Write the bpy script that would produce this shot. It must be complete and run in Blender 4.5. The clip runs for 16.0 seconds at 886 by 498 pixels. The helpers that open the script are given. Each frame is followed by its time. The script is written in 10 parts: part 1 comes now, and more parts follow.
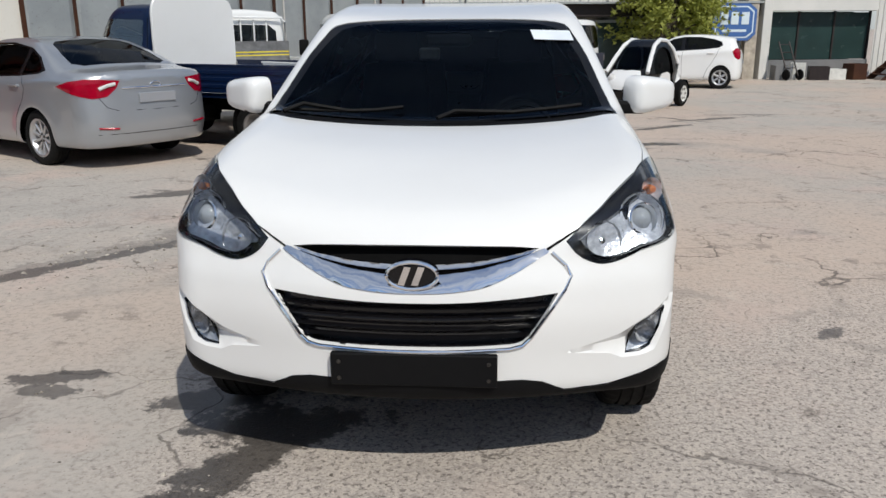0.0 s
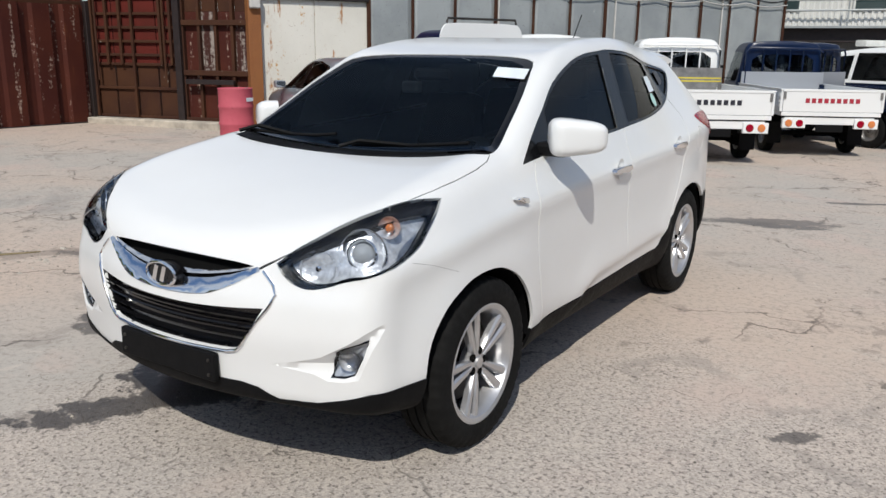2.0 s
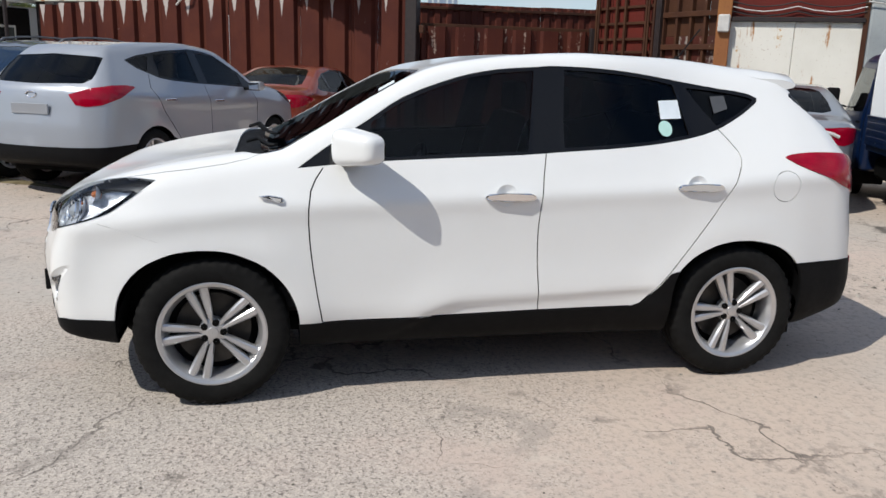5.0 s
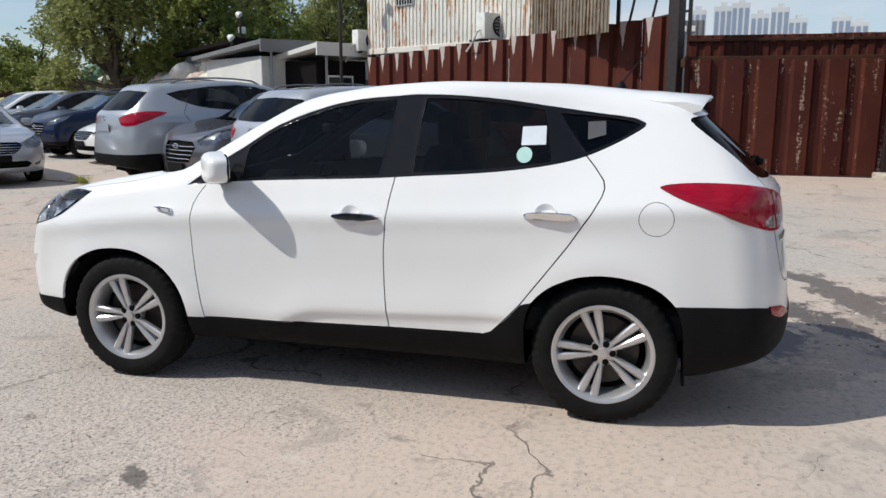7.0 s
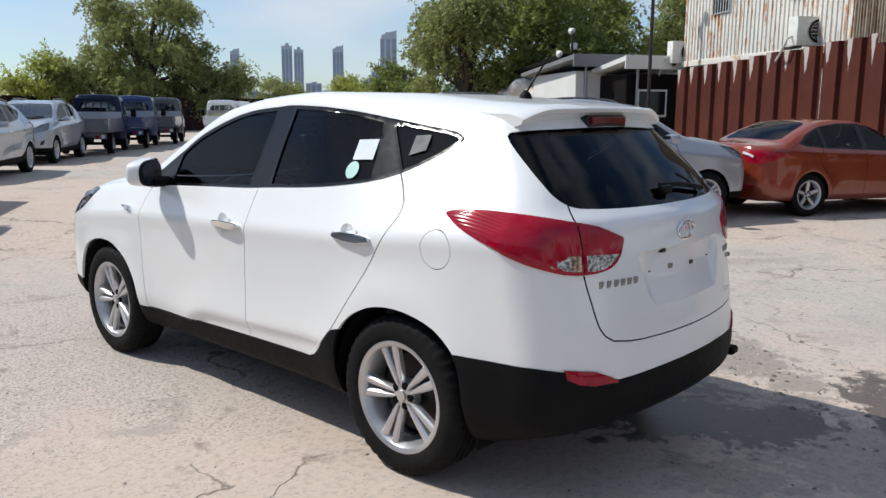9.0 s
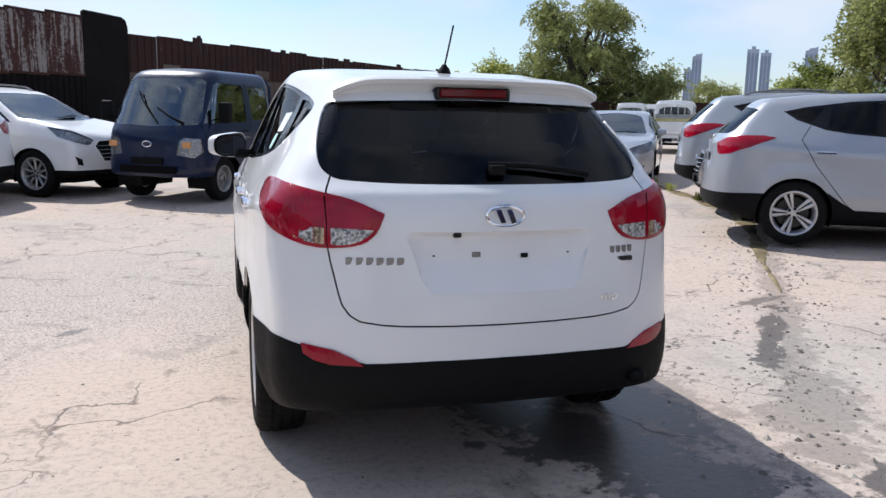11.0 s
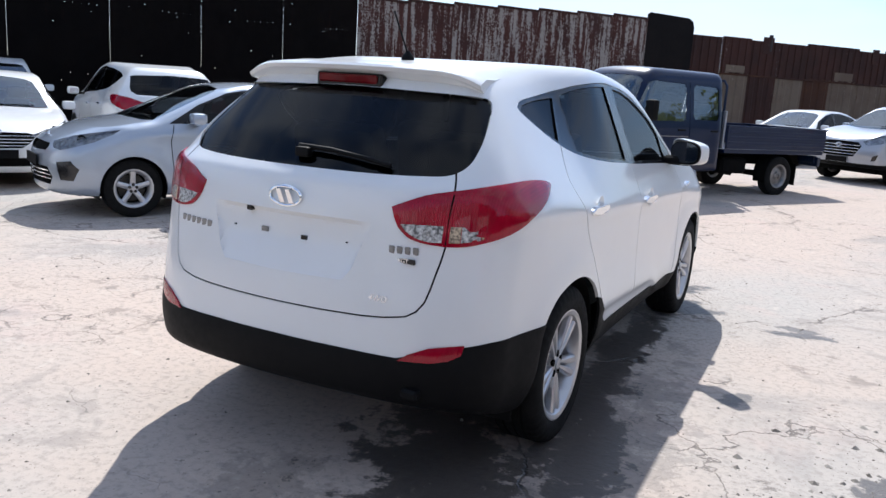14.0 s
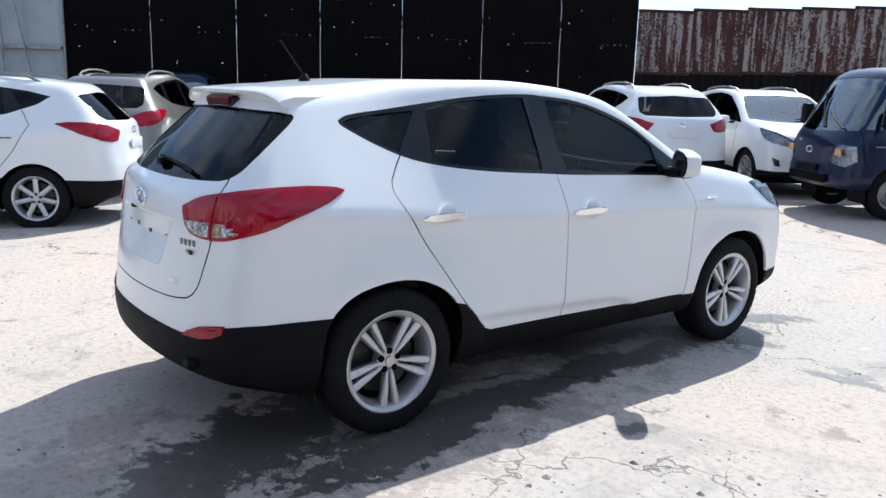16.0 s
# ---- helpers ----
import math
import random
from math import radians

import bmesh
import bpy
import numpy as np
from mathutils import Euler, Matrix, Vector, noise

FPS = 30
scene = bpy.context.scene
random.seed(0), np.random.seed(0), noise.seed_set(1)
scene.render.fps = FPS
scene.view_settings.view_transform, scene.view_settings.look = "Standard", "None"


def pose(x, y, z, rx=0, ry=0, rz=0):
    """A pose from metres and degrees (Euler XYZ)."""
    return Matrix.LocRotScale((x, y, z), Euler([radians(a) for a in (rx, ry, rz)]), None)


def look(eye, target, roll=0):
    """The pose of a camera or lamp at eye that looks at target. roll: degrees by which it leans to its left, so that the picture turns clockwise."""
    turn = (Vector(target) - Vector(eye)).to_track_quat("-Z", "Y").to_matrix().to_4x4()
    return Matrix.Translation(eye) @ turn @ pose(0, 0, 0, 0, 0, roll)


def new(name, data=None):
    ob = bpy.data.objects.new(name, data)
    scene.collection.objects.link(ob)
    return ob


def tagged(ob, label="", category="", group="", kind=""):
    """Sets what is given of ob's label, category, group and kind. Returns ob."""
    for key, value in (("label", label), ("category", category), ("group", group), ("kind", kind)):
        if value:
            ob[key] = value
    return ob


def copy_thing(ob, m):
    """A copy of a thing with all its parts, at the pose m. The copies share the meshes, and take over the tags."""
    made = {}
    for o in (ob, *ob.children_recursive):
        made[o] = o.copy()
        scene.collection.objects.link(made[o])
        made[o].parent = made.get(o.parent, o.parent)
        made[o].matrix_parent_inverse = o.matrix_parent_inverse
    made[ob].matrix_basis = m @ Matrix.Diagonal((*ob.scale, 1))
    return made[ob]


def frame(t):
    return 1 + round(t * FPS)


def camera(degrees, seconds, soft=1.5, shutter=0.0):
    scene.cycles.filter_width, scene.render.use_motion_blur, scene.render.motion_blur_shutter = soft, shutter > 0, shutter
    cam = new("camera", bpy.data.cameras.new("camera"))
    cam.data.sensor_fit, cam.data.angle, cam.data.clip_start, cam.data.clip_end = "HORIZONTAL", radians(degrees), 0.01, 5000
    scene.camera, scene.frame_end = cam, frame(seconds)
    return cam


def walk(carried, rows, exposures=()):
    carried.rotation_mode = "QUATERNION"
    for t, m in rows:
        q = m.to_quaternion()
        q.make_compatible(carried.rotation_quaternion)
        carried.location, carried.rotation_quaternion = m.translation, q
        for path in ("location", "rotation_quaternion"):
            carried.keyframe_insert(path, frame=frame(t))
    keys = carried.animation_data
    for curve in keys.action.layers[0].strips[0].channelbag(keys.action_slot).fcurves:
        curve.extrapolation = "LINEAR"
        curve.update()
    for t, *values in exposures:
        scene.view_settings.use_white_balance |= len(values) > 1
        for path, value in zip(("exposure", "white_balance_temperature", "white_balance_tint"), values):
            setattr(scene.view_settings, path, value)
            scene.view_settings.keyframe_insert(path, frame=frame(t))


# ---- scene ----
cam = camera(58.3, 16.0)
PATH = [
    (0, (0.265, -4.454, 1.493), (0.122, -2.53, 0.966), -0.4),
    (0.5, (0.671, -4.42, 1.484), (0.355, -2.526, 0.924), -0.1),
    (1, (1.22, -4.355, 1.517), (0.688, -2.507, 0.971), 0.2),
    (1.5, (1.823, -4.238, 1.55), (1.018, -2.48, 1.04), 0.4),
    (2, (2.364, -3.937, 1.575), (1.308, -2.309, 1.091), 0.7),
    (2.5, (2.806, -3.563, 1.579), (1.533, -2.093, 1.113), 1.2),
    (3, (3.1, -3.099, 1.591), (1.636, -1.814, 1.139), 1.5),
    (3.5, (3.486, -2.658, 1.61), (1.874, -1.562, 1.162), 1.7),
    (4, (3.769, -2.141, 1.618), (2.03, -1.262, 1.167), 1.7),
    (4.2, (3.929, -1.939, 1.593), (2.148, -1.151, 1.141), 1.7),
    (6.3, (4.808, 0.646, 1.579), (2.858, 0.468, 1.175), 0.8),
    (6.5, (4.796, 0.912, 1.598), (2.853, 0.646, 1.208), 0.6),
    (7, (4.635, 1.509, 1.564), (2.733, 1.012, 1.195), 0.1),
    (7.5, (4.42, 2.126, 1.56), (2.588, 1.408, 1.203), -0.2),
    (8, (4.013, 2.646, 1.55), (2.283, 1.711, 1.185), -0.4),
    (8.2, (3.868, 2.876, 1.559), (2.183, 1.86, 1.199), -0.2),
    (10.3, (1.74, 4.578, 1.49), (0.815, 2.834, 1.172), 1.0),
    (10.5, (1.53, 4.701, 1.463), (0.705, 2.907, 1.142), 1.2),
    (11, (1.031, 4.92, 1.447), (0.482, 3.026, 1.111), 1.1),
    (11.5, (0.521, 5.114, 1.44), (0.256, 3.163, 1.091), 0.9),
    (12, (0.016, 5.197, 1.456), (0.022, 3.228, 1.102), 1.4),
    (12.5, (-0.536, 5.211, 1.448), (-0.279, 3.259, 1.096), 2.1),
    (13, (-1.015, 5.106, 1.466), (-0.532, 3.199, 1.108), 3.2),
    (13.5, (-1.427, 4.816, 1.498), (-0.737, 2.978, 1.12), 3.8),
    (14, (-1.898, 4.558, 1.511), (-1.005, 2.812, 1.116), 3.7),
    (14.5, (-2.308, 4.211, 1.526), (-1.226, 2.58, 1.117), 3.2),
    (15, (-2.849, 3.979, 1.565), (-1.583, 2.486, 1.157), 2.5),
    (15.5, (-3.309, 3.63, 1.594), (-1.879, 2.29, 1.194), 2.0),
    (16, (-3.832, 3.268, 1.606), (-2.263, 2.091, 1.212), 1.5),
]
walk(cam, [(t, look(eye, target, roll)) for t, eye, target, roll in PATH],
     exposures=[(0.0, -0.22, 6460, 8), (3.0, -0.08, 6430, 8), (7.0, 0.03, 6400, 8), (8.2, 0.05, 6360, 7), (10.3, 0.31, 6210, 10), (12.0, 0.37, 6150, 12), (14.5, 0.60, 5930, 9), (16.0, 0.73, 5830, 6)])


# ---- world, sun ----
SUN_FROM = Vector((0.52, -0.975, 1.22))
world = bpy.data.worlds.new("world")
scene.world = world
world.use_nodes = True
wn = world.node_tree.nodes
sky = wn.new("ShaderNodeTexSky")
sky.sky_type = "NISHITA"
sky.sun_disc = False
sky.sun_elevation = math.asin(SUN_FROM.normalized().z)
sky.sun_rotation = math.atan2(SUN_FROM.x, SUN_FROM.y)
sky.dust_density, sky.air_density, sky.ozone_density = 0.5, 1.0, 1.5
wn["Background"].inputs[1].default_value = 0.106
# soft thin clouds over the whole sky
wl = world.node_tree.links
w_co, w_no, w_ra, w_mx = wn.new("ShaderNodeTexCoord"), wn.new("ShaderNodeTexNoise"), wn.new("ShaderNodeValToRGB"), wn.new("ShaderNodeMix")
w_mp = wn.new("ShaderNodeMapping")
w_mp.inputs["Scale"].default_value = (1, 1, 3.2)
wl.new(w_co.outputs["Generated"], w_mp.inputs["Vector"])
wl.new(w_mp.outputs[0], w_no.inputs["Vector"])
w_no.inputs["Scale"].default_value, w_no.inputs["Detail"].default_value = 2.6, 7
w_ra.color_ramp.elements[0].position, w_ra.color_ramp.elements[1].position = 0.40, 0.64
w_ra.color_ramp.elements[1].color = (0.8, 0.8, 0.8, 1)
wl.new(w_no.outputs[0], w_ra.inputs[0])
w_mx.data_type = "RGBA"
wl.new(w_ra.outputs[0], w_mx.inputs[0])
w_bl = wn.new("ShaderNodeMix")
w_bl.data_type, w_bl.blend_type = "RGBA", "MULTIPLY"
w_bl.inputs[0].default_value = 1.0
w_bl.inputs[7].default_value = (0.86, 0.94, 1.06, 1)
wl.new(sky.outputs[0], w_bl.inputs[6])
wl.new(w_bl.outputs[2], w_mx.inputs[6])
w_mx.inputs[7].default_value = (6.2, 6.5, 7.0, 1)
wl.new(w_mx.outputs[2], wn["Background"].inputs[0])
sun_data = bpy.data.lights.new("sun", "SUN")
sun_data.energy, sun_data.angle, sun_data.color = 3.9, radians(0.6), (1.0, 0.95, 0.88)
sun = new("sun", sun_data)
sun.matrix_world = look(SUN_FROM * 20, (0, 0, 0))

# ---- smooth car bodies: an implicit shape, meshed ----
def curve(points):
    """A smooth function through (s, value) pairs (monotone cubic)."""
    xs = np.array([p[0] for p in points], float)
    ys = np.array([p[1] for p in points], float)
    h = np.diff(xs)
    d = np.diff(ys) / h
    m = np.empty_like(ys)
    m[0], m[-1] = d[0], d[-1]
    for i in range(1, len(xs) - 1):
        m[i] = 0.0 if d[i - 1] * d[i] <= 0 else 2 * d[i - 1] * d[i] / (d[i - 1] + d[i])

    def f(s):
        s = np.clip(s, xs[0], xs[-1])
        i = np.clip(np.searchsorted(xs, s) - 1, 0, len(h) - 1)
        t = (s - xs[i]) / h[i]
        return (ys[i] * (1 + 2 * t) * (1 - t) ** 2 + m[i] * h[i] * t * (1 - t) ** 2
                + ys[i + 1] * t * t * (3 - 2 * t) + m[i + 1] * h[i] * t * t * (t - 1))
    return f


def step(a, b, s):
    s = np.clip((s - a) / (b - a), 0, 1)
    return s * s * (3 - 2 * s)


def smax(a, b, k):
    h = np.maximum(k - np.abs(a - b), 0) / k
    return np.maximum(a, b) + h * h * k * 0.25


def body_field(spec):
    """F(x, y, z), below zero inside the body; the nose points to -y."""
    top, nose, tail = curve(spec["top"]), curve(spec["nose"]), curve(spec["tail"])
    plan, belt = curve(spec["plan"]), curve(spec["belt"])
    low = curve(spec["low"])
    wheels, radius = spec["wheels"], spec["arch"]
    slope, sweep = curve(spec["tumble"]), curve(spec["sweep"])
    crown = curve(spec["crown"])
    nose_round, tail_round = spec["nose_round"], spec["tail_round"]
    flare = spec.get("flare", 0.018)
    floor = curve(spec["floor"])
    k_side = curve(spec.get("k_side", [(-3, 0.13), (3, 0.13)]))

    def F(x, y, z):
        ax = np.abs(x)
        # sides
        w = plan(y)
        zb = belt(y)
        u = z - zb
        soft = 0.05
        up = 0.5 * (u + np.sqrt(u * u + soft * soft)) - soft * 0.5
        sl = slope(y)
        w = w - sl * up
        w = w - 0.07 * np.clip((low(y) - z) / 0.22, 0, 1) ** 2
        for wy, wz in wheels:
            r = np.hypot(y - wy, z - wz)
            w = w + flare * np.exp(-((r - radius - 0.03) / 0.12) ** 2) * step(zb + 0.0, zb - 0.25, z)
        w = w + spec.get("crease", 0.010) * np.exp(-((z - (zb - 0.03)) / 0.05) ** 2)
        if "ridge" in spec:
            dz = z - 0.487 - 0.04 * y + 0.16 * step(-0.15, -0.62, y)
            w = w + (0.013 * np.exp(-(dz / np.where(dz < 0, 0.030, 0.13)) ** 2) - 0.004 * np.exp(-((dz + 0.055) / 0.03) ** 2)) * step(-0.78, -0.35, y) * step(1.0, 0.8, y)
        side = (ax - w) / np.sqrt(1 + (sl * 0.5) ** 2)
        # roof, bonnet
        ys = y - sweep(y) * ax * ax
        t = top(ys)
        g = (top(ys + 0.01) - top(ys - 0.01)) / 0.02
        over = (z - t + crown(y) * (ax / 0.6) ** 2) / np.sqrt(1 + g * g)
        # nose and tail
        n1, n2 = nose_round
        dn = n1 * (ax / 0.7) ** 2 + n2 * (ax / 0.7) ** 6
        front = (nose(z) + dn - y) * 0.9
        t1, t2 = tail_round
        dt = t1 * (ax / 0.7) ** 2 + t2 * (ax / 0.7) ** 6
        rear = (y - tail(z) + dt) * 0.9
        f = smax(side, over, k_side(y))
        f = smax(f, front, spec.get("k_nose", 0.10))
        f = smax(f, rear, spec.get("k_tail", 0.07))
        return smax(f, floor(y) - z, 0.05)
    return F


HERO = dict(
    ridge=1,
    top=[(-2.3, 0.8), (-2.15, 0.874), (-2, 0.949), (-1.8, 1.014), (-1.5, 1.082), (-1.2, 1.127), (-1.05, 1.142), (-0.95, 1.192), (-0.6, 1.396), (-0.3, 1.546), (-0.12, 1.59), (0.15, 1.632), (0.55, 1.657), (1, 1.653), (1.5, 1.613), (1.85, 1.579), (2.3, 1.53)],
    nose=[(0.1, -2.02), (0.25, -2.106), (0.34, -2.149), (0.5, -2.167), (0.62, -2.179), (0.72, -2.169), (0.82, -2.138), (0.9, -2.125), (1, -2.059), (1.3, -1.435)],
    tail=[(0.1, 2.045), (0.25, 2.12), (0.36, 2.226), (0.5, 2.249), (0.62, 2.239), (0.72, 2.229), (0.9, 2.202), (1.05, 2.181), (1.14, 2.16), (1.2, 2.10), (1.3, 2.010), (1.4, 1.900), (1.5, 1.790), (1.62, 1.665)],
    plan=[(-2.3, 0.795), (-1.9, 0.829), (-1.5, 0.87), (-1, 0.868), (0, 0.869), (1, 0.874), (1.6, 0.86), (2, 0.812), (2.3, 0.78)],
    belt=[(-2.3, 0.807), (-1.5, 0.915), (-0.9, 0.966), (0, 0.998), (1, 1.038), (1.6, 1.091), (2.2, 1.11)],
    low=[(-2.3, 0.48), (2.3, 0.48)],
    crown=[(-2.2, -0.024), (-1.2, -0.031), (-0.6, -0.035), (0.2, -0.01), (2.2, 0.023)],
    tumble=[(-1.2, 0.478), (-0.4, 0.412), (0.5, 0.406), (1.3, 0.661), (2, 0.76)],
    sweep=[(-2.2, 0.043), (-1.3, 0.048), (-0.6, 0.101), (0.3, 0.008), (1.3, -0.07), (2.1, -0.075)],
    k_side=[(-2.2, 0.095), (-1.4, 0.121), (-0.6, 0.072), (0.3, 0.061), (1.4, 0.089), (2.1, 0.078)],
    nose_round=(0.160, -0.017),
    tail_round=(0.095, 0.040),
    wheels=[(-1.32, 0.345), (1.32, 0.345)],
    arch=0.385,
    floor=[(-2.3, 0.365), (-2.0, 0.345), (-1.75, 0.31), (-1.2, 0.25), (1.7, 0.25), (2.0, 0.325), (2.3, 0.385)],
)

# ---- mesh helpers ----
def field_mesh(F, lo, hi, cell):
    """Surface nets of F = 0 inside a box: points and quads, drawn onto the surface."""
    n = [int(math.ceil((hi[i] - lo[i]) / cell)) + 1 for i in range(3)]
    ax = [lo[i] + cell * np.arange(n[i]) for i in range(3)]
    X, Y, Z = np.meshgrid(*ax, indexing="ij")
    V = F(X, Y, Z)
    S = V < 0
    c = [k - 1 for k in n]
    acc = np.zeros((*c, 3))
    cnt = np.zeros(c)
    corners = [(i, j, k) for i in (0, 1) for j in (0, 1) for k in (0, 1)]
    for a in corners:
        for d in range(3):
            if a[d]:
                continue
            b = list(a)
            b[d] = 1
            sa = tuple(slice(a[q], a[q] + c[q]) for q in range(3))
            sb = tuple(slice(b[q], b[q] + c[q]) for q in range(3))
            va, vb = V[sa], V[sb]
            cross = (va < 0) != (vb < 0)
            with np.errstate(divide="ignore", invalid="ignore"):
                t = np.where(cross, va / (va - vb), 0)
            for q in range(3):
                acc[..., q] += np.where(cross, a[q] + (t if q == d else 0), 0)
            cnt += cross
    active = cnt > 0
    idx = -np.ones(c, int)
    idx[active] = np.arange(active.sum())
    cells = np.argwhere(active)
    P = np.array(lo) + cell * (cells + acc[active] / cnt[active][:, None])
    h = 1e-4
    for _ in range(4):
        f = F(P[:, 0], P[:, 1], P[:, 2])
        g = np.stack([(F(P[:, 0] + h * (q == 0), P[:, 1] + h * (q == 1), P[:, 2] + h * (q == 2)) - f) / h for q in range(3)], 1)
        s = f / np.maximum((g * g).sum(1), 0.05)
        P -= np.clip(s, -cell, cell)[:, None] * g
    quads = []
    for d in range(3):
        u, v = (d + 1) % 3, (d + 2) % 3
        s0 = [slice(0, n[q]) for q in range(3)]
        s1 = list(s0)
        s0[d], s1[d] = slice(0, n[d] - 1), slice(1, n[d])
        cr = S[tuple(s0)] != S[tuple(s1)]
        e = np.argwhere(cr)
        e = e[(e[:, u] > 0) & (e[:, v] > 0) & (e[:, u] < n[u] - 1) & (e[:, v] < n[v] - 1)]
        flip = S[tuple(s0)][tuple(e.T)]

        def at(du, dv):
            k = e.copy()
            k[:, u] += du
            k[:, v] += dv
            return idx[tuple(k.T)]
        q = np.stack([at(-1, -1), at(0, -1), at(0, 0), at(-1, 0)], 1)
        q[~flip] = q[~flip][:, ::-1]
        quads.append(q)
    return P, np.concatenate(quads)


def bm_of(P, faces):
    me = bpy.data.meshes.new("shell")
    me.from_pydata([tuple(p) for p in P], [], [tuple(int(i) for i in f) for f in faces])
    bm = bmesh.new()
    bm.from_mesh(me)
    bpy.data.meshes.remove(me)
    bm.normal_update()
    return bm


def inside(px, py, poly):
    r = False
    j = len(poly) - 1
    for i in range(len(poly)):
        xi, yi = poly[i]
        xj, yj = poly[j]
        if (yi > py) != (yj > py) and px < (xj - xi) * (py - yi) / (yj - yi) + xi:
            r = not r
        j = i
    return r


SIDE = (Vector((0, 1, 0)), Vector((0, 0, 1)))
FRONT = (Vector((1, 0, 0)), Vector((0, 0, 1)))
PLAN = (Vector((1, 0, 0)), Vector((0, 1, 0)))
CORNER = 0.70710678


def carve(bm, poly, basis, want):
    """Cut the outline poly, seen along the normal of basis, into bm's faces whose centre and normal suit want; returns the faces inside it."""
    u, v = basis
    w = u.cross(v)
    lo = (min(p[0] for p in poly), min(p[1] for p in poly))
    hi = (max(p[0] for p in poly), max(p[1] for p in poly))
    faces = []
    for f in bm.faces:
        c = f.calc_center_median()
        a, b = c.dot(u), c.dot(v)
        if lo[0] - 0.12 < a < hi[0] + 0.12 and lo[1] - 0.12 < b < hi[1] + 0.12 and want(c, f.normal):
            faces.append(f)
    live = set(faces)
    for i in range(len(poly)):
        p, q = Vector(poly[i - 1]), Vector(poly[i])
        if (q - p).length < 1e-6:
            continue
        x0, x1 = sorted((p.x, q.x))
        y0, y1 = sorted((p.y, q.y))
        near = []
        for f in live:
            us = [k.co.dot(u) for k in f.verts]
            vs = [k.co.dot(v) for k in f.verts]
            if max(us) > x0 - 1e-4 and min(us) < x1 + 1e-4 and max(vs) > y0 - 1e-4 and min(vs) < y1 + 1e-4:
                near.append(f)
        if not near:
            continue
        d = q - p
        no = u * (-d.y) + v * d.x
        geom = list({e for f in near for e in f.edges}) + list({k for f in near for k in f.verts}) + near
        out = bmesh.ops.bisect_plane(bm, geom=geom, dist=1e-5, plane_co=u * p.x + v * p.y, plane_no=no)
        live = {f for f in live if f.is_valid} | {g for g in out["geom"] if isinstance(g, bmesh.types.BMFace)}
    got = []
    for f in live:
        if not f.is_valid:
            continue
        c = f.calc_center_median()
        if inside(c.dot(u), c.dot(v), poly) and want(c, f.normal):
            got.append(f)
    return got


def take(bm, faces):
    """Move faces out of bm into a bmesh of their own."""
    out = bmesh.new()
    m = {}
    for f in faces:
        vs = []
        for k in f.verts:
            if k not in m:
                m[k] = out.verts.new(k.co)
            vs.append(m[k])
        try:
            out.faces.new(vs)
        except ValueError:
            pass
    bmesh.ops.delete(bm, geom=faces, context="FACES")
    out.normal_update()
    return out


def shifted(bm, by):
    bm.normal_update()
    for k, n in [(k, k.normal.copy()) for k in bm.verts]:
        k.co += n * by
    return bm


def rimmed(bm, depth):
    """Give an open sheet a rim that turns inwards."""
    bm.normal_update()
    n = {k: k.normal.copy() for k in bm.verts}
    edges = [e for e in bm.edges if e.is_boundary]
    out = bmesh.ops.extrude_edge_only(bm, edges=edges)
    for g in out["geom"]:
        if isinstance(g, bmesh.types.BMVert):
            src = min((e.other_vert(g) for e in g.link_edges if e.other_vert(g) in n), key=lambda k: (k.co - g.co).length, default=None)
            if src:
                g.co = src.co - n[src] * depth
    bm.normal_update()
    return bm


def dented(bm, depth, reach):
    """Push the middle of an open sheet inwards, leaving its outline."""
    bm.normal_update()
    edge = [k.co.copy() for k in bm.verts if k.is_boundary]
    for k in list(bm.verts):
        if not k.is_boundary:
            d = min((k.co - e).length for e in edge)
            k.co -= k.normal * depth * min(1.0, d / reach)
    return bm


def link(name, bm, mat, parent=None, label="", angle=35, smooth=True):
    me = bpy.data.meshes.new(name)
    bm.to_mesh(me)
    bm.free()
    if mat:
        me.materials.append(mat)
    if smooth:
        me.polygons.foreach_set("use_smooth", [True] * len(me.polygons))
        me.set_sharp_from_angle(angle=radians(angle))
    ob = new(name, me)
    ob.parent = parent
    if label:
        ob["label"] = label
    return ob


def part(name, bm, material, parent, label="", angle=35):
    return link(name, bm, material, parent, label, angle)


def box(x0, x1, y0, y1, z0, z1, bevel=0.0, bm=None, seg=1):
    own = bmesh.new()
    bmesh.ops.create_cube(own, size=1)
    for k in own.verts:
        k.co = Vector((x0 if k.co.x < 0 else x1, y0 if k.co.y < 0 else y1, z0 if k.co.z < 0 else z1))
    if bevel:
        bmesh.ops.bevel(own, geom=own.edges[:], offset=bevel, segments=seg, affect="EDGES", profile=0.6)
    return merged(bm, own)


def merged(bm, own):
    if bm is None:
        return own
    me = bpy.data.meshes.new("tmp")
    own.to_mesh(me)
    own.free()
    bm.from_mesh(me)
    bpy.data.meshes.remove(me)
    return bm


def moved(bm, m):
    bmesh.ops.transform(bm, matrix=m, verts=bm.verts)
    return bm


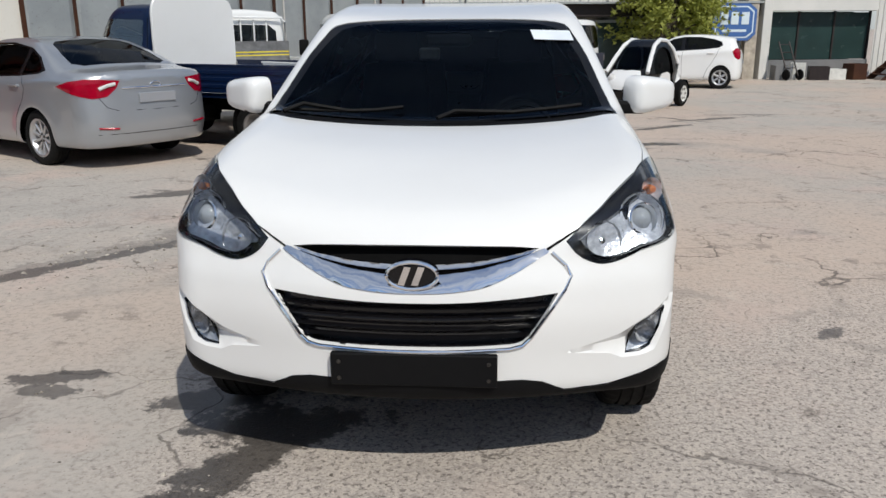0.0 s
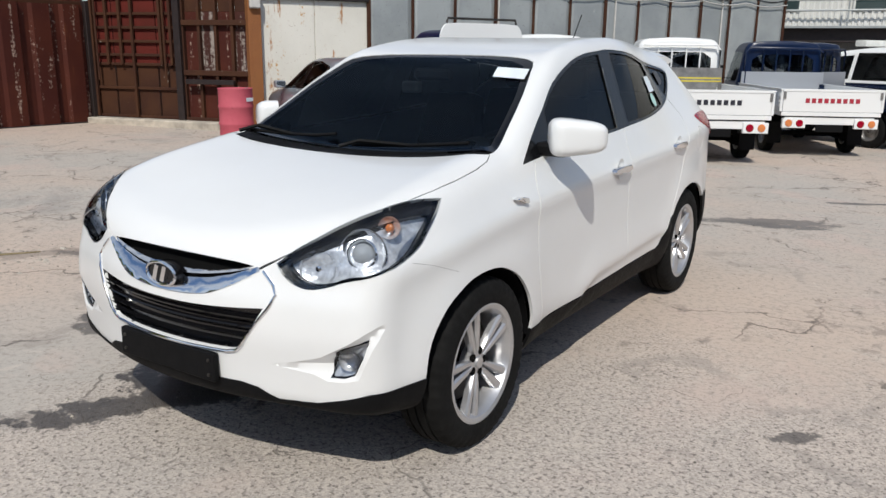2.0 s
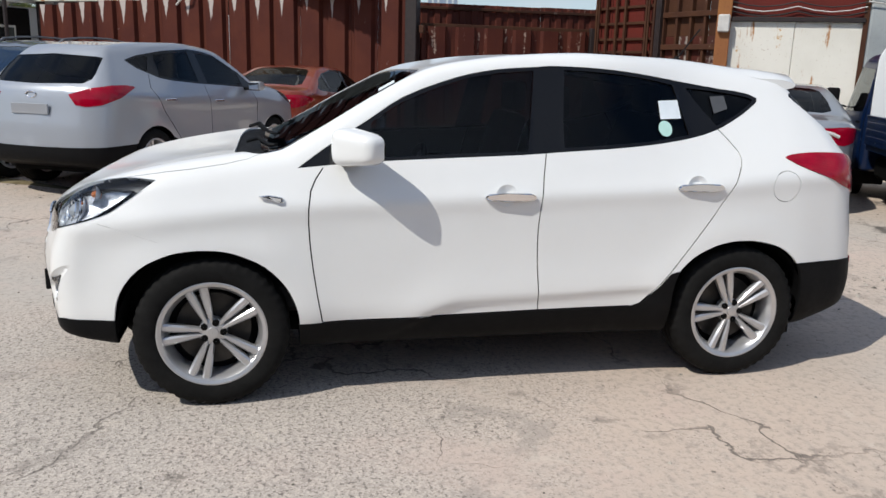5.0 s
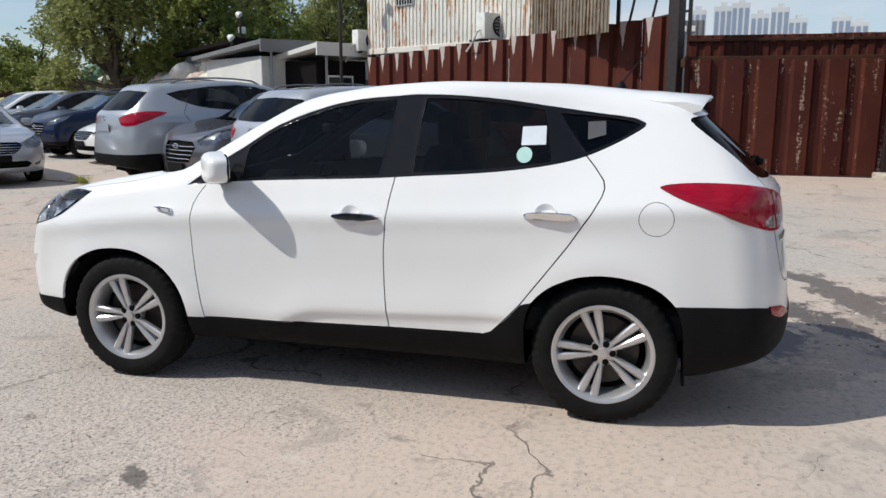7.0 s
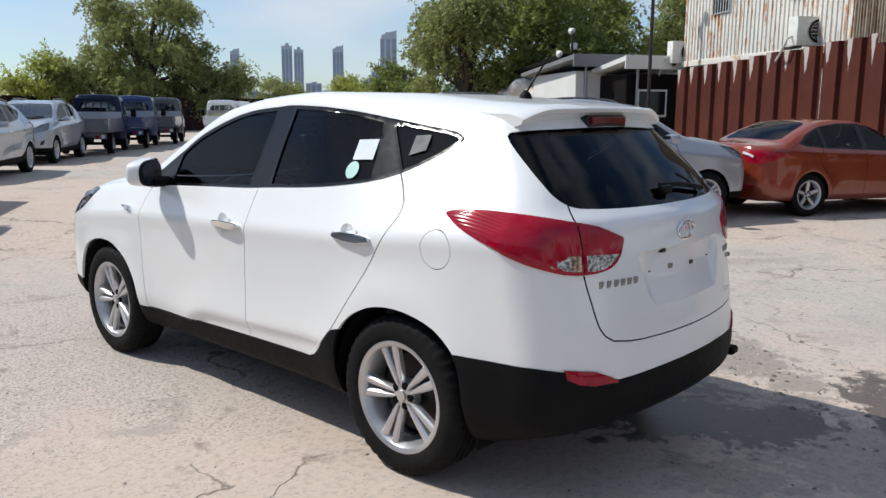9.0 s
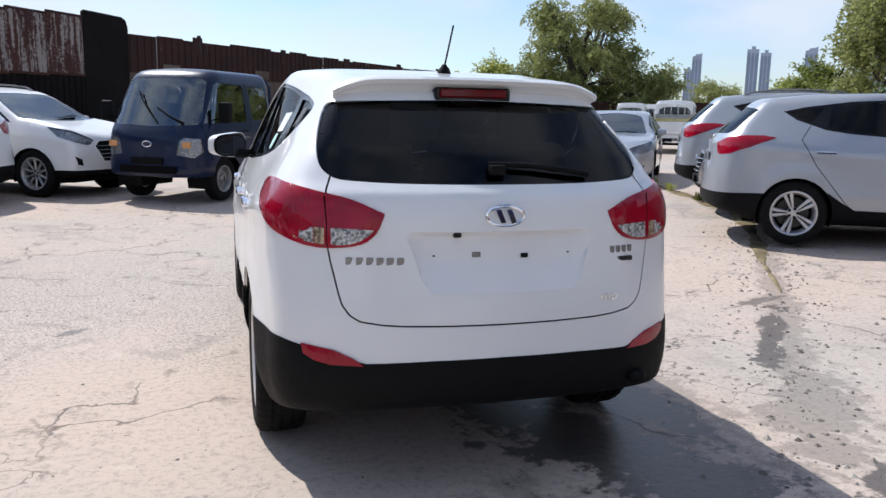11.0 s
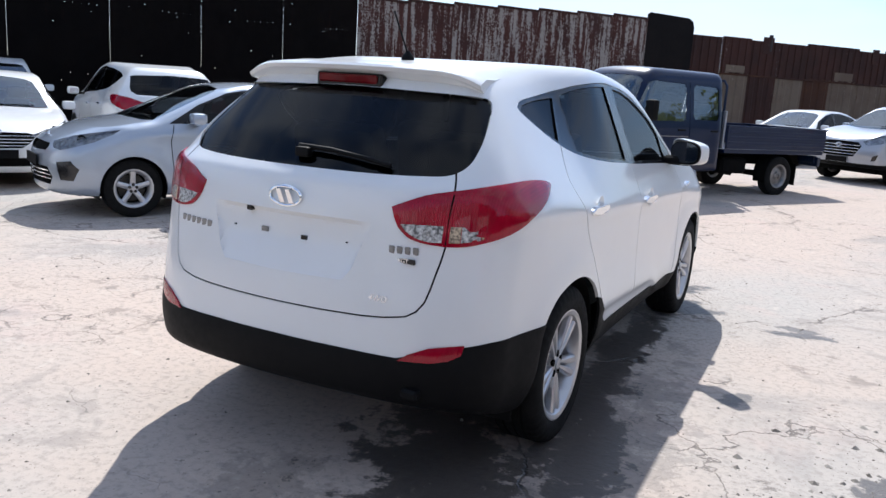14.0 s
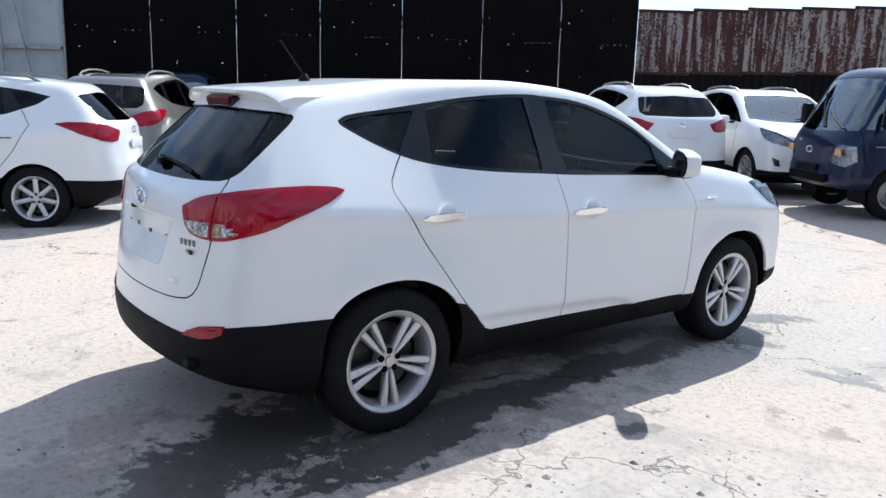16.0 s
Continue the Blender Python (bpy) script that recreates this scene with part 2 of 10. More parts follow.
def lathe(profile, seg=48, axis="x", close=False):
    """Turn (radius, along) pairs round the x axis."""
    bm = bmesh.new()
    rows = []
    for r, a in profile:
        row = []
        for i in range(seg):
            t = 2 * math.pi * i / seg
            p = (a, r * math.cos(t), r * math.sin(t))
            row.append(bm.verts.new(p if axis == "x" else (p[1], p[2], p[0])))
        rows.append(row)
    pairs = list(zip(rows, rows[1:])) + ([(rows[-1], rows[0])] if close else [])
    for a, b in pairs:
        for i in range(seg):
            j = (i + 1) % seg
            bm.faces.new((a[i], a[j], b[j], b[i]))
    for row in (() if close else (rows[0], rows[-1])):
        if (row[0].co - row[seg // 2].co).length < 1e-4:
            continue
    bmesh.ops.recalc_face_normals(bm, faces=bm.faces)
    return bm


def disc(r, x, seg=32):
    bm = bmesh.new()
    vs = [bm.verts.new((x, r * math.cos(2 * math.pi * i / seg), r * math.sin(2 * math.pi * i / seg))) for i in range(seg)]
    bm.faces.new(vs)
    return bm


def tube(points, radius, seg=8, bm=None, closed=False):
    """A round bar along points."""
    own = bmesh.new()
    pts = [Vector(p) for p in points]
    rows = []
    n = len(pts)
    for i, p in enumerate(pts):
        a = pts[(i - 1) % n] if (closed or i) else p
        b = pts[(i + 1) % n] if (closed or i < n - 1) else p
        d = (b - a).normalized()
        s = d.cross(Vector((0, 0, 1)))
        if s.length < 0.05:
            s = d.cross(Vector((1, 0, 0)))
        s.normalize()
        t = s.cross(d)
        rows.append([own.verts.new(p + (s * math.cos(2 * math.pi * k / seg) + t * math.sin(2 * math.pi * k / seg)) * radius) for k in range(seg)])
    pairs = list(zip(rows, rows[1:])) + ([(rows[-1], rows[0])] if closed else [])
    for a, b in pairs:
        for k in range(seg):
            own.faces.new((a[k], a[(k + 1) % seg], b[(k + 1) % seg], b[k]))
    if not closed:
        own.faces.new(rows[0][::-1])
        own.faces.new(rows[-1])
    bmesh.ops.recalc_face_normals(own, faces=own.faces)
    return merged(bm, own)


def prism(poly, basis, d0, d1, bevel=0.0, bm=None):
    """A flat outline given in basis, made thick from d0 to d1 along its normal."""
    u, v = basis
    w = u.cross(v)
    own = bmesh.new()
    a = [own.verts.new(u * p[0] + v * p[1] + w * d0) for p in poly]
    b = [own.verts.new(u * p[0] + v * p[1] + w * d1) for p in poly]
    own.faces.new(a[::-1])
    own.faces.new(b)
    for i in range(len(poly)):
        j = (i + 1) % len(poly)
        own.faces.new((a[i], a[j], b[j], b[i]))
    bmesh.ops.recalc_face_normals(own, faces=own.faces)
    if bevel:
        bmesh.ops.bevel(own, geom=own.edges[:], offset=bevel, segments=1, affect="EDGES")
    return merged(bm, own)


def band(line, half):
    """The outline of a thin band along a line of (a, b) pairs."""
    pts = [Vector(p) for p in line]
    left, right = [], []
    for i, p in enumerate(pts):
        a = pts[max(i - 1, 0)]
        b = pts[min(i + 1, len(pts) - 1)]
        d = (b - a).normalized()
        n = Vector((-d.y, d.x)) * half
        left.append(tuple(p + n))
        right.append(tuple(p - n))
    return left + right[::-1]


def eased(poly, times=2):
    """Round off an outline by cutting its corners."""
    for _ in range(times):
        out = []
        for i in range(len(poly)):
            p, q = poly[i], poly[(i + 1) % len(poly)]
            out += [tuple(0.75 * a + 0.25 * b for a, b in zip(p, q)), tuple(0.25 * a + 0.75 * b for a, b in zip(p, q))]
        poly = out
    return poly


def fair(poly, n=3, sharp=42):
    """A smooth closed curve through the points of an outline; corners sharper than that many degrees stay."""
    pts = [Vector(p) for p in poly]
    m = len(pts)
    bend = []
    for i in range(m):
        a, b = pts[i] - pts[i - 1], pts[(i + 1) % m] - pts[i]
        bend.append(a.length < 1e-6 or b.length < 1e-6 or a.angle(b) > radians(sharp))
    out = []
    for i in range(m):
        j = (i + 1) % m
        p, q = pts[i], pts[j]
        d = (q - p).length
        chord = q - p
        a, b = q - pts[i - 1], pts[(j + 1) % m] - p
        ta = chord if bend[i] or a.length < 1e-6 else a.normalized() * d
        tb = chord if bend[j] or b.length < 1e-6 else b.normalized() * d
        for k in range(n):
            t = k / n
            out.append(tuple(p * ((1 + 2 * t) * (1 - t) ** 2) + ta * (t * (1 - t) ** 2) + q * (t * t * (3 - 2 * t)) + tb * (t * t * (t - 1))))
    return out


def mirrored(half):
    """A whole outline from its half with x >= 0, listed from the top centre to the bottom centre."""
    return half + [(-x, z) for x, z in reversed(half) if x > 1e-6]

# ---- materials ----
def nodes_of(name):
    m = bpy.data.materials.new(name)
    m.use_nodes = True
    t = m.node_tree
    return m, t, t.nodes["Principled BSDF"]


def add(t, kind, **inputs):
    n = t.nodes.new(kind)
    for k, v in inputs.items():
        n.inputs[k].default_value = v
    return n


def noise_of(t, scale, detail=4.0, rough=0.55, coord="Object", stretch=(1, 1, 1)):
    tc = t.nodes.new("ShaderNodeTexCoord")
    mp = t.nodes.new("ShaderNodeMapping")
    mp.inputs["Scale"].default_value = stretch
    n = t.nodes.new("ShaderNodeTexNoise")
    n.inputs["Scale"].default_value = scale
    n.inputs["Detail"].default_value = detail
    n.inputs["Roughness"].default_value = rough
    t.links.new(tc.outputs[coord], mp.inputs["Vector"])
    t.links.new(mp.outputs[0], n.inputs["Vector"])
    return n


def ramp_of(t, source, stops):
    r = t.nodes.new("ShaderNodeValToRGB")
    e = r.color_ramp.elements
    while len(e) < len(stops):
        e.new(0.5)
    for k, (p, c) in zip(e, stops):
        k.position = p
        k.color = (*c, 1) if len(c) == 3 else c
    t.links.new(source, r.inputs[0])
    return r


def mix_of(t, fac, a, b, kind="MIX"):
    m = t.nodes.new("ShaderNodeMix")
    m.data_type = "RGBA"
    m.blend_type = kind
    for sock, val in ((m.inputs[0], fac), (m.inputs[6], a), (m.inputs[7], b)):
        if isinstance(val, bpy.types.NodeSocket):
            t.links.new(val, sock)
        elif isinstance(val, (int, float)):
            sock.default_value = val
        else:
            sock.default_value = (*val, 1)
    return m.outputs[2]


def bump_of(t, b, height, strength, distance=0.01):
    n = t.nodes.new("ShaderNodeBump")
    n.inputs["Strength"].default_value = strength
    n.inputs["Distance"].default_value = distance
    t.links.new(height, n.inputs["Height"])
    t.links.new(n.outputs[0], b.inputs["Normal"])
    return n


def plain(name, colour, rough=0.5, metal=0.0, coat=0.0, vary=0.12, scale=9.0, bump=0.0, bump_scale=180.0, spec=0.5):
    m, t, b = nodes_of(name)
    b.inputs["Specular IOR Level"].default_value = spec
    b.inputs["Roughness"].default_value = rough
    b.inputs["Metallic"].default_value = metal
    b.inputs["Coat Weight"].default_value = coat
    b.inputs["Coat Roughness"].default_value = 0.04
    n = noise_of(t, scale)
    dark = tuple(c * (1 - vary) for c in colour)
    light = tuple(min(1, c * (1 + vary * 0.6)) for c in colour)
    r = ramp_of(t, n.outputs[0], [(0.3, dark), (0.7, light)])
    t.links.new(r.outputs[0], b.inputs["Base Color"])
    n2 = noise_of(t, scale * 3)
    mr = t.nodes.new("ShaderNodeMapRange")
    mr.inputs["To Min"].default_value = max(0.02, rough * 0.8)
    mr.inputs["To Max"].default_value = min(1, rough * 1.25)
    t.links.new(n2.outputs[0], mr.inputs[0])
    t.links.new(mr.outputs[0], b.inputs["Roughness"])
    if bump:
        bump_of(t, b, noise_of(t, bump_scale).outputs[0], bump, 0.004)
    return m


def paint(name, colour, metal=0.0, rough=0.3, dust=0.06, coat=1.0, coat_rough=0.03, spec=0.5):
    """Car paint under a clear coat, with a little road dust low down the grain."""
    m, t, b = nodes_of(name)
    b.inputs["Metallic"].default_value = metal
    b.inputs["Coat Weight"].default_value = coat
    b.inputs["Coat Roughness"].default_value = coat_rough
    b.inputs["Coat IOR"].default_value = 1.5
    b.inputs["Specular IOR Level"].default_value = spec
    n = noise_of(t, 3.0, 6)
    c = mix_of(t, ramp_of(t, n.outputs[0], [(0.45, (0, 0, 0)), (0.8, (dust, dust, dust))]).outputs[0], colour, (0.42, 0.38, 0.32))
    t.links.new(c, b.inputs["Base Color"])
    n2 = noise_of(t, 14.0, 3)
    mr = t.nodes.new("ShaderNodeMapRange")
    mr.inputs["To Min"].default_value = rough * 0.85
    mr.inputs["To Max"].default_value = rough * 1.3
    t.links.new(n2.outputs[0], mr.inputs[0])
    t.links.new(mr.outputs[0], b.inputs["Roughness"])
    return m


def pane(name, tint, rough=0.0, gloss=(0.5, 0.5, 0.5), ior=1.5):
    """Tinted glass as a thin sheet: what is behind it, dimmed, and a mirror by Fresnel."""
    m, t, b = nodes_of(name)
    t.nodes.remove(b)
    out = t.nodes["Material Output"]
    tr = t.nodes.new("ShaderNodeBsdfTransparent")
    tr.inputs[0].default_value = (*tint, 1)
    gl = t.nodes.new("ShaderNodeBsdfGlossy")
    gl.inputs["Color"].default_value = (*gloss, 1)
    gl.inputs["Roughness"].default_value = rough
    fr = t.nodes.new("ShaderNodeFresnel")
    fr.inputs[0].default_value = ior
    mx = t.nodes.new("ShaderNodeMixShader")
    t.links.new(fr.outputs[0], mx.inputs[0])
    t.links.new(tr.outputs[0], mx.inputs[1])
    t.links.new(gl.outputs[0], mx.inputs[2])
    t.links.new(mx.outputs[0], out.inputs[0])
    return m


def lens(name, colour, rough=0.12, scale=130.0, coat=1.0, grain=11.0, low=0.8):
    """Ribbed lamp plastic."""
    m, t, b = nodes_of(name)
    b.inputs["Coat Weight"].default_value = coat
    b.inputs["Coat Roughness"].default_value = 0.02
    b.inputs["Roughness"].default_value = rough
    b.inputs["Specular IOR Level"].default_value = 0.12
    n = noise_of(t, grain, 2)
    r = ramp_of(t, n.outputs[0], [(0.38, tuple(c * low for c in colour)), (0.66, colour)])
    t.links.new(r.outputs[0], b.inputs["Base Color"])
    w = t.nodes.new("ShaderNodeTexWave")
    w.inputs["Scale"].default_value = scale * 0.3
    tc = t.nodes.new("ShaderNodeTexCoord")
    t.links.new(tc.outputs["Object"], w.inputs["Vector"])
    bump_of(t, b, w.outputs["Fac"], 0.25, 0.003)
    return m


WHITE_PAINT = paint("white_paint", (0.79, 0.795, 0.785), coat=0.7, coat_rough=0.07)
SILVER_PAINT = paint("silver_paint", (0.40, 0.42, 0.445), 0.6, 0.33)
PALE_SILVER = paint("pale_silver_paint", (0.40, 0.42, 0.455), 0.45, 0.33)
ICE_PAINT = paint("ice_silver_paint", (0.40, 0.45, 0.52), 0.5, 0.32)
GREY_PAINT = paint("grey_paint", (0.10, 0.10, 0.115), 0.6, 0.35)
NAVY_PAINT = paint("navy_paint", (0.002, 0.010, 0.040), 0.0, 0.28, 0.008, 0.30, 0.05, 0.25)
BLUE_PAINT = paint("blue_paint", (0.012, 0.035, 0.13), 0.1, 0.35, 0.04)
ORANGE_PAINT = paint("orange_paint", (0.235, 0.030, 0.006), 0.3, 0.28)
YELLOW_PAINT = paint("yellow_paint", (0.62, 0.5, 0.04), 0.0, 0.35)
BLACK_PLASTIC = plain("black_plastic", (0.0055, 0.0055, 0.006), 0.6, bump=0.15, spec=0.12)
GLOSS_BLACK = plain("gloss_black", (0.006, 0.006, 0.007), 0.18, coat=0.1, vary=0.1, spec=0.3)
GAP = plain("panel_gap", (0.004, 0.004, 0.004), 0.9, spec=0.1)
RUBBER = plain("tyre_rubber", (0.0095, 0.0094, 0.0092), 0.8, spec=0.15, vary=0.35, scale=14, bump=0.3, bump_scale=90)
ALLOY = plain("alloy", (0.56, 0.56, 0.57), 0.32, 0.75, vary=0.1, coat=0.3)
DARK_METAL = plain("dark_metal", (0.06, 0.055, 0.05), 0.5, 0.7, vary=0.4)
STEEL = plain("dull_steel", (0.3, 0.29, 0.28), 0.45, 0.8, vary=0.3)
CHROME = plain("chrome", (0.85, 0.86, 0.88), 0.06, 1.0, vary=0.02)
RED_LENS = lens("red_lens", (0.34, 0.001, 0.018), coat=0.6)
BRAKE_RED = lens("brake_lens", (0.13, 0.001, 0.004), coat=0.3)
PROJECTOR = plain("projector_glass", (0.42, 0.44, 0.46), 0.06, coat=1.0, vary=0.05)
LAMP_SILVER = plain("lamp_silver", (0.76, 0.78, 0.82), 0.22, 0.45, vary=0.35, scale=45, coat=0.4, bump=0.9, bump_scale=55)
PALE_AMBER = lens("pale_amber_lens", (0.72, 0.36, 0.13))
CLEAR_LENS = lens("clear_lens", (0.75, 0.74, 0.72))
CLEAR_MOTTLED = lens("clear_facetted_lens", (0.66, 0.65, 0.63), grain=75.0, low=0.16)
AMBER_MOTTLED = lens("amber_facetted_lens", (0.62, 0.46, 0.30), grain=75.0, low=0.2)
AMBER_LENS = lens("amber_lens", (0.75, 0.25, 0.08))
REFLECTOR = plain("lamp_reflector", (0.50, 0.51, 0.53), 0.25, 0.35, vary=0.5, scale=22, coat=0.5)
LAMP_BLACK = plain("lamp_black", (0.01, 0.01, 0.012), 0.25, coat=0.4)
LAMP_GLASS = pane("lamp_glass", (0.86, 0.88, 0.90), 0.0, (0.9, 0.9, 0.9))
# dim blue gloss puts a deep blue sky's reflection into the colour
SCREEN_GLASS = pane("windscreen_glass", (0.26, 0.29, 0.31), 0.0, (0.18, 0.24, 0.31))
CAR_GLASS = pane("car_glass", (0.68, 0.72, 0.74), 0.0, (0.95, 1.0, 1.0), 2.4)
DOOR_GLASS = pane("door_glass", (0.29, 0.31, 0.33), 0.0, (0.42, 0.44, 0.46))
REAR_GLASS = pane("rear_glass", (0.15, 0.16, 0.17))
CABIN = plain("cabin_trim", (0.022, 0.022, 0.024), 0.75, vary=0.2, bump=0.2)
SEAT_CLOTH = plain("seat_cloth", (0.045, 0.042, 0.04), 0.85, vary=0.25, bump=0.3, bump_scale=300)
PAPER = plain("paper", (0.72, 0.78, 0.82), 0.7, vary=0.08)

# ---- weathered materials of the yard ----
def spot(t, random=True):
    """Object coordinates, moved by a chance amount for each piece."""
    tc = t.nodes.new("ShaderNodeTexCoord")
    if not random:
        return tc.outputs["Object"]
    oi = t.nodes.new("ShaderNodeObjectInfo")
    ml = t.nodes.new("ShaderNodeMath")
    ml.operation = "MULTIPLY"
    ml.inputs[1].default_value = 41.0
    t.links.new(oi.outputs["Random"], ml.inputs[0])
    va = t.nodes.new("ShaderNodeVectorMath")
    va.operation = "ADD"
    t.links.new(tc.outputs["Object"], va.inputs[0])
    t.links.new(ml.outputs[0], va.inputs[1])
    return va.outputs[0]


def grain(t, vec, scale, detail=5.0, rough=0.6, stretch=(1, 1, 1), warp=0.0):
    mp = t.nodes.new("ShaderNodeMapping")
    mp.inputs["Scale"].default_value = stretch
    t.links.new(vec, mp.inputs["Vector"])
    n = t.nodes.new("ShaderNodeTexNoise")
    n.inputs["Scale"].default_value = scale
    n.inputs["Detail"].default_value = detail
    n.inputs["Roughness"].default_value = rough
    n.inputs["Distortion"].default_value = warp
    t.links.new(mp.outputs[0], n.inputs["Vector"])
    return n.outputs[0]


def calc(t, kind, a, b=0.0, c=0.0, clamp=False):
    n = t.nodes.new("ShaderNodeMath")
    n.operation = kind
    n.use_clamp = clamp
    for i, v in enumerate((a, b, c)):
        if isinstance(v, (int, float)):
            n.inputs[i].default_value = v
        else:
            t.links.new(v, n.inputs[i])
    return n.outputs[0]


def between(t, v, lo, hi):
    """0 below lo, 1 above hi (or the other way round), smooth."""
    n = t.nodes.new("ShaderNodeMapRange")
    n.interpolation_type = "SMOOTHSTEP"
    flip = lo > hi
    n.inputs["From Min"].default_value, n.inputs["From Max"].default_value = (hi, lo) if flip else (lo, hi)
    n.inputs["To Min"].default_value, n.inputs["To Max"].default_value = (1, 0) if flip else (0, 1)
    t.links.new(v, n.inputs["Value"])
    return n.outputs[0]


def sheet_paint(name, base, other, rust, pale, blotch=(0.45, 0.62), streak=(0.58, 0.70), flake=(0.60, 0.66), peak=0.0, rough=0.65, metal=0.0, spec=0.22, drip=(1.6, 0.5)):
    """Painted steel: two tones of paint, rust that runs down, bare pale flakes."""
    m, t, b = nodes_of(name)
    v = spot(t)
    big = grain(t, v, 0.9, 4)
    c = mix_of(t, between(t, big, 0.35, 0.65), base, other)
    run = grain(t, v, 2.2, 6, 0.65, (3.0, 3.0, 0.28))
    fine = grain(t, v, 7.0, 8, 0.7, (1, 1, 0.6))
    both = calc(t, "ADD", calc(t, "MULTIPLY", run, 0.65), calc(t, "MULTIPLY", fine, 0.35))
    c = mix_of(t, between(t, both, *streak), c, rust)
    fl = calc(t, "ADD", calc(t, "MULTIPLY", grain(t, v, 1.7, 6, 0.6, (drip[0], drip[0], drip[1])), 0.6), calc(t, "MULTIPLY", grain(t, v, 16, 6, 0.7), 0.4))
    mask = between(t, fl, *flake)
    if peak:
        so = t.nodes.new("ShaderNodeSeparateXYZ")
        tc = t.nodes.new("ShaderNodeTexCoord")
        t.links.new(tc.outputs["Object"], so.inputs[0])
        dx = calc(t, "ABSOLUTE", calc(t, "SUBTRACT", so.outputs[0], 0.40))
        reach = calc(t, "MULTIPLY", calc(t, "SUBTRACT", so.outputs[2], calc(t, "ADD", calc(t, "MULTIPLY", run, 0.9), peak)), 0.17)
        wedge = calc(t, "SUBTRACT", calc(t, "ADD", reach, calc(t, "MULTIPLY", calc(t, "SUBTRACT", fine, 0.5), 0.09)), dx)
        mask = calc(t, "MAXIMUM", mask, between(t, wedge, 0.0, 0.02))
    c = mix_of(t, mask, c, pale)
    c = mix_of(t, between(t, grain(t, v, 30, 4), 0.62, 0.78), c, tuple(k * 0.55 for k in rust))
    t.links.new(c, b.inputs["Base Color"])
    b.inputs["Metallic"].default_value = metal
    b.inputs["Specular IOR Level"].default_value = spec
    rr = t.nodes.new("ShaderNodeMapRange")
    rr.inputs["To Min"].default_value, rr.inputs["To Max"].default_value = rough - 0.15, min(1, rough + 0.2)
    t.links.new(fine, rr.inputs["Value"])
    t.links.new(rr.outputs[0], b.inputs["Roughness"])
    bump_of(t, b, both, 0.35, 0.02)
    return m


FENCE_RUST = sheet_paint("fence_rust", (0.062, 0.013, 0.008), (0.085, 0.020, 0.010), (0.125, 0.036, 0.012), (0.44, 0.39, 0.36), flake=(0.64, 0.69), peak=1.62)
GATE_RUST = sheet_paint("gate_rust", (0.055, 0.012, 0.008), (0.075, 0.018, 0.010), (0.12, 0.036, 0.015), (0.34, 0.25, 0.20), flake=(0.575, 0.63), drip=(4.5, 0.35))
GATE_RED = sheet_paint("gate_red", (0.10, 0.024, 0.015), (0.075, 0.018, 0.011), (0.13, 0.04, 0.016), (0.3, 0.22, 0.18), flake=(0.64, 0.7))
RED_STEEL = sheet_paint("red_container_steel", (0.115, 0.017, 0.012), (0.085, 0.015, 0.010), (0.06, 0.022, 0.010), (0.30, 0.17, 0.13), flake=(0.66, 0.72))
BARE_RUST = sheet_paint("bare_rust", (0.045, 0.018, 0.011), (0.066, 0.027, 0.013), (0.102, 0.045, 0.018), (0.40, 0.34, 0.29), flake=(0.62, 0.68))
ORANGE_STEEL = sheet_paint("orange_rusted_post", (0.300, 0.128, 0.041), (0.247, 0.098, 0.038), (0.120, 0.045, 0.019), (0.6, 0.5, 0.4), flake=(0.66, 0.7))
CREAM_STEEL = sheet_paint("cream_steel", (0.66, 0.63, 0.56), (0.72, 0.69, 0.62), (0.38, 0.17, 0.055), (0.50, 0.28, 0.08), streak=(0.565, 0.64), flake=(0.575, 0.625))
ZINC = sheet_paint("zinc_sheet", (0.30, 0.32, 0.325), (0.38, 0.40, 0.40), (0.20, 0.12, 0.085), (0.45, 0.46, 0.46), streak=(0.64, 0.72), flake=(0.6, 0.68), rough=0.5, metal=0.25)
OFFICE_SHEET = sheet_paint("office_sheet", (0.62, 0.61, 0.56), (0.68, 0.66, 0.60), (0.43, 0.19, 0.06), (0.70, 0.63, 0.50), streak=(0.515, 0.60), flake=(0.6, 0.68))
PEELED = sheet_paint("peeled_sheet", (0.048, 0.018, 0.014), (0.068, 0.022, 0.016), (0.096, 0.040, 0.024), (0.30, 0.26, 0.23), flake=(0.485, 0.565), drip=(4.5, 0.45))
# darker rust for backlit fences, their shade put into the colour
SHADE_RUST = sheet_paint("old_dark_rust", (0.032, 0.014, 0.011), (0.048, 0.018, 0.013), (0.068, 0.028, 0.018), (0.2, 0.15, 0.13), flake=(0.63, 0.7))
FENCE_PALE = sheet_paint("pale_rusted_sheet", (0.115, 0.082, 0.060), (0.15, 0.115, 0.085), (0.075, 0.034, 0.020), (0.28, 0.24, 0.20), flake=(0.58, 0.66), drip=(3.0, 0.4))
ZINC_DULL = sheet_paint("dull_zinc_sheet", (0.20, 0.20, 0.20), (0.25, 0.25, 0.245), (0.13, 0.08, 0.055), (0.34, 0.33, 0.32), streak=(0.6, 0.7), flake=(0.62, 0.7))
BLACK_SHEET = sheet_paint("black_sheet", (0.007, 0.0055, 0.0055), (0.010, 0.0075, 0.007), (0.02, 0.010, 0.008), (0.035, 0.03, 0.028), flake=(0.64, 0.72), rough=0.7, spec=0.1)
WHITE_SHEET = sheet_paint("white_cladding", (0.60, 0.60, 0.57), (0.66, 0.65, 0.62), (0.4, 0.3, 0.2), (0.5, 0.47, 0.4), streak=(0.66, 0.75), flake=(0.68, 0.74))
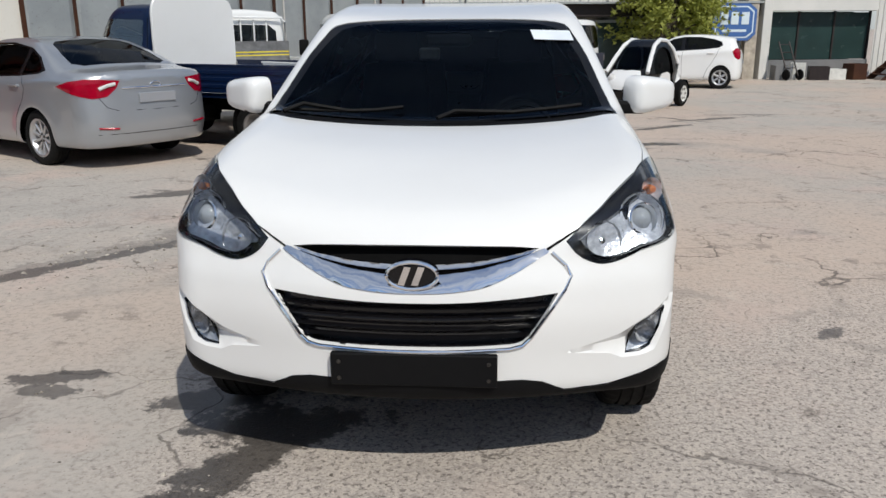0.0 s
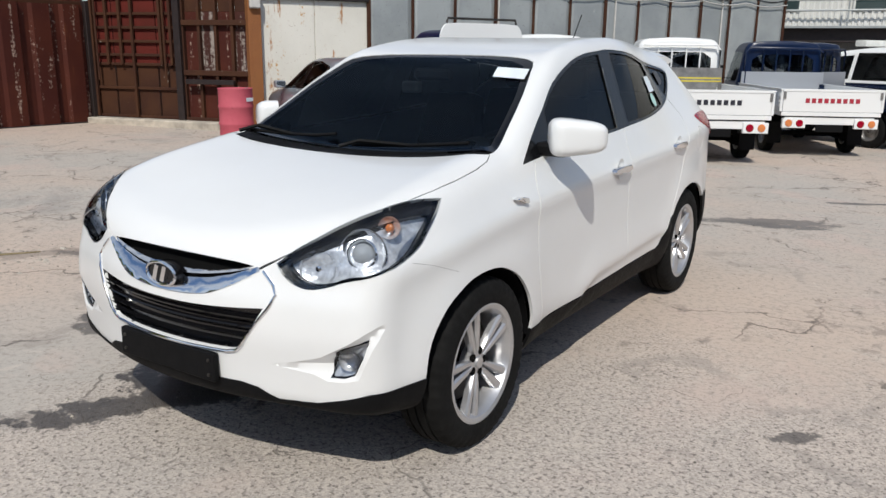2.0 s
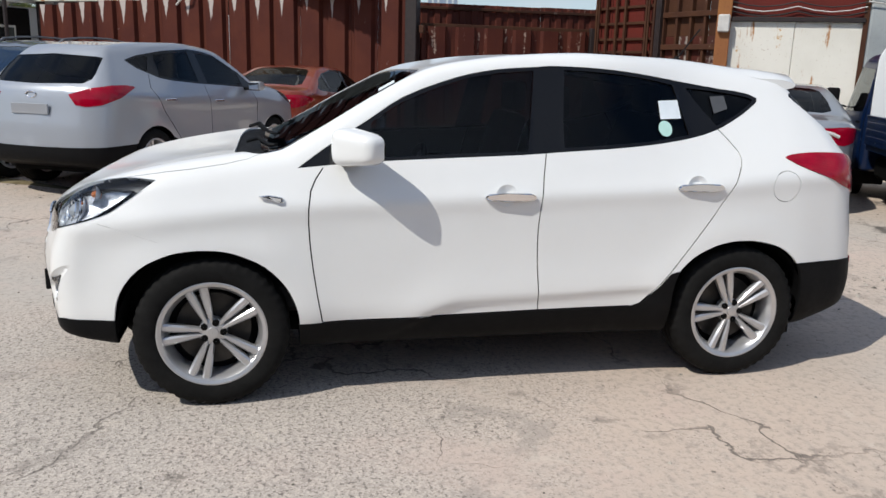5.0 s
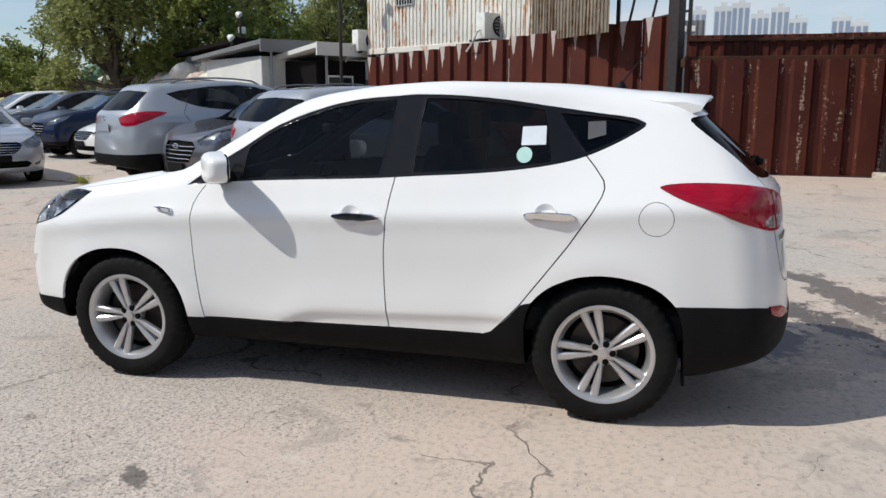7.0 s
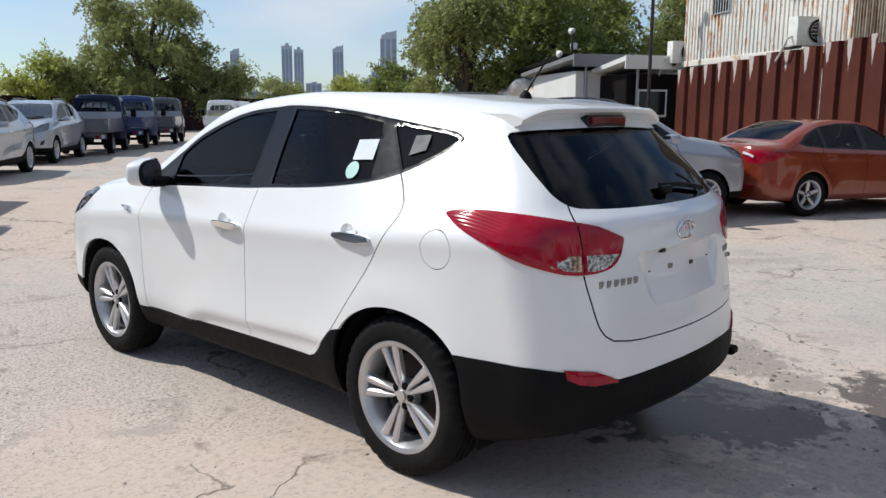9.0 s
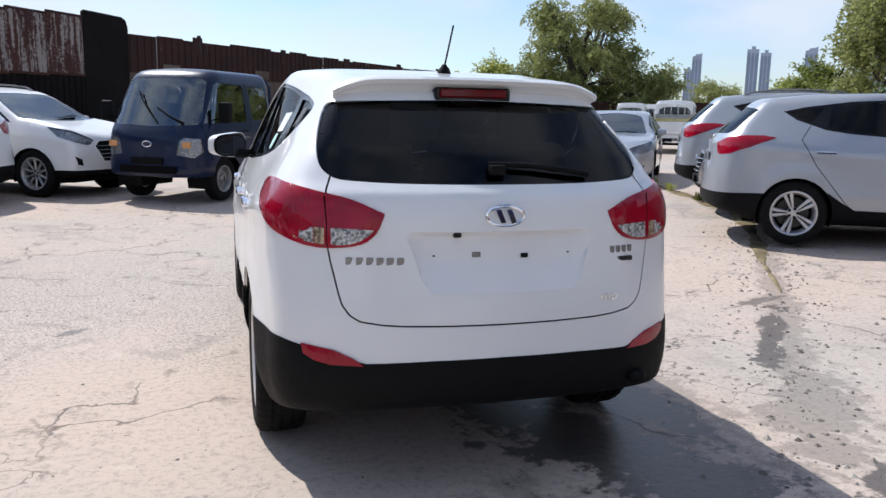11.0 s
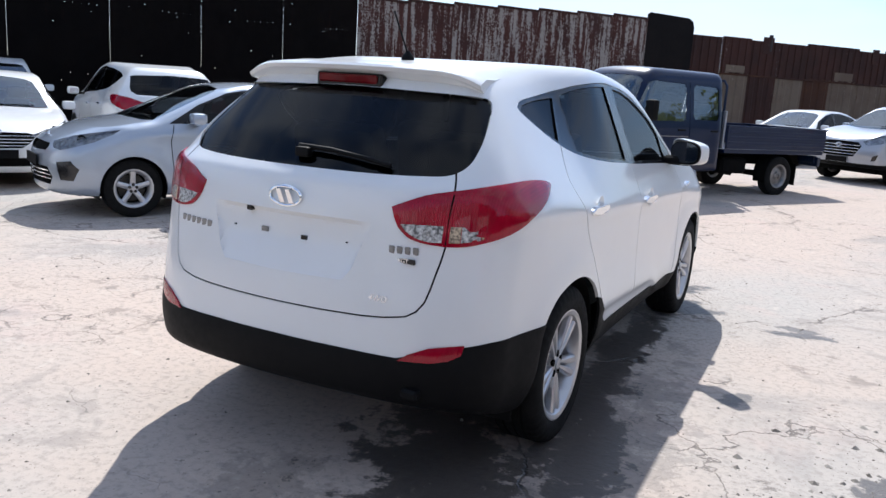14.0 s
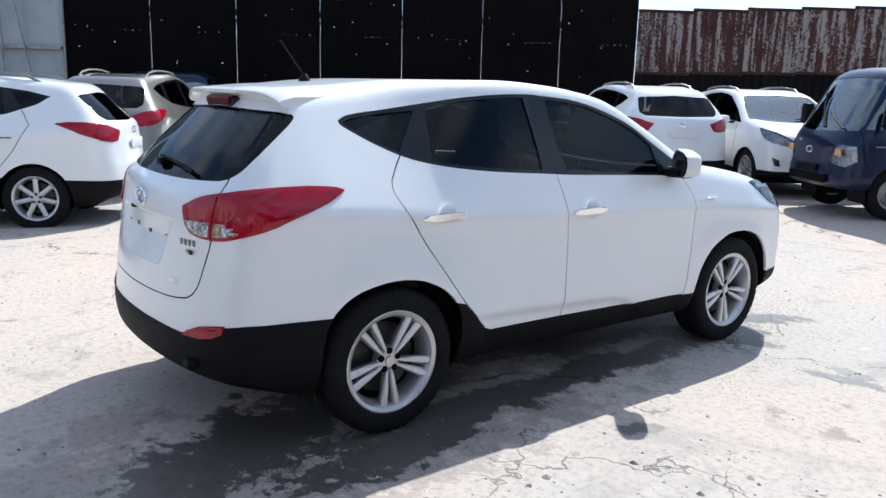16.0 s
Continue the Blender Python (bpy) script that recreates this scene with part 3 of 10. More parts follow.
GREY_SHED = sheet_paint("grey_shed_sheet", (0.16, 0.165, 0.17), (0.2, 0.2, 0.2), (0.13, 0.11, 0.09), (0.35, 0.35, 0.34), streak=(0.62, 0.7), flake=(0.66, 0.72))
CONCRETE = plain("kerb_concrete", (0.46, 0.41, 0.34), 0.9, vary=0.35, scale=5, bump=0.5, bump_scale=40)
POST_BROWN = plain("post_brown", (0.020, 0.012, 0.011), 0.55, vary=0.4, bump=0.3)
CABLE = plain("black_cable", (0.012, 0.012, 0.012), 0.6)
PALE_CABLE = plain("pale_cable", (0.55, 0.53, 0.5), 0.6)


# ---- ground: worn concrete, one sheet to the horizon ----
def ground_z(x, y):
    """The yard is level round the car and falls gently towards +x and +y."""
    k = min(max((math.hypot(x, y) - 2.5) / 5.5, 0.0), 1.0)
    far = min(max((-y - 19.0) / 8.0, 0.0), 1.0)
    return 0.14 * math.tanh((-0.014 * x - 0.0125 * y) / 0.14) * k * k * (3 - 2 * k) + 0.10 * far * far * (3 - 2 * far)


STAINS_AND_SHADE = [  # x, y, half length, half width, heading, strength of damp and painted shade
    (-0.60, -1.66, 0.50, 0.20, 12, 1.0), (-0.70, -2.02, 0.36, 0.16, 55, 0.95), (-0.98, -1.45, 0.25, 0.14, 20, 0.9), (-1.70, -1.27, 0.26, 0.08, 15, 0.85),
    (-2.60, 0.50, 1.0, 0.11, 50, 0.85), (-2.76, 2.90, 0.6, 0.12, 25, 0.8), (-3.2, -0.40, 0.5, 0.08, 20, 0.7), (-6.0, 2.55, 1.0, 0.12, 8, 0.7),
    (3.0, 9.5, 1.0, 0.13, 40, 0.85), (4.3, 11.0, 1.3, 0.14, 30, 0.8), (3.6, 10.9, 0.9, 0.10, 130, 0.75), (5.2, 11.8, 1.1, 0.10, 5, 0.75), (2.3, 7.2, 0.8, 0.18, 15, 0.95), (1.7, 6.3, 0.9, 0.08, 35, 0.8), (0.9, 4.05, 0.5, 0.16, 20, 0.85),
    # broad patches under and behind the car also put its shade into the colour
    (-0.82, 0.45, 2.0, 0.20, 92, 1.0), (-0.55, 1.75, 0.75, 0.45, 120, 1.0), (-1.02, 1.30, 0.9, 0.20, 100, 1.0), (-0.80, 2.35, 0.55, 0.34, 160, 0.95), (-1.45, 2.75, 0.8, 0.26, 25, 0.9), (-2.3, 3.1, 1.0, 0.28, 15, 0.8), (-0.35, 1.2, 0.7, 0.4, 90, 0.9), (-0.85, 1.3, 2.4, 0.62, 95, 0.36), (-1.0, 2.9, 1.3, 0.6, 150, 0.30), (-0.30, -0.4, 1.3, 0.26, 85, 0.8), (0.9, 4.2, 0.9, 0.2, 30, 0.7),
    # the small patch at (-1.50, 0.30) paints the door mirror's cast shadow
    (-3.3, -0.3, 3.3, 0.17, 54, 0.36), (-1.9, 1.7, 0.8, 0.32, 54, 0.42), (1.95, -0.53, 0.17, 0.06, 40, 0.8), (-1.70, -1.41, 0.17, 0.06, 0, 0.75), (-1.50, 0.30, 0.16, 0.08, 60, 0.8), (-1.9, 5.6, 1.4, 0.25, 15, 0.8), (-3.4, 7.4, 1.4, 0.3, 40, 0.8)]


def ground_material():
    m, t, b = nodes_of("worn_concrete")
    v = spot(t, False)
    big = grain(t, v, 0.22, 5, 0.55)
    mid = grain(t, v, 0.9, 6, 0.6)
    c = mix_of(t, between(t, big, 0.38, 0.62), (0.53, 0.43, 0.355), (0.45, 0.415, 0.37))
    c = mix_of(t, calc(t, "MULTIPLY", between(t, mid, 0.5, 0.68), 0.6), c, (0.55, 0.425, 0.36))
    c = mix_of(t, calc(t, "MULTIPLY", between(t, grain(t, v, 0.45, 6, 0.65, (1, 1, 1), 0.6), 0.56, 0.68), 0.55), c, (0.29, 0.27, 0.25))
    fine = grain(t, v, 24, 6, 0.7)
    c = mix_of(t, calc(t, "MULTIPLY", between(t, fine, 0.45, 0.68), 0.5), c, (0.25, 0.22, 0.195))
    # bare aggregate
    vo = t.nodes.new("ShaderNodeTexVoronoi")
    vo.inputs["Scale"].default_value = 105.0
    t.links.new(v, vo.inputs["Vector"])
    so = t.nodes.new("ShaderNodeSeparateColor")
    t.links.new(vo.outputs["Color"], so.inputs[0])
    peb = ramp_of(t, so.outputs[0], [(0.0, (0.29, 0.25, 0.225)), (0.4, (0.45, 0.39, 0.345)), (0.9, (0.60, 0.53, 0.46))])
    sp = t.nodes.new("ShaderNodeSeparateXYZ")
    t.links.new(v, sp.inputs[0])
    px, py = calc(t, "MULTIPLY", calc(t, "SUBTRACT", sp.outputs[0], 1.7), 0.36), calc(t, "MULTIPLY", calc(t, "SUBTRACT", sp.outputs[1], -1.6), 0.5)
    worn = calc(t, "ADD", calc(t, "SQRT", calc(t, "MULTIPLY_ADD", px, px, calc(t, "MULTIPLY", py, py))), calc(t, "MULTIPLY", calc(t, "SUBTRACT", grain(t, v, 0.9, 6, 0.65), 0.5), 2.2))
    bare = calc(t, "MAXIMUM", calc(t, "MULTIPLY", between(t, worn, 1.25, 0.6), 0.62), calc(t, "MULTIPLY", between(t, grain(t, v, 0.33, 6, 0.65), 0.55, 0.68), 0.25))
    c = mix_of(t, bare, c, peb.outputs[0])
    # dirt and small dark marks
    dirt = between(t, grain(t, v, 2.6, 8, 0.72, (1, 1, 1), 0.4), 0.635, 0.69)
    c = mix_of(t, calc(t, "MULTIPLY", dirt, 0.7), c, (0.16, 0.14, 0.12))
    c = mix_of(t, calc(t, "MULTIPLY", between(t, grain(t, v, 9, 4, 0.6), 0.70, 0.745), 0.8), c, (0.10, 0.09, 0.08))
    c = mix_of(t, calc(t, "MULTIPLY", between(t, grain(t, v, 1.3, 7, 0.68, (1, 1, 1), 1.2), 0.57, 0.66), 0.5), c, (0.30, 0.265, 0.235))
    c = mix_of(t, calc(t, "MULTIPLY", between(t, grain(t, v, 3.4, 6, 0.7, (1, 1, 1), 0.8), 0.60, 0.70), 0.45), c, (0.60, 0.53, 0.45))
    c = mix_of(t, calc(t, "MULTIPLY", between(t, grain(t, v, 52, 3, 0.6), 0.645, 0.70), 0.75), c, (0.12, 0.105, 0.095))
    # pits in the bare patches, and specks in clusters
    pits = calc(t, "MULTIPLY", between(t, grain(t, v, 48, 3, 0.6), 0.555, 0.62), calc(t, "MULTIPLY", bare, 1.25))
    flecks = calc(t, "MULTIPLY", between(t, grain(t, v, 17, 4, 0.65, (1, 1.5, 1)), 0.61, 0.65), between(t, grain(t, v, 1.2, 5, 0.65), 0.53, 0.64))
    pit = calc(t, "MAXIMUM", pits, calc(t, "MULTIPLY", flecks, 0.85), clamp=True)
    c = mix_of(t, calc(t, "MULTIPLY", pit, 0.8), c, (0.10, 0.085, 0.075))
    # cracks
    wv = t.nodes.new("ShaderNodeVectorMath")
    wv.operation = "ADD"
    nz = t.nodes.new("ShaderNodeTexNoise")
    nz.inputs["Scale"].default_value = 1.6
    nz.inputs["Detail"].default_value = 7
    t.links.new(v, nz.inputs["Vector"])
    t.links.new(v, wv.inputs[0])
    t.links.new(nz.outputs["Color"], wv.inputs[1])
    cr = t.nodes.new("ShaderNodeTexVoronoi")
    cr.feature = "DISTANCE_TO_EDGE"
    cr.inputs["Scale"].default_value = 0.45
    t.links.new(wv.outputs[0], cr.inputs["Vector"])
    line = calc(t, "MULTIPLY", between(t, cr.outputs["Distance"], 0.007, 0.001), between(t, grain(t, v, 0.7, 3), 0.43, 0.55))
    c2 = t.nodes.new("ShaderNodeTexVoronoi")
    c2.feature = "DISTANCE_TO_EDGE"
    c2.inputs["Scale"].default_value = 1.3
    t.links.new(wv.outputs[0], c2.inputs["Vector"])
    line = calc(t, "MAXIMUM", line, calc(t, "MULTIPLY", between(t, c2.outputs["Distance"], 0.009, 0.002), between(t, grain(t, v, 0.5, 4, 0.6), 0.53, 0.62)))
    # crumbled edges along the cracks, darkened by dirt
    crumb = calc(t, "MULTIPLY", between(t, cr.outputs["Distance"], 0.07, 0.01), between(t, grain(t, v, 5.5, 6, 0.7), 0.54, 0.62))
    c = mix_of(t, calc(t, "MULTIPLY", crumb, 0.5), c, (0.17, 0.145, 0.125))
    c = mix_of(t, calc(t, "MULTIPLY", line, 0.7), c, (0.09, 0.078, 0.068))
    # water and oil, plus shade put into the colour, each patch with a ragged edge
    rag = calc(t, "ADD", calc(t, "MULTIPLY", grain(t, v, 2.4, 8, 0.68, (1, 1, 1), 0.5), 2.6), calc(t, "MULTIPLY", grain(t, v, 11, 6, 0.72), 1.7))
    wet_shade = None
    for x, y, a, w, hd, deep in STAINS_AND_SHADE:
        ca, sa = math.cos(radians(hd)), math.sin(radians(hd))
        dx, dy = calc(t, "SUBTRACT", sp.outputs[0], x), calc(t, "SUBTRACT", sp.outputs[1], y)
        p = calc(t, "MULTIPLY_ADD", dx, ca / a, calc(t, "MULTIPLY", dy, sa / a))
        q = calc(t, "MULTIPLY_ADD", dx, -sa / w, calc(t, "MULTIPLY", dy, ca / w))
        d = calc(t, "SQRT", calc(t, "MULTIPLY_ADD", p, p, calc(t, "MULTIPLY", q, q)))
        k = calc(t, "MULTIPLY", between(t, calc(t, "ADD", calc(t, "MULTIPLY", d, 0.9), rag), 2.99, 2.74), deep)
        wet_shade = k if wet_shade is None else calc(t, "MAXIMUM", wet_shade, k)
    c = mix_of(t, calc(t, "MULTIPLY", wet_shade, 0.86), c, (0.030, 0.027, 0.025))
    t.links.new(c, b.inputs["Base Color"])
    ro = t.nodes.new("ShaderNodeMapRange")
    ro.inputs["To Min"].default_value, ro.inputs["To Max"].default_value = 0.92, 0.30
    t.links.new(wet_shade, ro.inputs["Value"])
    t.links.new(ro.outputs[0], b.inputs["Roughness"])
    b.inputs["Specular IOR Level"].default_value = 0.3
    h = calc(t, "ADD", calc(t, "MULTIPLY", fine, 0.5), calc(t, "MULTIPLY", vo.outputs["Distance"], calc(t, "MULTIPLY", bare, 0.45)))
    h = calc(t, "SUBTRACT", calc(t, "ADD", h, calc(t, "MULTIPLY", mid, 0.5)), calc(t, "ADD", line, calc(t, "MULTIPLY_ADD", dirt, 0.3, calc(t, "MULTIPLY", pit, 0.35))))
    bump_of(t, b, h, 0.5, 0.012)
    return m


def build_ground():
    rings = [0.0] + [0.5 * i for i in range(1, 27)] + [15, 20, 30, 50, 90, 180, 400, 900, 2500, 6000]
    n = 96
    P = [(0, 0, 0)]
    F = []
    for i, r in enumerate(rings[1:]):
        for k in range(n):
            a = 2 * math.pi * k / n
            x, y = r * math.cos(a), r * math.sin(a)
            P.append((x, y, ground_z(x, y)))
        for k in range(n):
            j = (k + 1) % n
            if i == 0:
                F.append((0, 1 + k, 1 + j))
            else:
                o, q = 1 + (i - 1) * n, 1 + i * n
                F.append((o + k, q + k, q + j, o + j))
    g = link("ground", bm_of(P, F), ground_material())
    tagged(g, "worn pale concrete yard with cracks, grit, damp stains and painted shade", "ground", kind="structure")


build_ground()


# ---- walls and fences round the yard ----
def run_of(name, a, b, label, category="wall"):
    """An empty at one end of a wall, x along it and y towards the yard; returns it and the length."""
    a, b = Vector(a), Vector(b)
    d = b - a
    if (-d.y) * (-a.x) + d.x * (-a.y) < 0:
        a, b, d = b, a, -d
    e = new(name)
    e.matrix_world = pose(a.x, a.y, min(ground_z(*a), ground_z(*b)), 0, 0, math.degrees(math.atan2(d.y, d.x)))
    tagged(e, label, category, kind="structure")
    return e, d.length


def ribbed(w, h, pitch, deep, crest=0.45, thick=0.006, z0=0.0):
    pts = []
    n = max(1, round(w / pitch))
    p = w / n
    for i in range(n):
        x = i * p
        pts += [(x, 0), (x + p * (1 - crest) * 0.5 - p * 0.04, 0), (x + p * (1 - crest) * 0.5 + p * 0.04, deep), (x + p * (1 + crest) * 0.5 - p * 0.04, deep), (x + p * (1 + crest) * 0.5 + p * 0.04, 0)]
    pts.append((w, 0))
    return prism(pts + [(x, y - thick) for x, y in reversed(pts)], PLAN, z0, h)


def piece(name, me, parent, m=None, mat=None):
    ob = new(name, me)
    ob.parent = parent
    if m is not None:
        ob.matrix_local = m
    return ob


def mesh_of(bm, mat, smooth=False):
    me = bpy.data.meshes.new("piece")
    bm.to_mesh(me)
    bm.free()
    me.materials.append(mat)
    return me


def sheets(parent, length, width, me, rnd, name="sheet", x0=0.0, lean=0.006, rise=0.02, y=0.0):
    n = round(length / width)
    w = length / n
    for i in range(n):
        s = 1 + rnd.uniform(-rise, rise)
        m = Matrix.Translation((x0 + i * w, y + rnd.uniform(0, 0.012), 0)) @ Matrix.Rotation(rnd.uniform(-lean, lean), 4, "X") @ Matrix.Diagonal((w / width, 1, s, 1))
        piece(name, me, parent, m)


RND = random.Random(7)


def rust_fence():
    e, L = run_of("fence_west", (-12.42, 1.72), (-17.7, -6.6), "tall red-brown rusted steel sheet fence with peeled tops", "fence")
    me = mesh_of(ribbed(0.60, 2.62, 0.60, 0.09, 0.70), FENCE_RUST)
    n = round(L / 0.6)
    for i in range(n):
        near = (e.matrix_world @ Vector((i * L / n, 0, 0)) - Vector((-12.45, 1.75, 0))).length / L
        k = 1.19 - 0.19 * near + RND.uniform(-0.008, 0.008)
        piece("sheet", me, e, Matrix.Translation((i * L / n, RND.uniform(0, 0.012), 0)) @ Matrix.Rotation(RND.uniform(-0.004, 0.004), 4, "X") @ Matrix.Diagonal((L / n / 0.6, 1, k, 1)))
    part("rail", box(0, L, -0.12, -0.06, 2.45, 2.53), POST_BROWN, e)
    part("rail", box(0, L, -0.12, -0.06, 0.5, 0.58), POST_BROWN, e)
    part("base_strip", box(0, L, -0.1, 0.12, -0.2, 0.05, 0.01), BARE_RUST, e)
    post = new("gate_post")
    post.matrix_world = pose(-12.33, 1.86, ground_z(-12.33, 1.86), 0, 0, 60)
    tagged(post, "dark square steel gate post taller than the fences", "post", kind="structure")
    part("shaft", box(-0.125, 0.125, -0.125, 0.125, -0.15, 5.6, 0.012), POST_BROWN, post)
    for z in (0.35, 1.2, 2.1):
        part("hinge", box(0.15, 0.26, -0.05, 0.05, z, z + 0.16, 0.01), BARE_RUST, post)
    part("base_plate", box(-0.24, 0.24, -0.24, 0.24, -0.14, 0.03, 0.008), BARE_RUST, post)
    e, L = run_of("gate_west", (-12.36, 2.06), (-12.5, 5.85), "dark rust-red corrugated gate with pale worn streaks", "gate")
    sheets(e, L, 0.60, mesh_of(ribbed(0.60, 2.27, 0.60, 0.07, 0.62), GATE_RUST), RND, lean=0.003, rise=0.004)
    part("rail", box(0, L, -0.10, -0.02, 2.26, 2.34, 0.006), BARE_RUST, e)
    part("rail", box(0, L, -0.08, 0.09, -0.16, 0.03, 0.006), POST_BROWN, e)
    part("post", box(-0.07, 0.03, -0.05, 0.09, -0.1, 2.36, 0.008), POST_BROWN, e)


def back_sheet():
    e, L = run_of("wall_behind_gate", (-13.05, 2.1), (-13.2, 6.3), "rust-red sheet wall rising just behind the gate", "wall")
    sheets(e, L, 1.4, mesh_of(ribbed(1.4, 2.78, 0.28, 0.03, 0.5, z0=-0.2), GATE_RED), RND, lean=0.0, rise=0.012)
    part("rail", box(0, L, 0.03, 0.08, 2.66, 2.72, 0.006), BARE_RUST, e)


def container_end():
    e, L = run_of("container_wall", (-12.5, 5.95), (-9.0, 6.9), "rusted red container end with bars and patched frames", "wall")
    half = L * 0.56
    # local x runs from the pillar end or from the gate end, whichever faces the yard
    gate_first = (e.matrix_world.translation - Vector((-12.5, 5.95, 0))).length < 1

    def at(s):
        return s if gate_first else L - s
    def slab(name, s0, s1, y0, y1, z0, z1, mat, bevel=0.006):
        a, b = sorted((at(s0), at(s1)))
        return part(name, box(a, b, y0, y1, z0, z1, bevel), mat, e)
    slab("kerb", 0, L, 0.0, 0.30, -0.2, 0.16, CONCRETE, 0.02)
    for i in range(4):
        slab("panel", half * i / 4 + 0.02, half * (i + 1) / 4 - 0.02, -0.12, -0.05, 0.16, 1.2, BARE_RUST)
        slab("panel", half * i / 4 + 0.01, half * (i + 1) / 4 - 0.01, -0.12, -0.04, 1.2, 4.6, RED_STEEL)
    for z in (0.16, 0.72, 1.18, 1.36, 1.62, 1.88, 2.14, 2.46, 2.78, 3.1, 3.5, 3.9):
        slab("crossbar", 0, half, -0.04, 0.0 + 0.02 * (z > 1.2), z, z + 0.055, BARE_RUST)
    for s in (0.06, 0.40, 0.72, 1.0, 1.65, 1.88):
        slab("upright", s, s + 0.055, 0.0, 0.06, 0.18 if s in (0.06, 1.0) else 1.2, 4.6, BARE_RUST)
    for s in (0.2, 1.78):
        part("lock_bar", tube([(at(s), 0.07, 0.9), (at(s), 0.07, 4.5)], 0.022), BARE_RUST, e)
    slab("jamb", half, half + 0.14, -0.14, 0.12, 0.05, 4.6, POST_BROWN)
    k = half + 0.14
    w = (L - k) / 4
    for i in range(4):
        slab("panel", k + i * w + 0.03, k + (i + 1) * w - 0.03, -0.12, -0.03, 0.05, 1.05, GATE_RUST)
        slab("panel", k + i * w + 0.03, k + (i + 1) * w - 0.03, -0.12, -0.04, 1.05, 2.2, PEELED if i % 2 else GATE_RUST)
        slab("panel", k + i * w + 0.03, k + (i + 1) * w - 0.03, -0.12, -0.05, 2.2, 4.6, BARE_RUST)
        slab("upright", k + i * w - 0.03, k + i * w + 0.03, -0.06, 0.04, 0.05, 4.6, BARE_RUST)
    for z in (0.12, 1.02, 1.95, 2.55, 3.3):
        slab("crossbar", k, L, -0.03, 0.06, z, z + 0.10, BARE_RUST)
    slab("rail", k + 0.1, L - 0.3, 0.08, 0.16, 0.86, 0.95, POST_BROWN)


def cream_wall():
    p = new("wall_pillar")
    p.matrix_world = pose(-8.9, 6.9, ground_z(-8.9, 6.9), 0, 0, 60)
    tagged(p, "orange rusted square steel pillar with cables at its top", "pillar", kind="structure")
    part("shaft", box(-0.12, 0.12, -0.12, 0.12, -0.15, 4.6, 0.012), ORANGE_STEEL, p)
    part("junction_box", box(-0.1, 0.1, -0.22, -0.12, 2.25, 2.55, 0.02), PALE_CABLE, p)
    e, L = run_of("wall_panel", (-8.86, 6.98), (-7.8, 8.9), "cream painted steel panel spotted with orange rust", "wall")
    for i in range(2):
        part("panel", box(i * L / 2 + 0.004, (i + 1) * L / 2 - 0.004, -0.08, 0.0, -0.15, 2.5, 0.008), CREAM_STEEL, e)
    part("panel", box(0, L, -0.10, -0.03, 2.5, 4.5, 0.006), RED_STEEL, e)
    part("ledge", box(0, L, -0.03, 0.08, 2.48, 2.56, 0.01), POST_BROWN, e)
    for i in range(3):
        z = 2.66 + 0.08 * i
        part("cable", tube([(L * k / 8, 0.06 + 0.01 * i, z - 0.09 * math.sin(math.pi * (k % 4) / 4)) for k in range(9)], 0.011, 6), PALE_CABLE if i == 1 else CABLE, e)


def zinc_wall():
    e, L = run_of("wall_zinc", (-7.8, 8.9), (-2.0, 18.9), "tall grey zinc sheet wall with rusty seams", "wall")
    me = mesh_of(ribbed(0.96, 5.2, 0.96, 0.028, 0.86, z0=-0.2), ZINC)
    sheets(e, L, 0.96, me, RND, lean=0.002, rise=0.0)
    n = round(L / 0.96)
    for i in range(n + 1):
        part("seam_bar", box(i * L / n - (0.03 if i % 3 else 0.05), i * L / n + 0.03, 0.02, 0.045, -0.15, 5.0), BARE_RUST, e)
    for i in range(4):
        z = 2.95 + 0.13 * i
        part("cable", tube([(L * k / 40, 0.10 + 0.012 * i, z - 0.07 * math.sin(math.pi * (k % 5) / 5) - 0.02 * i * math.sin(k)) for k in range(41)], 0.014, 6), CABLE if i % 2 else PALE_CABLE, e)
    for s in (2.2, 5.5, 8.6):
        part("conduit", tube([(s, 0.06, -0.1), (s, 0.06, 3.1)], 0.02, 8), PALE_CABLE, e)


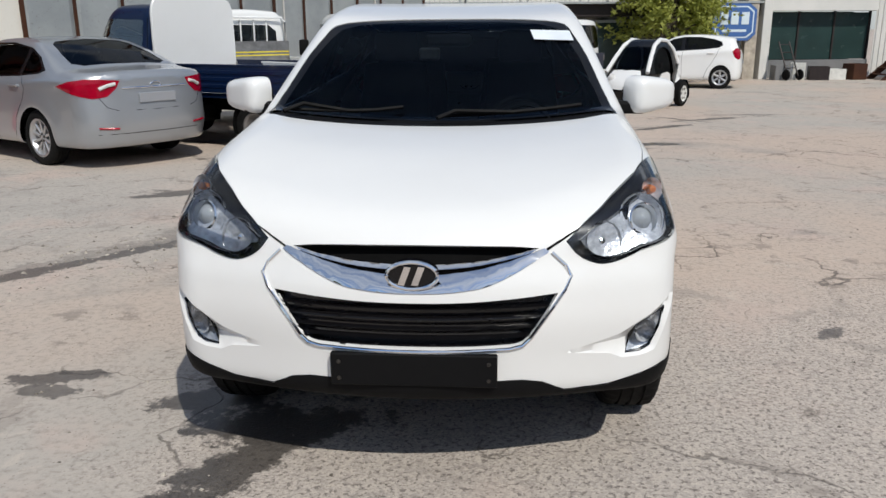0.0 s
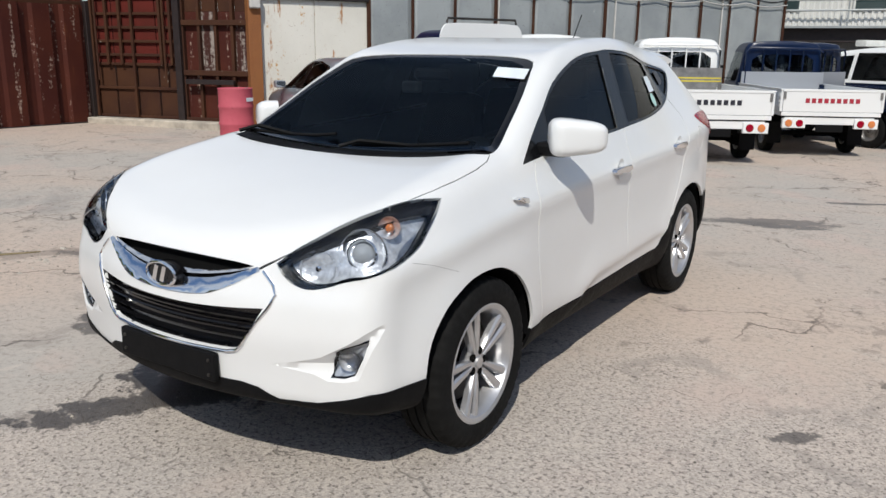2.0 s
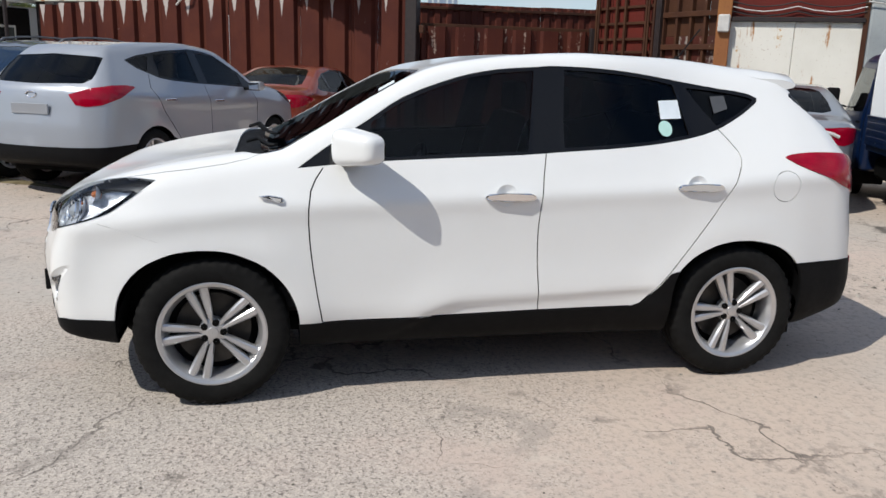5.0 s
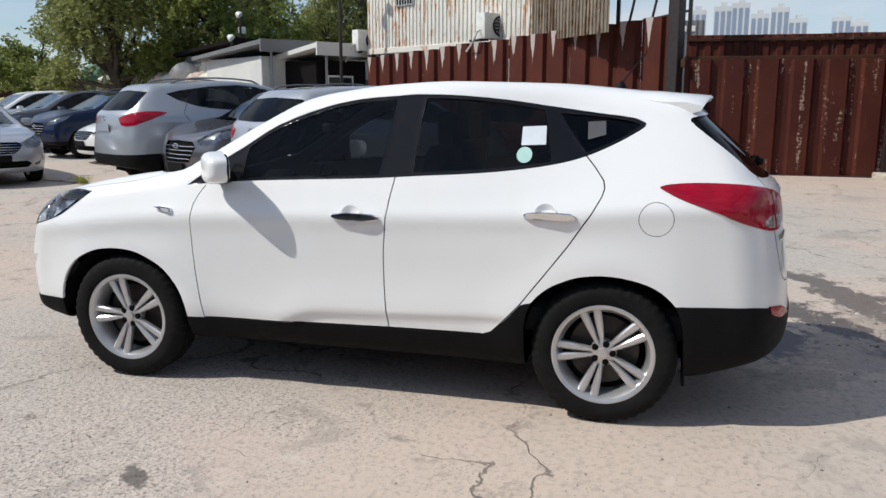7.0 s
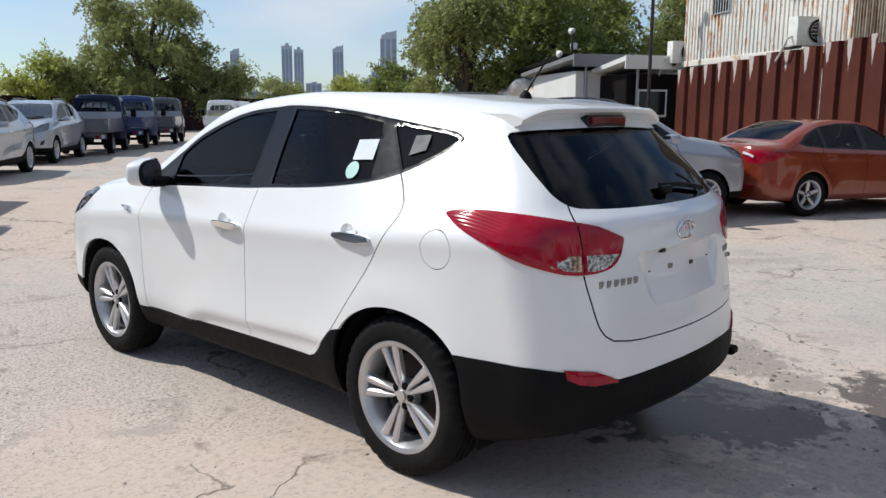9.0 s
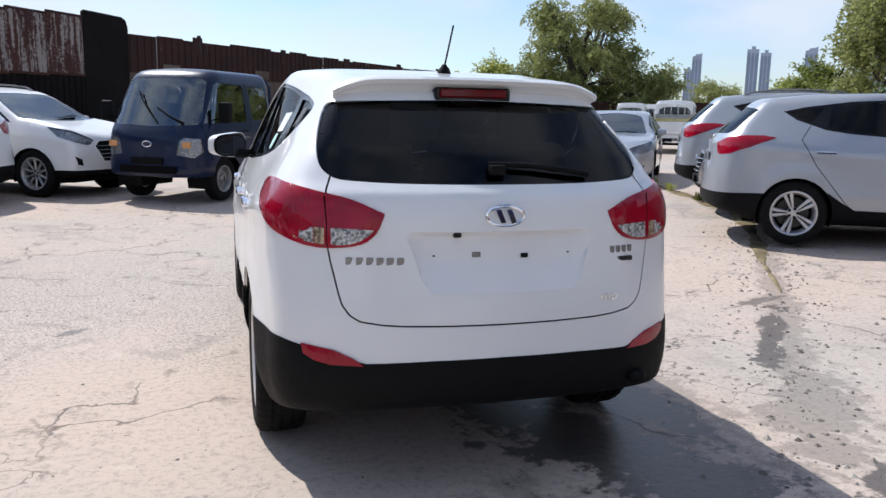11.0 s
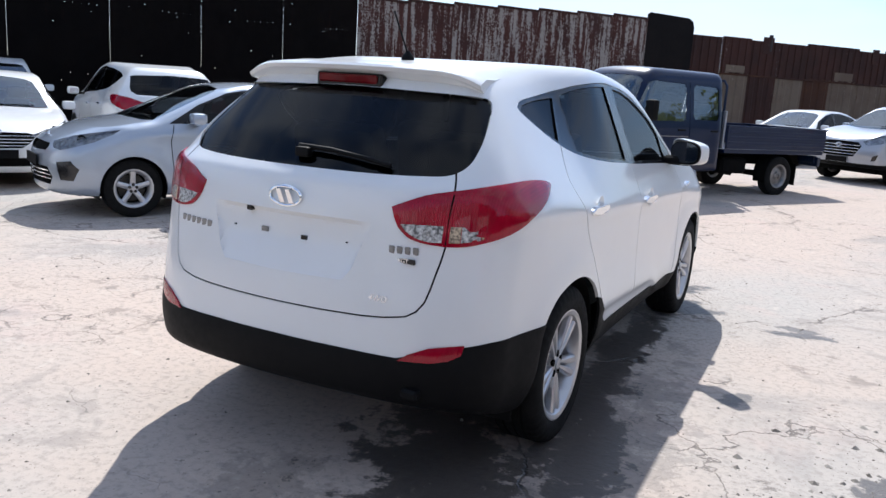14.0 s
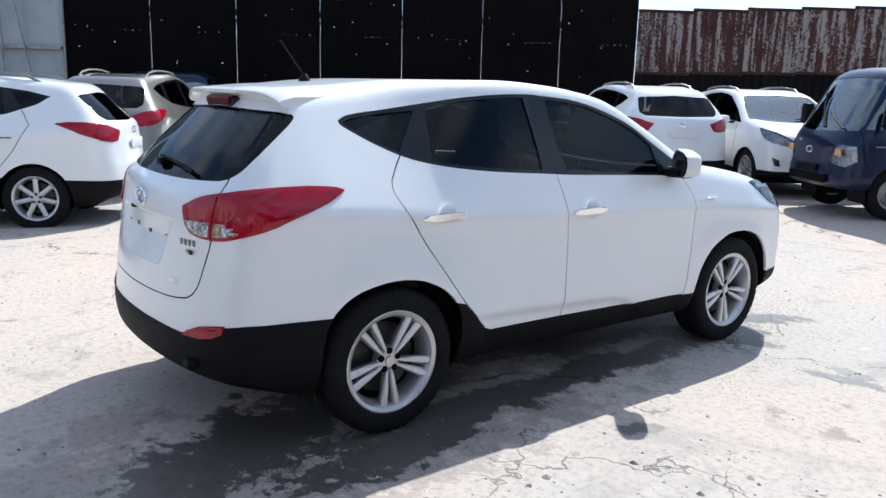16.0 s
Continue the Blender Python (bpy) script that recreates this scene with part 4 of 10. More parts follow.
def dark_wall():
    """Sheets that stand a hair apart and are pierced by nail holes, so that daylight shows through."""
    e, L = run_of("wall_dark", (10.1, -13.2), (17.1, -1.06), "tall black-brown sheet wall pierced by pinholes of daylight", "wall")
    w = L / 7
    for i in range(7):
        rnd = random.Random(40 + i)
        holes = [(rnd.uniform(0.15, w - 0.15), rnd.choice((1.3, 2.0, 2.05, 2.75, 3.1, 3.6, 4.3)) + rnd.uniform(-0.25, 0.25), rnd.uniform(0.004, 0.009)) for _ in range(11)]
        holes += [(0.25 + k * 0.16, 2.95 + rnd.uniform(-0.01, 0.01), 0.005) for k in range(5)]
        xs = sorted({0.004 if i else 0.0, w} | {h[0] - h[2] for h in holes} | {h[0] + h[2] for h in holes})
        zs = sorted({-0.2, 5.6} | {h[1] - h[2] for h in holes} | {h[1] + h[2] for h in holes})
        bm = bmesh.new()
        g = [[bm.verts.new((x, 0, z)) for z in zs] for x in xs]
        for a in range(len(xs) - 1):
            for c in range(len(zs) - 1):
                mx, mz = (xs[a] + xs[a + 1]) / 2, (zs[c] + zs[c + 1]) / 2
                if any(abs(mx - h[0]) < h[2] and abs(mz - h[1]) < h[2] for h in holes):
                    continue
                bm.faces.new((g[a][c], g[a + 1][c], g[a + 1][c + 1], g[a][c + 1]))
        bmesh.ops.solidify(bm, geom=bm.faces[:], thickness=0.006)
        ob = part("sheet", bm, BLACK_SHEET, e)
        ob.matrix_local = Matrix.Translation((i * w, 0, 0))
        part("stud", box(i * w + w * 0.5, i * w + w * 0.5 + 0.06, -0.10, -0.03, -0.2, 5.6), POST_BROWN, e)
        if i:
            for z0, z1 in ((0.0, 0.7), (1.25, 1.75), (3.35, 3.5)):
                part("seam_cover", box(i * w - 0.03, i * w + 0.04, 0.004, 0.012, z0, z1), BLACK_SHEET, e)
    part("down_pipe", tube([(L - 0.03, 0.06, -0.1), (L - 0.03, 0.06, 5.5)], 0.035, 10), STEEL, e)
    for z in (0.3, 1.0, 3.2, 4.9):
        part("rail", box(0, L, -0.16, -0.10, z, z + 0.07), POST_BROWN, e)


def pale_wall():
    e, L = run_of("wall_pale", (17.1, -1.06), (18.0, 0.5), "pale grey painted sheet wall with a ledge and thin poles", "wall")
    sheets(e, L, 0.9, mesh_of(ribbed(0.9, 5.4, 0.9, 0.012, 0.9, z0=-0.2), ZINC), RND, lean=0.001, rise=0.0)
    part("ledge", box(0.02, L, 0.02, 0.16, 2.42, 2.50, 0.006), STEEL, e)
    for a, b in ((0.62, 1.25), (1.30, 1.32), (1.48, 1.50)):
        part("pole", tube([(a, 0.20, 1.4), (b, 0.20, 5.0)], 0.02, 8), STEEL, e)


def rust_walls():
    e, L = run_of("wall_south", (10.095, -13.21), (4.7, -21.6), "rusted sheet wall, peeled pale above and dark below", "wall")
    up = mesh_of(ribbed(1.42, 3.72, 1.42, 0.02, 0.9, z0=2.16), PEELED)
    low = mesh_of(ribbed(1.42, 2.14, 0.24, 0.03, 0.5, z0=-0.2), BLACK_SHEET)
    n = round(L / 1.42)
    near_first = e.matrix_world.translation.y > -17
    rise = [0.975 + 0.125 * ((i + 0.5) / n if near_first else 1 - (i + 0.5) / n) for i in range(n)]
    for i in range(n):
        at = Matrix.Translation((i * L / n, RND.uniform(0, 0.012), 0))
        piece("sheet", up, e, at @ Matrix.Diagonal((L / n / 1.42, 1, rise[i], 1)))
        piece("sheet", low, e, at @ Matrix.Diagonal((L / n / 1.42, 1, rise[i], 1)))
        for z, mt in ((2.13, BARE_RUST), (3.70, SHADE_RUST)):
            part("rail", box(i * L / n, (i + 1) * L / n, -0.02, 0.05, z * rise[i], z * rise[i] + 0.07, 0.006), mt, e)
    e, L = run_of("wall_step", (4.7, -21.6), (3.6, -23.4), "dark steel panel with a rounded top corner", "wall")
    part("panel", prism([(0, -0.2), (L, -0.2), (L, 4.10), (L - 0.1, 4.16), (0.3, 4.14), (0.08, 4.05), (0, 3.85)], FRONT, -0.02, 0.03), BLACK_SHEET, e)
    e, L = run_of("fence_south", (3.6, -23.4), (-12.0, -40.6), "long dark rusted sheet fence with an uneven top", "fence")
    band = mesh_of(ribbed(1.2, 3.62, 0.30, 0.035, 0.5, z0=2.42), SHADE_RUST)
    low = [mesh_of(ribbed(1.2, 2.46, p, 0.03, 0.55, z0=-0.2), m) for m, p in ((BARE_RUST, 0.6), (FENCE_PALE, 0.3), (SHADE_RUST, 0.4), (PEELED, 1.2), (FENCE_PALE, 0.6), (SHADE_RUST, 0.3))]
    grey = mesh_of(ribbed(1.2, 1.84, 1.2, 0.02, 0.8, z0=-0.2), ZINC_DULL)
    grey_top = mesh_of(ribbed(1.2, 2.88, 1.2, 0.02, 0.8, z0=1.90), ZINC_DULL)
    cap = mesh_of(ribbed(1.2, 3.62, 0.3, 0.03, 0.5, z0=2.90), BARE_RUST)
    dark = mesh_of(ribbed(1.2, 3.5, 0.30, 0.035, 0.5, z0=-0.2), SHADE_RUST)
    n = round(L / 1.2)
    flip = e.matrix_world.translation.y < -35
    for i in range(n):
        far = i if flip else n - 1 - i
        at = Matrix.Translation((i * L / n, RND.uniform(0, 0.02), 0)) @ Matrix.Diagonal((L / n / 1.2, 1, 1 + RND.choice((-0.012, 0, 0, 0.006, 0.012, 0.02)), 1))
        for me in ((dark,) if far == 0 else (grey, grey_top, cap) if far < 4 else (RND.choice(low), band)):
            piece("sheet", me, e, at)
        if far > 3:
            part("rail", box(i * L / n, (i + 1) * L / n - 0.01, 0.0, 0.06, 2.40, 2.46, 0.006), BARE_RUST if far % 3 else SHADE_RUST, e)
        if far > 3 and far % 4 == 1:
            part("sheet_patch", box(i * L / n + 0.2, i * L / n + RND.uniform(0.6, 1.1), 0.04, 0.06, 2.5, 2.5 + RND.uniform(0.2, 0.32), 0.004), FENCE_PALE, e)
    for i in range(0, n, 4):
        s = i * L / n + 0.3
        part("sheet_patch", box(s, s + RND.uniform(0.3, 0.9), 0.02, 0.05, 3.2, 3.66 + RND.uniform(0.03, 0.14)), SHADE_RUST, e)
    part("pipe_stub", tube([(L * (0.86 if flip else 0.14), 0, 3.3), (L * (0.86 if flip else 0.14), 0, 3.85)], 0.07, 10), POST_BROWN, e)
    for a, b in (((-12.0, -40.6), (-15.7, -54.9)), ((-15.7, -54.9), (-40, -44)), ((-40, -44), (-70, -24))):
        e, L = run_of("fence_far", a, b, "low brown rusted fence at the far end of the yard", "fence")
        sheets(e, L, 3.0, mesh_of(ribbed(3.0, 2.35, 0.6, 0.05, 0.5, z0=-0.2), SHADE_RUST), RND, lean=0.002, rise=0.03)


rust_fence()
back_sheet()
container_end()
cream_wall()
zinc_wall()
dark_wall()
pale_wall()
rust_walls()

# ---- wheels: built once on the origin with the outer face towards +x, then copied ----
def tyre_mesh(r, width, rim, fine=False):
    hw = width / 2
    prof = [(rim, -hw * 0.86), (rim + 0.02, -hw * 0.95), (rim + (r - rim) * 0.55, -hw), (r - 0.022, -hw * 0.92), (r - 0.006, -hw * 0.80), (r, -hw * 0.62)]
    for k in (-0.38, 0.0, 0.38):
        prof += [(r, hw * (k - 0.06)), (r - 0.008, hw * (k - 0.05)), (r - 0.008, hw * (k + 0.05)), (r, hw * (k + 0.06))]
    prof += [(r, hw * 0.62), (r - 0.006, hw * 0.80), (r - 0.022, hw * 0.92), (rim + (r - rim) * 0.55, hw), (rim + 0.02, hw * 0.95), (rim, hw * 0.86)]
    seg = 132 if fine else 56
    bm = lathe(prof, seg)
    if fine:
        # grooves across the shoulders
        bm.verts.ensure_lookup_table()
        for i, k in enumerate(bm.verts):
            q = math.hypot(k.co.y, k.co.z)
            if (i % seg) % 3 == 0 and q > r - 0.026 and abs(k.co.x) > hw * 0.5:
                k.co.y *= (q - 0.008) / q
                k.co.z *= (q - 0.008) / q
    return bm


def wheel(name, r, width, rim, style, parent=None):
    """style: 'double' five pairs of spokes, an int: that many spokes, 'steel': pressed disc."""
    hw = width / 2
    barrel = lathe([(rim - 0.035, -hw * 0.8), (rim - 0.002, -hw * 0.86), (rim + 0.006, -hw * 0.8), (rim - 0.03, -hw * 0.5), (rim - 0.035, hw * 0.4), (rim - 0.014, hw * 0.72), (rim + 0.008, hw * 0.84), (rim + 0.012, hw * 0.9), (rim + 0.004, hw * 0.92), (rim - 0.012, hw * 0.86), (rim - 0.03, hw * 0.6), (rim - 0.035, hw * 0.2)], 48)
    metal = STEEL if style == "steel" else ALLOY
    e = link(name, barrel, metal, parent)
    part("tyre", tyre_mesh(r, width, rim, style == "double"), RUBBER, e, "black ribbed rubber tyre")
    face = hw * 0.62
    spokes = bmesh.new()
    hub = rim * 0.24

    def bar(t, lean, w0, w1, x_out, x_in):
        """One spoke from the hub to the rim at the angle t, its foot turned by lean."""
        a = (math.cos(t + lean), math.sin(t + lean))
        b = (math.cos(t), math.sin(t))
        p0 = Vector((0, a[0] * hub * 0.8, a[1] * hub * 0.8))
        p1 = Vector((0, b[0] * (rim - 0.01), b[1] * (rim - 0.01)))
        d = (p1 - p0).normalized()
        s = Vector((0, -d.z, d.y))
        own = bmesh.new()
        rows = []
        for f, w in ((0.0, w0), (0.25, w0 * 0.55 + w1 * 0.45), (0.5, w0 * 0.3 + w1 * 0.7), (0.75, w1 * 0.95), (1.0, w1 * (1.0 if style == "double" else 1.25))):
            p = p0.lerp(p1, f)
            x = x_in + (x_out - x_in) * (f ** 0.7)
            c = 0.012
            rows.append([own.verts.new(p + s * o * w + Vector((x + h, 0, 0))) for o, h in ((-1, -0.03), (-0.95, -0.008), (-0.5, 0.0), (0.5, 0.0), (0.95, -0.008), (1, -0.03))])
        for r0, r1 in zip(rows, rows[1:]):
            for k in range(5):
                own.faces.new((r0[k], r0[k + 1], r1[k + 1], r1[k]))
        bmesh.ops.recalc_face_normals(own, faces=own.faces)
        return own
    if style == "double":
        for i in range(5):
            t = 2 * math.pi * i / 5 + math.pi
            for s in (-1, 1):
                spokes = merged(spokes, bar(t + s * 0.152, s * 0.09, 0.0085, 0.0212, face + 0.020, face + 0.002))
    elif style == "steel":
        spokes = merged(spokes, lathe([(rim - 0.02, face - 0.01), (rim * 0.82, face), (rim * 0.75, face - 0.03), (rim * 0.4, face - 0.02), (rim * 0.33, face + 0.01), (rim * 0.2, face + 0.015)], 36))
    else:
        for i in range(style):
            t = 2 * math.pi * i / style + math.pi / 2
            spokes = merged(spokes, bar(t, 0, 0.030 if style < 8 else 0.018, 0.028 if style < 8 else 0.017, face + 0.012, face - 0.006))
    part("spokes", spokes, metal, e, "dull pressed steel disc" if style == "steel" else "silver alloy spokes")
    part("hub", lathe([(0.001, face + 0.012), (hub * 0.42, face + 0.011), (hub * 0.46, face + 0.002), (hub * 0.75, face + 0.001), (hub * 1.12, face - 0.008), (hub * 1.15, face - 0.05)], 24), metal, e)
    nuts = 5
    for i in range(nuts):
        t = 2 * math.pi * i / nuts + (math.pi * 1.2 if style == "double" else math.pi / 2)
        b = lathe([(0.001, face + 0.004), (0.0105, face + 0.005), (0.0165, face + 0.003), (0.0170, face - 0.012)], 10)
        moved(b, Matrix.Translation((0, math.cos(t) * hub * 0.82, math.sin(t) * hub * 0.82)))
        part("wheel_nut", b, GAP if style == "double" else DARK_METAL, e)
    part("brake_disc", lathe([(0.04, 0.0), (rim * 0.72, 0.0), (rim * 0.72, -0.02), (0.04, -0.02)], 32), DARK_METAL, e)
    # dark disc added to put shade into the gaps between the spokes
    part("wheel_back", disc(rim - 0.03, -0.024), GAP, e)
    return e


def set_wheels(car, proto, xs, ys, z, turns=(0, 0, 0, 0)):
    """Four wheels on a car from one that is built already."""
    first = True
    for k, y in enumerate(ys):
        for s in (1, -1):
            m = pose(s * xs, y, z, turns[2 * k + (s < 0)], 0, 0 if s > 0 else 180)
            if first:
                proto.parent = car
                proto.matrix_basis = m
                first = False
            else:
                c = copy_thing(proto, m)
                c.parent = car
                c.matrix_basis = m

# ---- the white sport utility car in the middle of the yard ----
def corner_poly(points, sx):
    """3D outline points, given for x > 0, seen from the corner that lies to (sx, nose or tail)."""
    y_sign = 1 if points[0][1] < 0 else -1
    u = Vector((sx * CORNER, y_sign * CORNER, 0))
    v = Vector((0, 0, 1))
    poly = [(Vector((sx * p[0], p[1], 0)).dot(u), p[2]) for p in points]
    return poly, (u, v)


def liner(wy, wz, r, x0, x1, seg=20, low=0.35):
    """A dark half drum over a wheel, both sides of it open downwards."""
    bm = bmesh.new()
    rows = []
    for x in (x0, x1):
        row = []
        for i in range(seg + 1):
            t = -low + (math.pi + 2 * low) * i / seg
            row.append(bm.verts.new((x, wy + r * math.cos(t), wz + r * math.sin(t))))
        rows.append(row)
    for i in range(seg):
        bm.faces.new((rows[0][i], rows[0][i + 1], rows[1][i + 1], rows[1][i]))
    bm.faces.new(rows[0])
    return bm


def car_seat(name, x, y, parent, w=0.48, drop=0.0):
    down = Matrix.Translation((0, 0, -drop))
    s = part(name, moved(box(x - w / 2, x + w / 2, y - 0.28, y + 0.22, 0.62, 0.82, 0.06, seg=2), down), SEAT_CLOTH, parent)
    b = box(x - w / 2, x + w / 2, -0.07, 0.07, 0, 0.62, 0.06, seg=2)
    for k in b.verts:
        if k.co.z > 0.4:
            k.co.x = x + (k.co.x - x) * 0.8
    moved(b, Matrix.Translation((0, y + 0.2, 0.72 - drop)) @ Matrix.Rotation(radians(-16), 4, "X"))
    part("seat_back", b, SEAT_CLOTH, s)
    h = box(x - 0.13, x + 0.13, y + 0.34, y + 0.44, 1.32, 1.50, 0.04, seg=2)
    part("head_rest", moved(h, down), SEAT_CLOTH, s)
    return s


def build_hero():
    car = new("sport_utility_car")
    tagged(car, "white sport utility car with tinted windows and silver alloy wheels", "car")
    P, Q = field_mesh(body_field(HERO), (-1.02, -2.34, 0.16), (1.02, 2.36, 1.76), 0.0225)
    bm = bm_of(P, Q)
    front_of = lambda c, n: c.y < -1.55 and n.y < 0.1
    rear_of = lambda c, n: c.y > 1.45 and n.y > 0.02

    def halves(faces):
        a = [f for f in faces if f.calc_center_median().x > 0]
        return a, [f for f in faces if f.calc_center_median().x <= 0]

    # wheel arches
    arch_f = [(-1.745, 0.1), (-1.742, 0.437), (-1.715, 0.56), (-1.63, 0.668), (-1.516, 0.727), (-1.43, 0.746), (-1.345, 0.750), (-1.27, 0.744), (-1.202, 0.727), (-1.082, 0.667), (-0.99, 0.57), (-0.944, 0.471), (-0.93, 0.385), (-0.925, 0.1)]
    arch_r = [(0.945, 0.1), (0.938, 0.45), (0.960, 0.570), (1.041, 0.662), (1.148, 0.718), (1.22, 0.738), (1.31, 0.747), (1.42, 0.738), (1.545, 0.702), (1.63, 0.640), (1.678, 0.57), (1.70, 0.45), (1.71, 0.1)]
    outer = lambda c, n: abs(c.x) > 0.5
    for arch, (wy, wz) in ((arch_f, (-1.335, 0.355)), (arch_r, (1.325, 0.355))):
        bmesh.ops.delete(bm, geom=carve(bm, fair(arch), SIDE, outer), context="FACES")
        for s in (1, -1):
            part("wheel_arch_liner", liner(wy, wz, 0.405, s * 0.48, s * 0.868, low=0.0), BLACK_PLASTIC, car)
    # glass: windscreen with its black scuttle, side windows, rear window
    screen = [(0, -0.262), (0.25, -0.278), (0.46, -0.325), (0.565, -0.38), (0.60, -0.47), (0.655, -0.65), (0.70, -0.86), (0.735, -1.02), (0.74, -1.10), (0.70, -1.155), (0.6, -1.20), (0.4, -1.222), (0, -1.225)]
    upward = lambda c, n: n.z > 0.2 and abs(c.x) < 0.80 and c.y < 0
    sc = carve(bm, fair(mirrored(screen), 2), PLAN, upward)
    sb = take(bm, sc)
    glass_line = [(-0.9, -1.035), (-0.5, -1.08), (0, -1.10), (0.5, -1.08), (0.9, -1.035), (0.9, 0.2), (-0.9, 0.2)]
    gl = take(sb, carve(sb, glass_line, PLAN, lambda c, n: True))
    inner = [(0, -0.30), (0.25, -0.315), (0.44, -0.36), (0.53, -0.41), (0.565, -0.49), (0.62, -0.66), (0.665, -0.87), (0.69, -1.0), (0.60, -1.035), (0.3, -1.06), (0, -1.065)]
    clear = take(gl, carve(gl, mirrored(inner), PLAN, lambda c, n: True))
    part("scuttle", shifted(sb, -0.012), BLACK_PLASTIC, car, "black plastic scuttle below the windscreen")
    part("windscreen_border", shifted(gl, -0.004), GLOSS_BLACK, car)
    part("windscreen", shifted(clear, -0.004), SCREEN_GLASS, car, "tinted windscreen with a paper slip")
    frame_poly = [(-0.93, 1.108), (-0.61, 1.136), (-0.20, 1.156), (0.14, 1.171), (0.38, 1.188), (0.61, 1.203), (0.83, 1.223), (1.05, 1.256), (1.20, 1.296), (1.344, 1.36), (1.446, 1.419), (1.475, 1.440), (1.478, 1.456), (1.422, 1.480), (1.247, 1.503), (1.025, 1.534), (0.80, 1.566), (0.572, 1.587), (0.33, 1.593), (0.24, 1.586), (0.034, 1.569), (-0.165, 1.528), (-0.43, 1.431), (-0.604, 1.322), (-0.734, 1.243), (-0.85, 1.165)]
    glass_f = [(-0.60, 1.156), (-0.20, 1.176), (0.165, 1.190), (0.19, 1.35), (0.222, 1.566), (0.034, 1.549), (-0.165, 1.507), (-0.43, 1.408), (-0.56, 1.328), (-0.585, 1.30)]
    glass_r = [(0.355, 1.208), (0.61, 1.224), (0.83, 1.243), (1.035, 1.272), (1.01, 1.40), (0.985, 1.514), (0.80, 1.546), (0.572, 1.567), (0.385, 1.573), (0.36, 1.35)]
    glass_q = [(1.065, 1.500), (1.13, 1.41), (1.205, 1.318), (1.34, 1.378), (1.43, 1.432), (1.450, 1.448), (1.41, 1.463), (1.24, 1.486)]
    fr = take(bm, carve(bm, fair(frame_poly), SIDE, lambda c, n: abs(n.x) > 0.25 and abs(c.x) > 0.45))
    for poly, nm, gm in ((glass_f, "front_side_window", DOOR_GLASS), (glass_r, "rear_side_window", REAR_GLASS), (glass_q, "quarter_window", REAR_GLASS)):
        for h in halves(carve(fr, fair(poly), SIDE, lambda c, n: True)):
            g = take(fr, h)
            part(nm, shifted(g, -0.010), gm, car, "dark tinted glass")
    far = take(fr, [f for f in fr.faces if f.calc_center_median().x < 0])
    for h in (fr, far):
        part("window_frame", shifted(rimmed(h, 0.012), -0.003), GLOSS_BLACK, car, "black window surround")
    rear_poly = mirrored([(0, 1.502), (0.142, 1.500), (0.373, 1.494), (0.52, 1.490), (0.582, 1.483), (0.604, 1.462), (0.627, 1.416), (0.647, 1.36), (0.659, 1.302), (0.652, 1.245), (0.612, 1.209), (0.545, 1.198), (0.328, 1.190), (0, 1.188)])
    rg = take(bm, carve(bm, fair(rear_poly), FRONT, rear_of))
    part("rear_window", shifted(rg, -0.008), REAR_GLASS, car, "black tinted rear window")

    # black lower cladding
    sill = [(-0.95, 0.1), (-0.935, 0.383), (-0.365, 0.390), (0.243, 0.403), (0.586, 0.407), (0.735, 0.412), (0.79, 0.435), (0.83, 0.474), (0.925, 0.578), (1.0, 0.60), (1.0, 0.1)]
    for h in halves(carve(bm, sill, SIDE, lambda c, n: abs(c.x) > 0.45)):
        part("sill_cladding", shifted(rimmed(take(bm, h), 0.01), 0.004), BLACK_PLASTIC, car, "matt black sill cladding")
    black_r = [(0.0, 0.553), (0.30, 0.550), (0.521, 0.543), (0.64, 0.575), (0.745, 0.600), (0.81, 0.612), (0.96, 0.614), (0.96, 0.1), (0.0, 0.1)]
    rb = take(bm, carve(bm, mirrored(black_r), FRONT, lambda c, n: c.y > 1.60))
    part("rear_bumper_cladding", shifted(rimmed(rb, 0.012), 0.005), BLACK_PLASTIC, car, "matt black lower rear bumper")
    black_f = [(0, 0.425), (0.34, 0.424), (0.405, 0.412), (0.475, 0.376), (0.62, 0.380), (0.72, 0.405), (0.80, 0.430), (0.96, 0.430), (0.96, 0.1), (0, 0.1)]
    fb = take(bm, carve(bm, mirrored(black_f), FRONT, lambda c, n: c.y < -1.60))
    part("front_lip", shifted(rimmed(fb, 0.012), 0.006), BLACK_PLASTIC, car, "black front bumper lip")

    # rear lamps and reflectors
    lamp_r = [(0.446, 2.13, 1.083), (0.555, 2.09, 1.130), (0.66, 2.045, 1.152), (0.75, 1.96, 1.172), (0.79, 1.88, 1.180), (0.80, 1.75, 1.183), (0.806, 1.683, 1.181), (0.815, 1.60, 1.174), (0.820, 1.56, 1.164), (0.840, 1.63, 1.128), (0.852, 1.72, 1.095), (0.852, 1.82, 1.062), (0.84, 1.88, 1.035), (0.81, 1.95, 1.008), (0.757, 2.015, 0.985), (0.70, 2.055, 0.970), (0.62, 2.09, 0.967), (0.53, 2.13, 0.982), (0.48, 2.138, 1.020)]
    for s in (1, -1):
        poly, basis = corner_poly(lamp_r, s)
        poly = fair(poly)
        lm = take(bm, carve(bm, poly, basis, lambda c, n: c.x * s > 0.3 and c.y > 1.4))
        ob = part("rear_lamp", shifted(rimmed(lm, 0.02), 0.008), RED_LENS, car, "red wraparound rear lamp")
        clear = fair([(0.486, 1.029), (0.56, 1.033), (0.634, 1.034), (0.634, 0.976), (0.60, 0.974), (0.55, 0.983), (0.508, 1.006)])
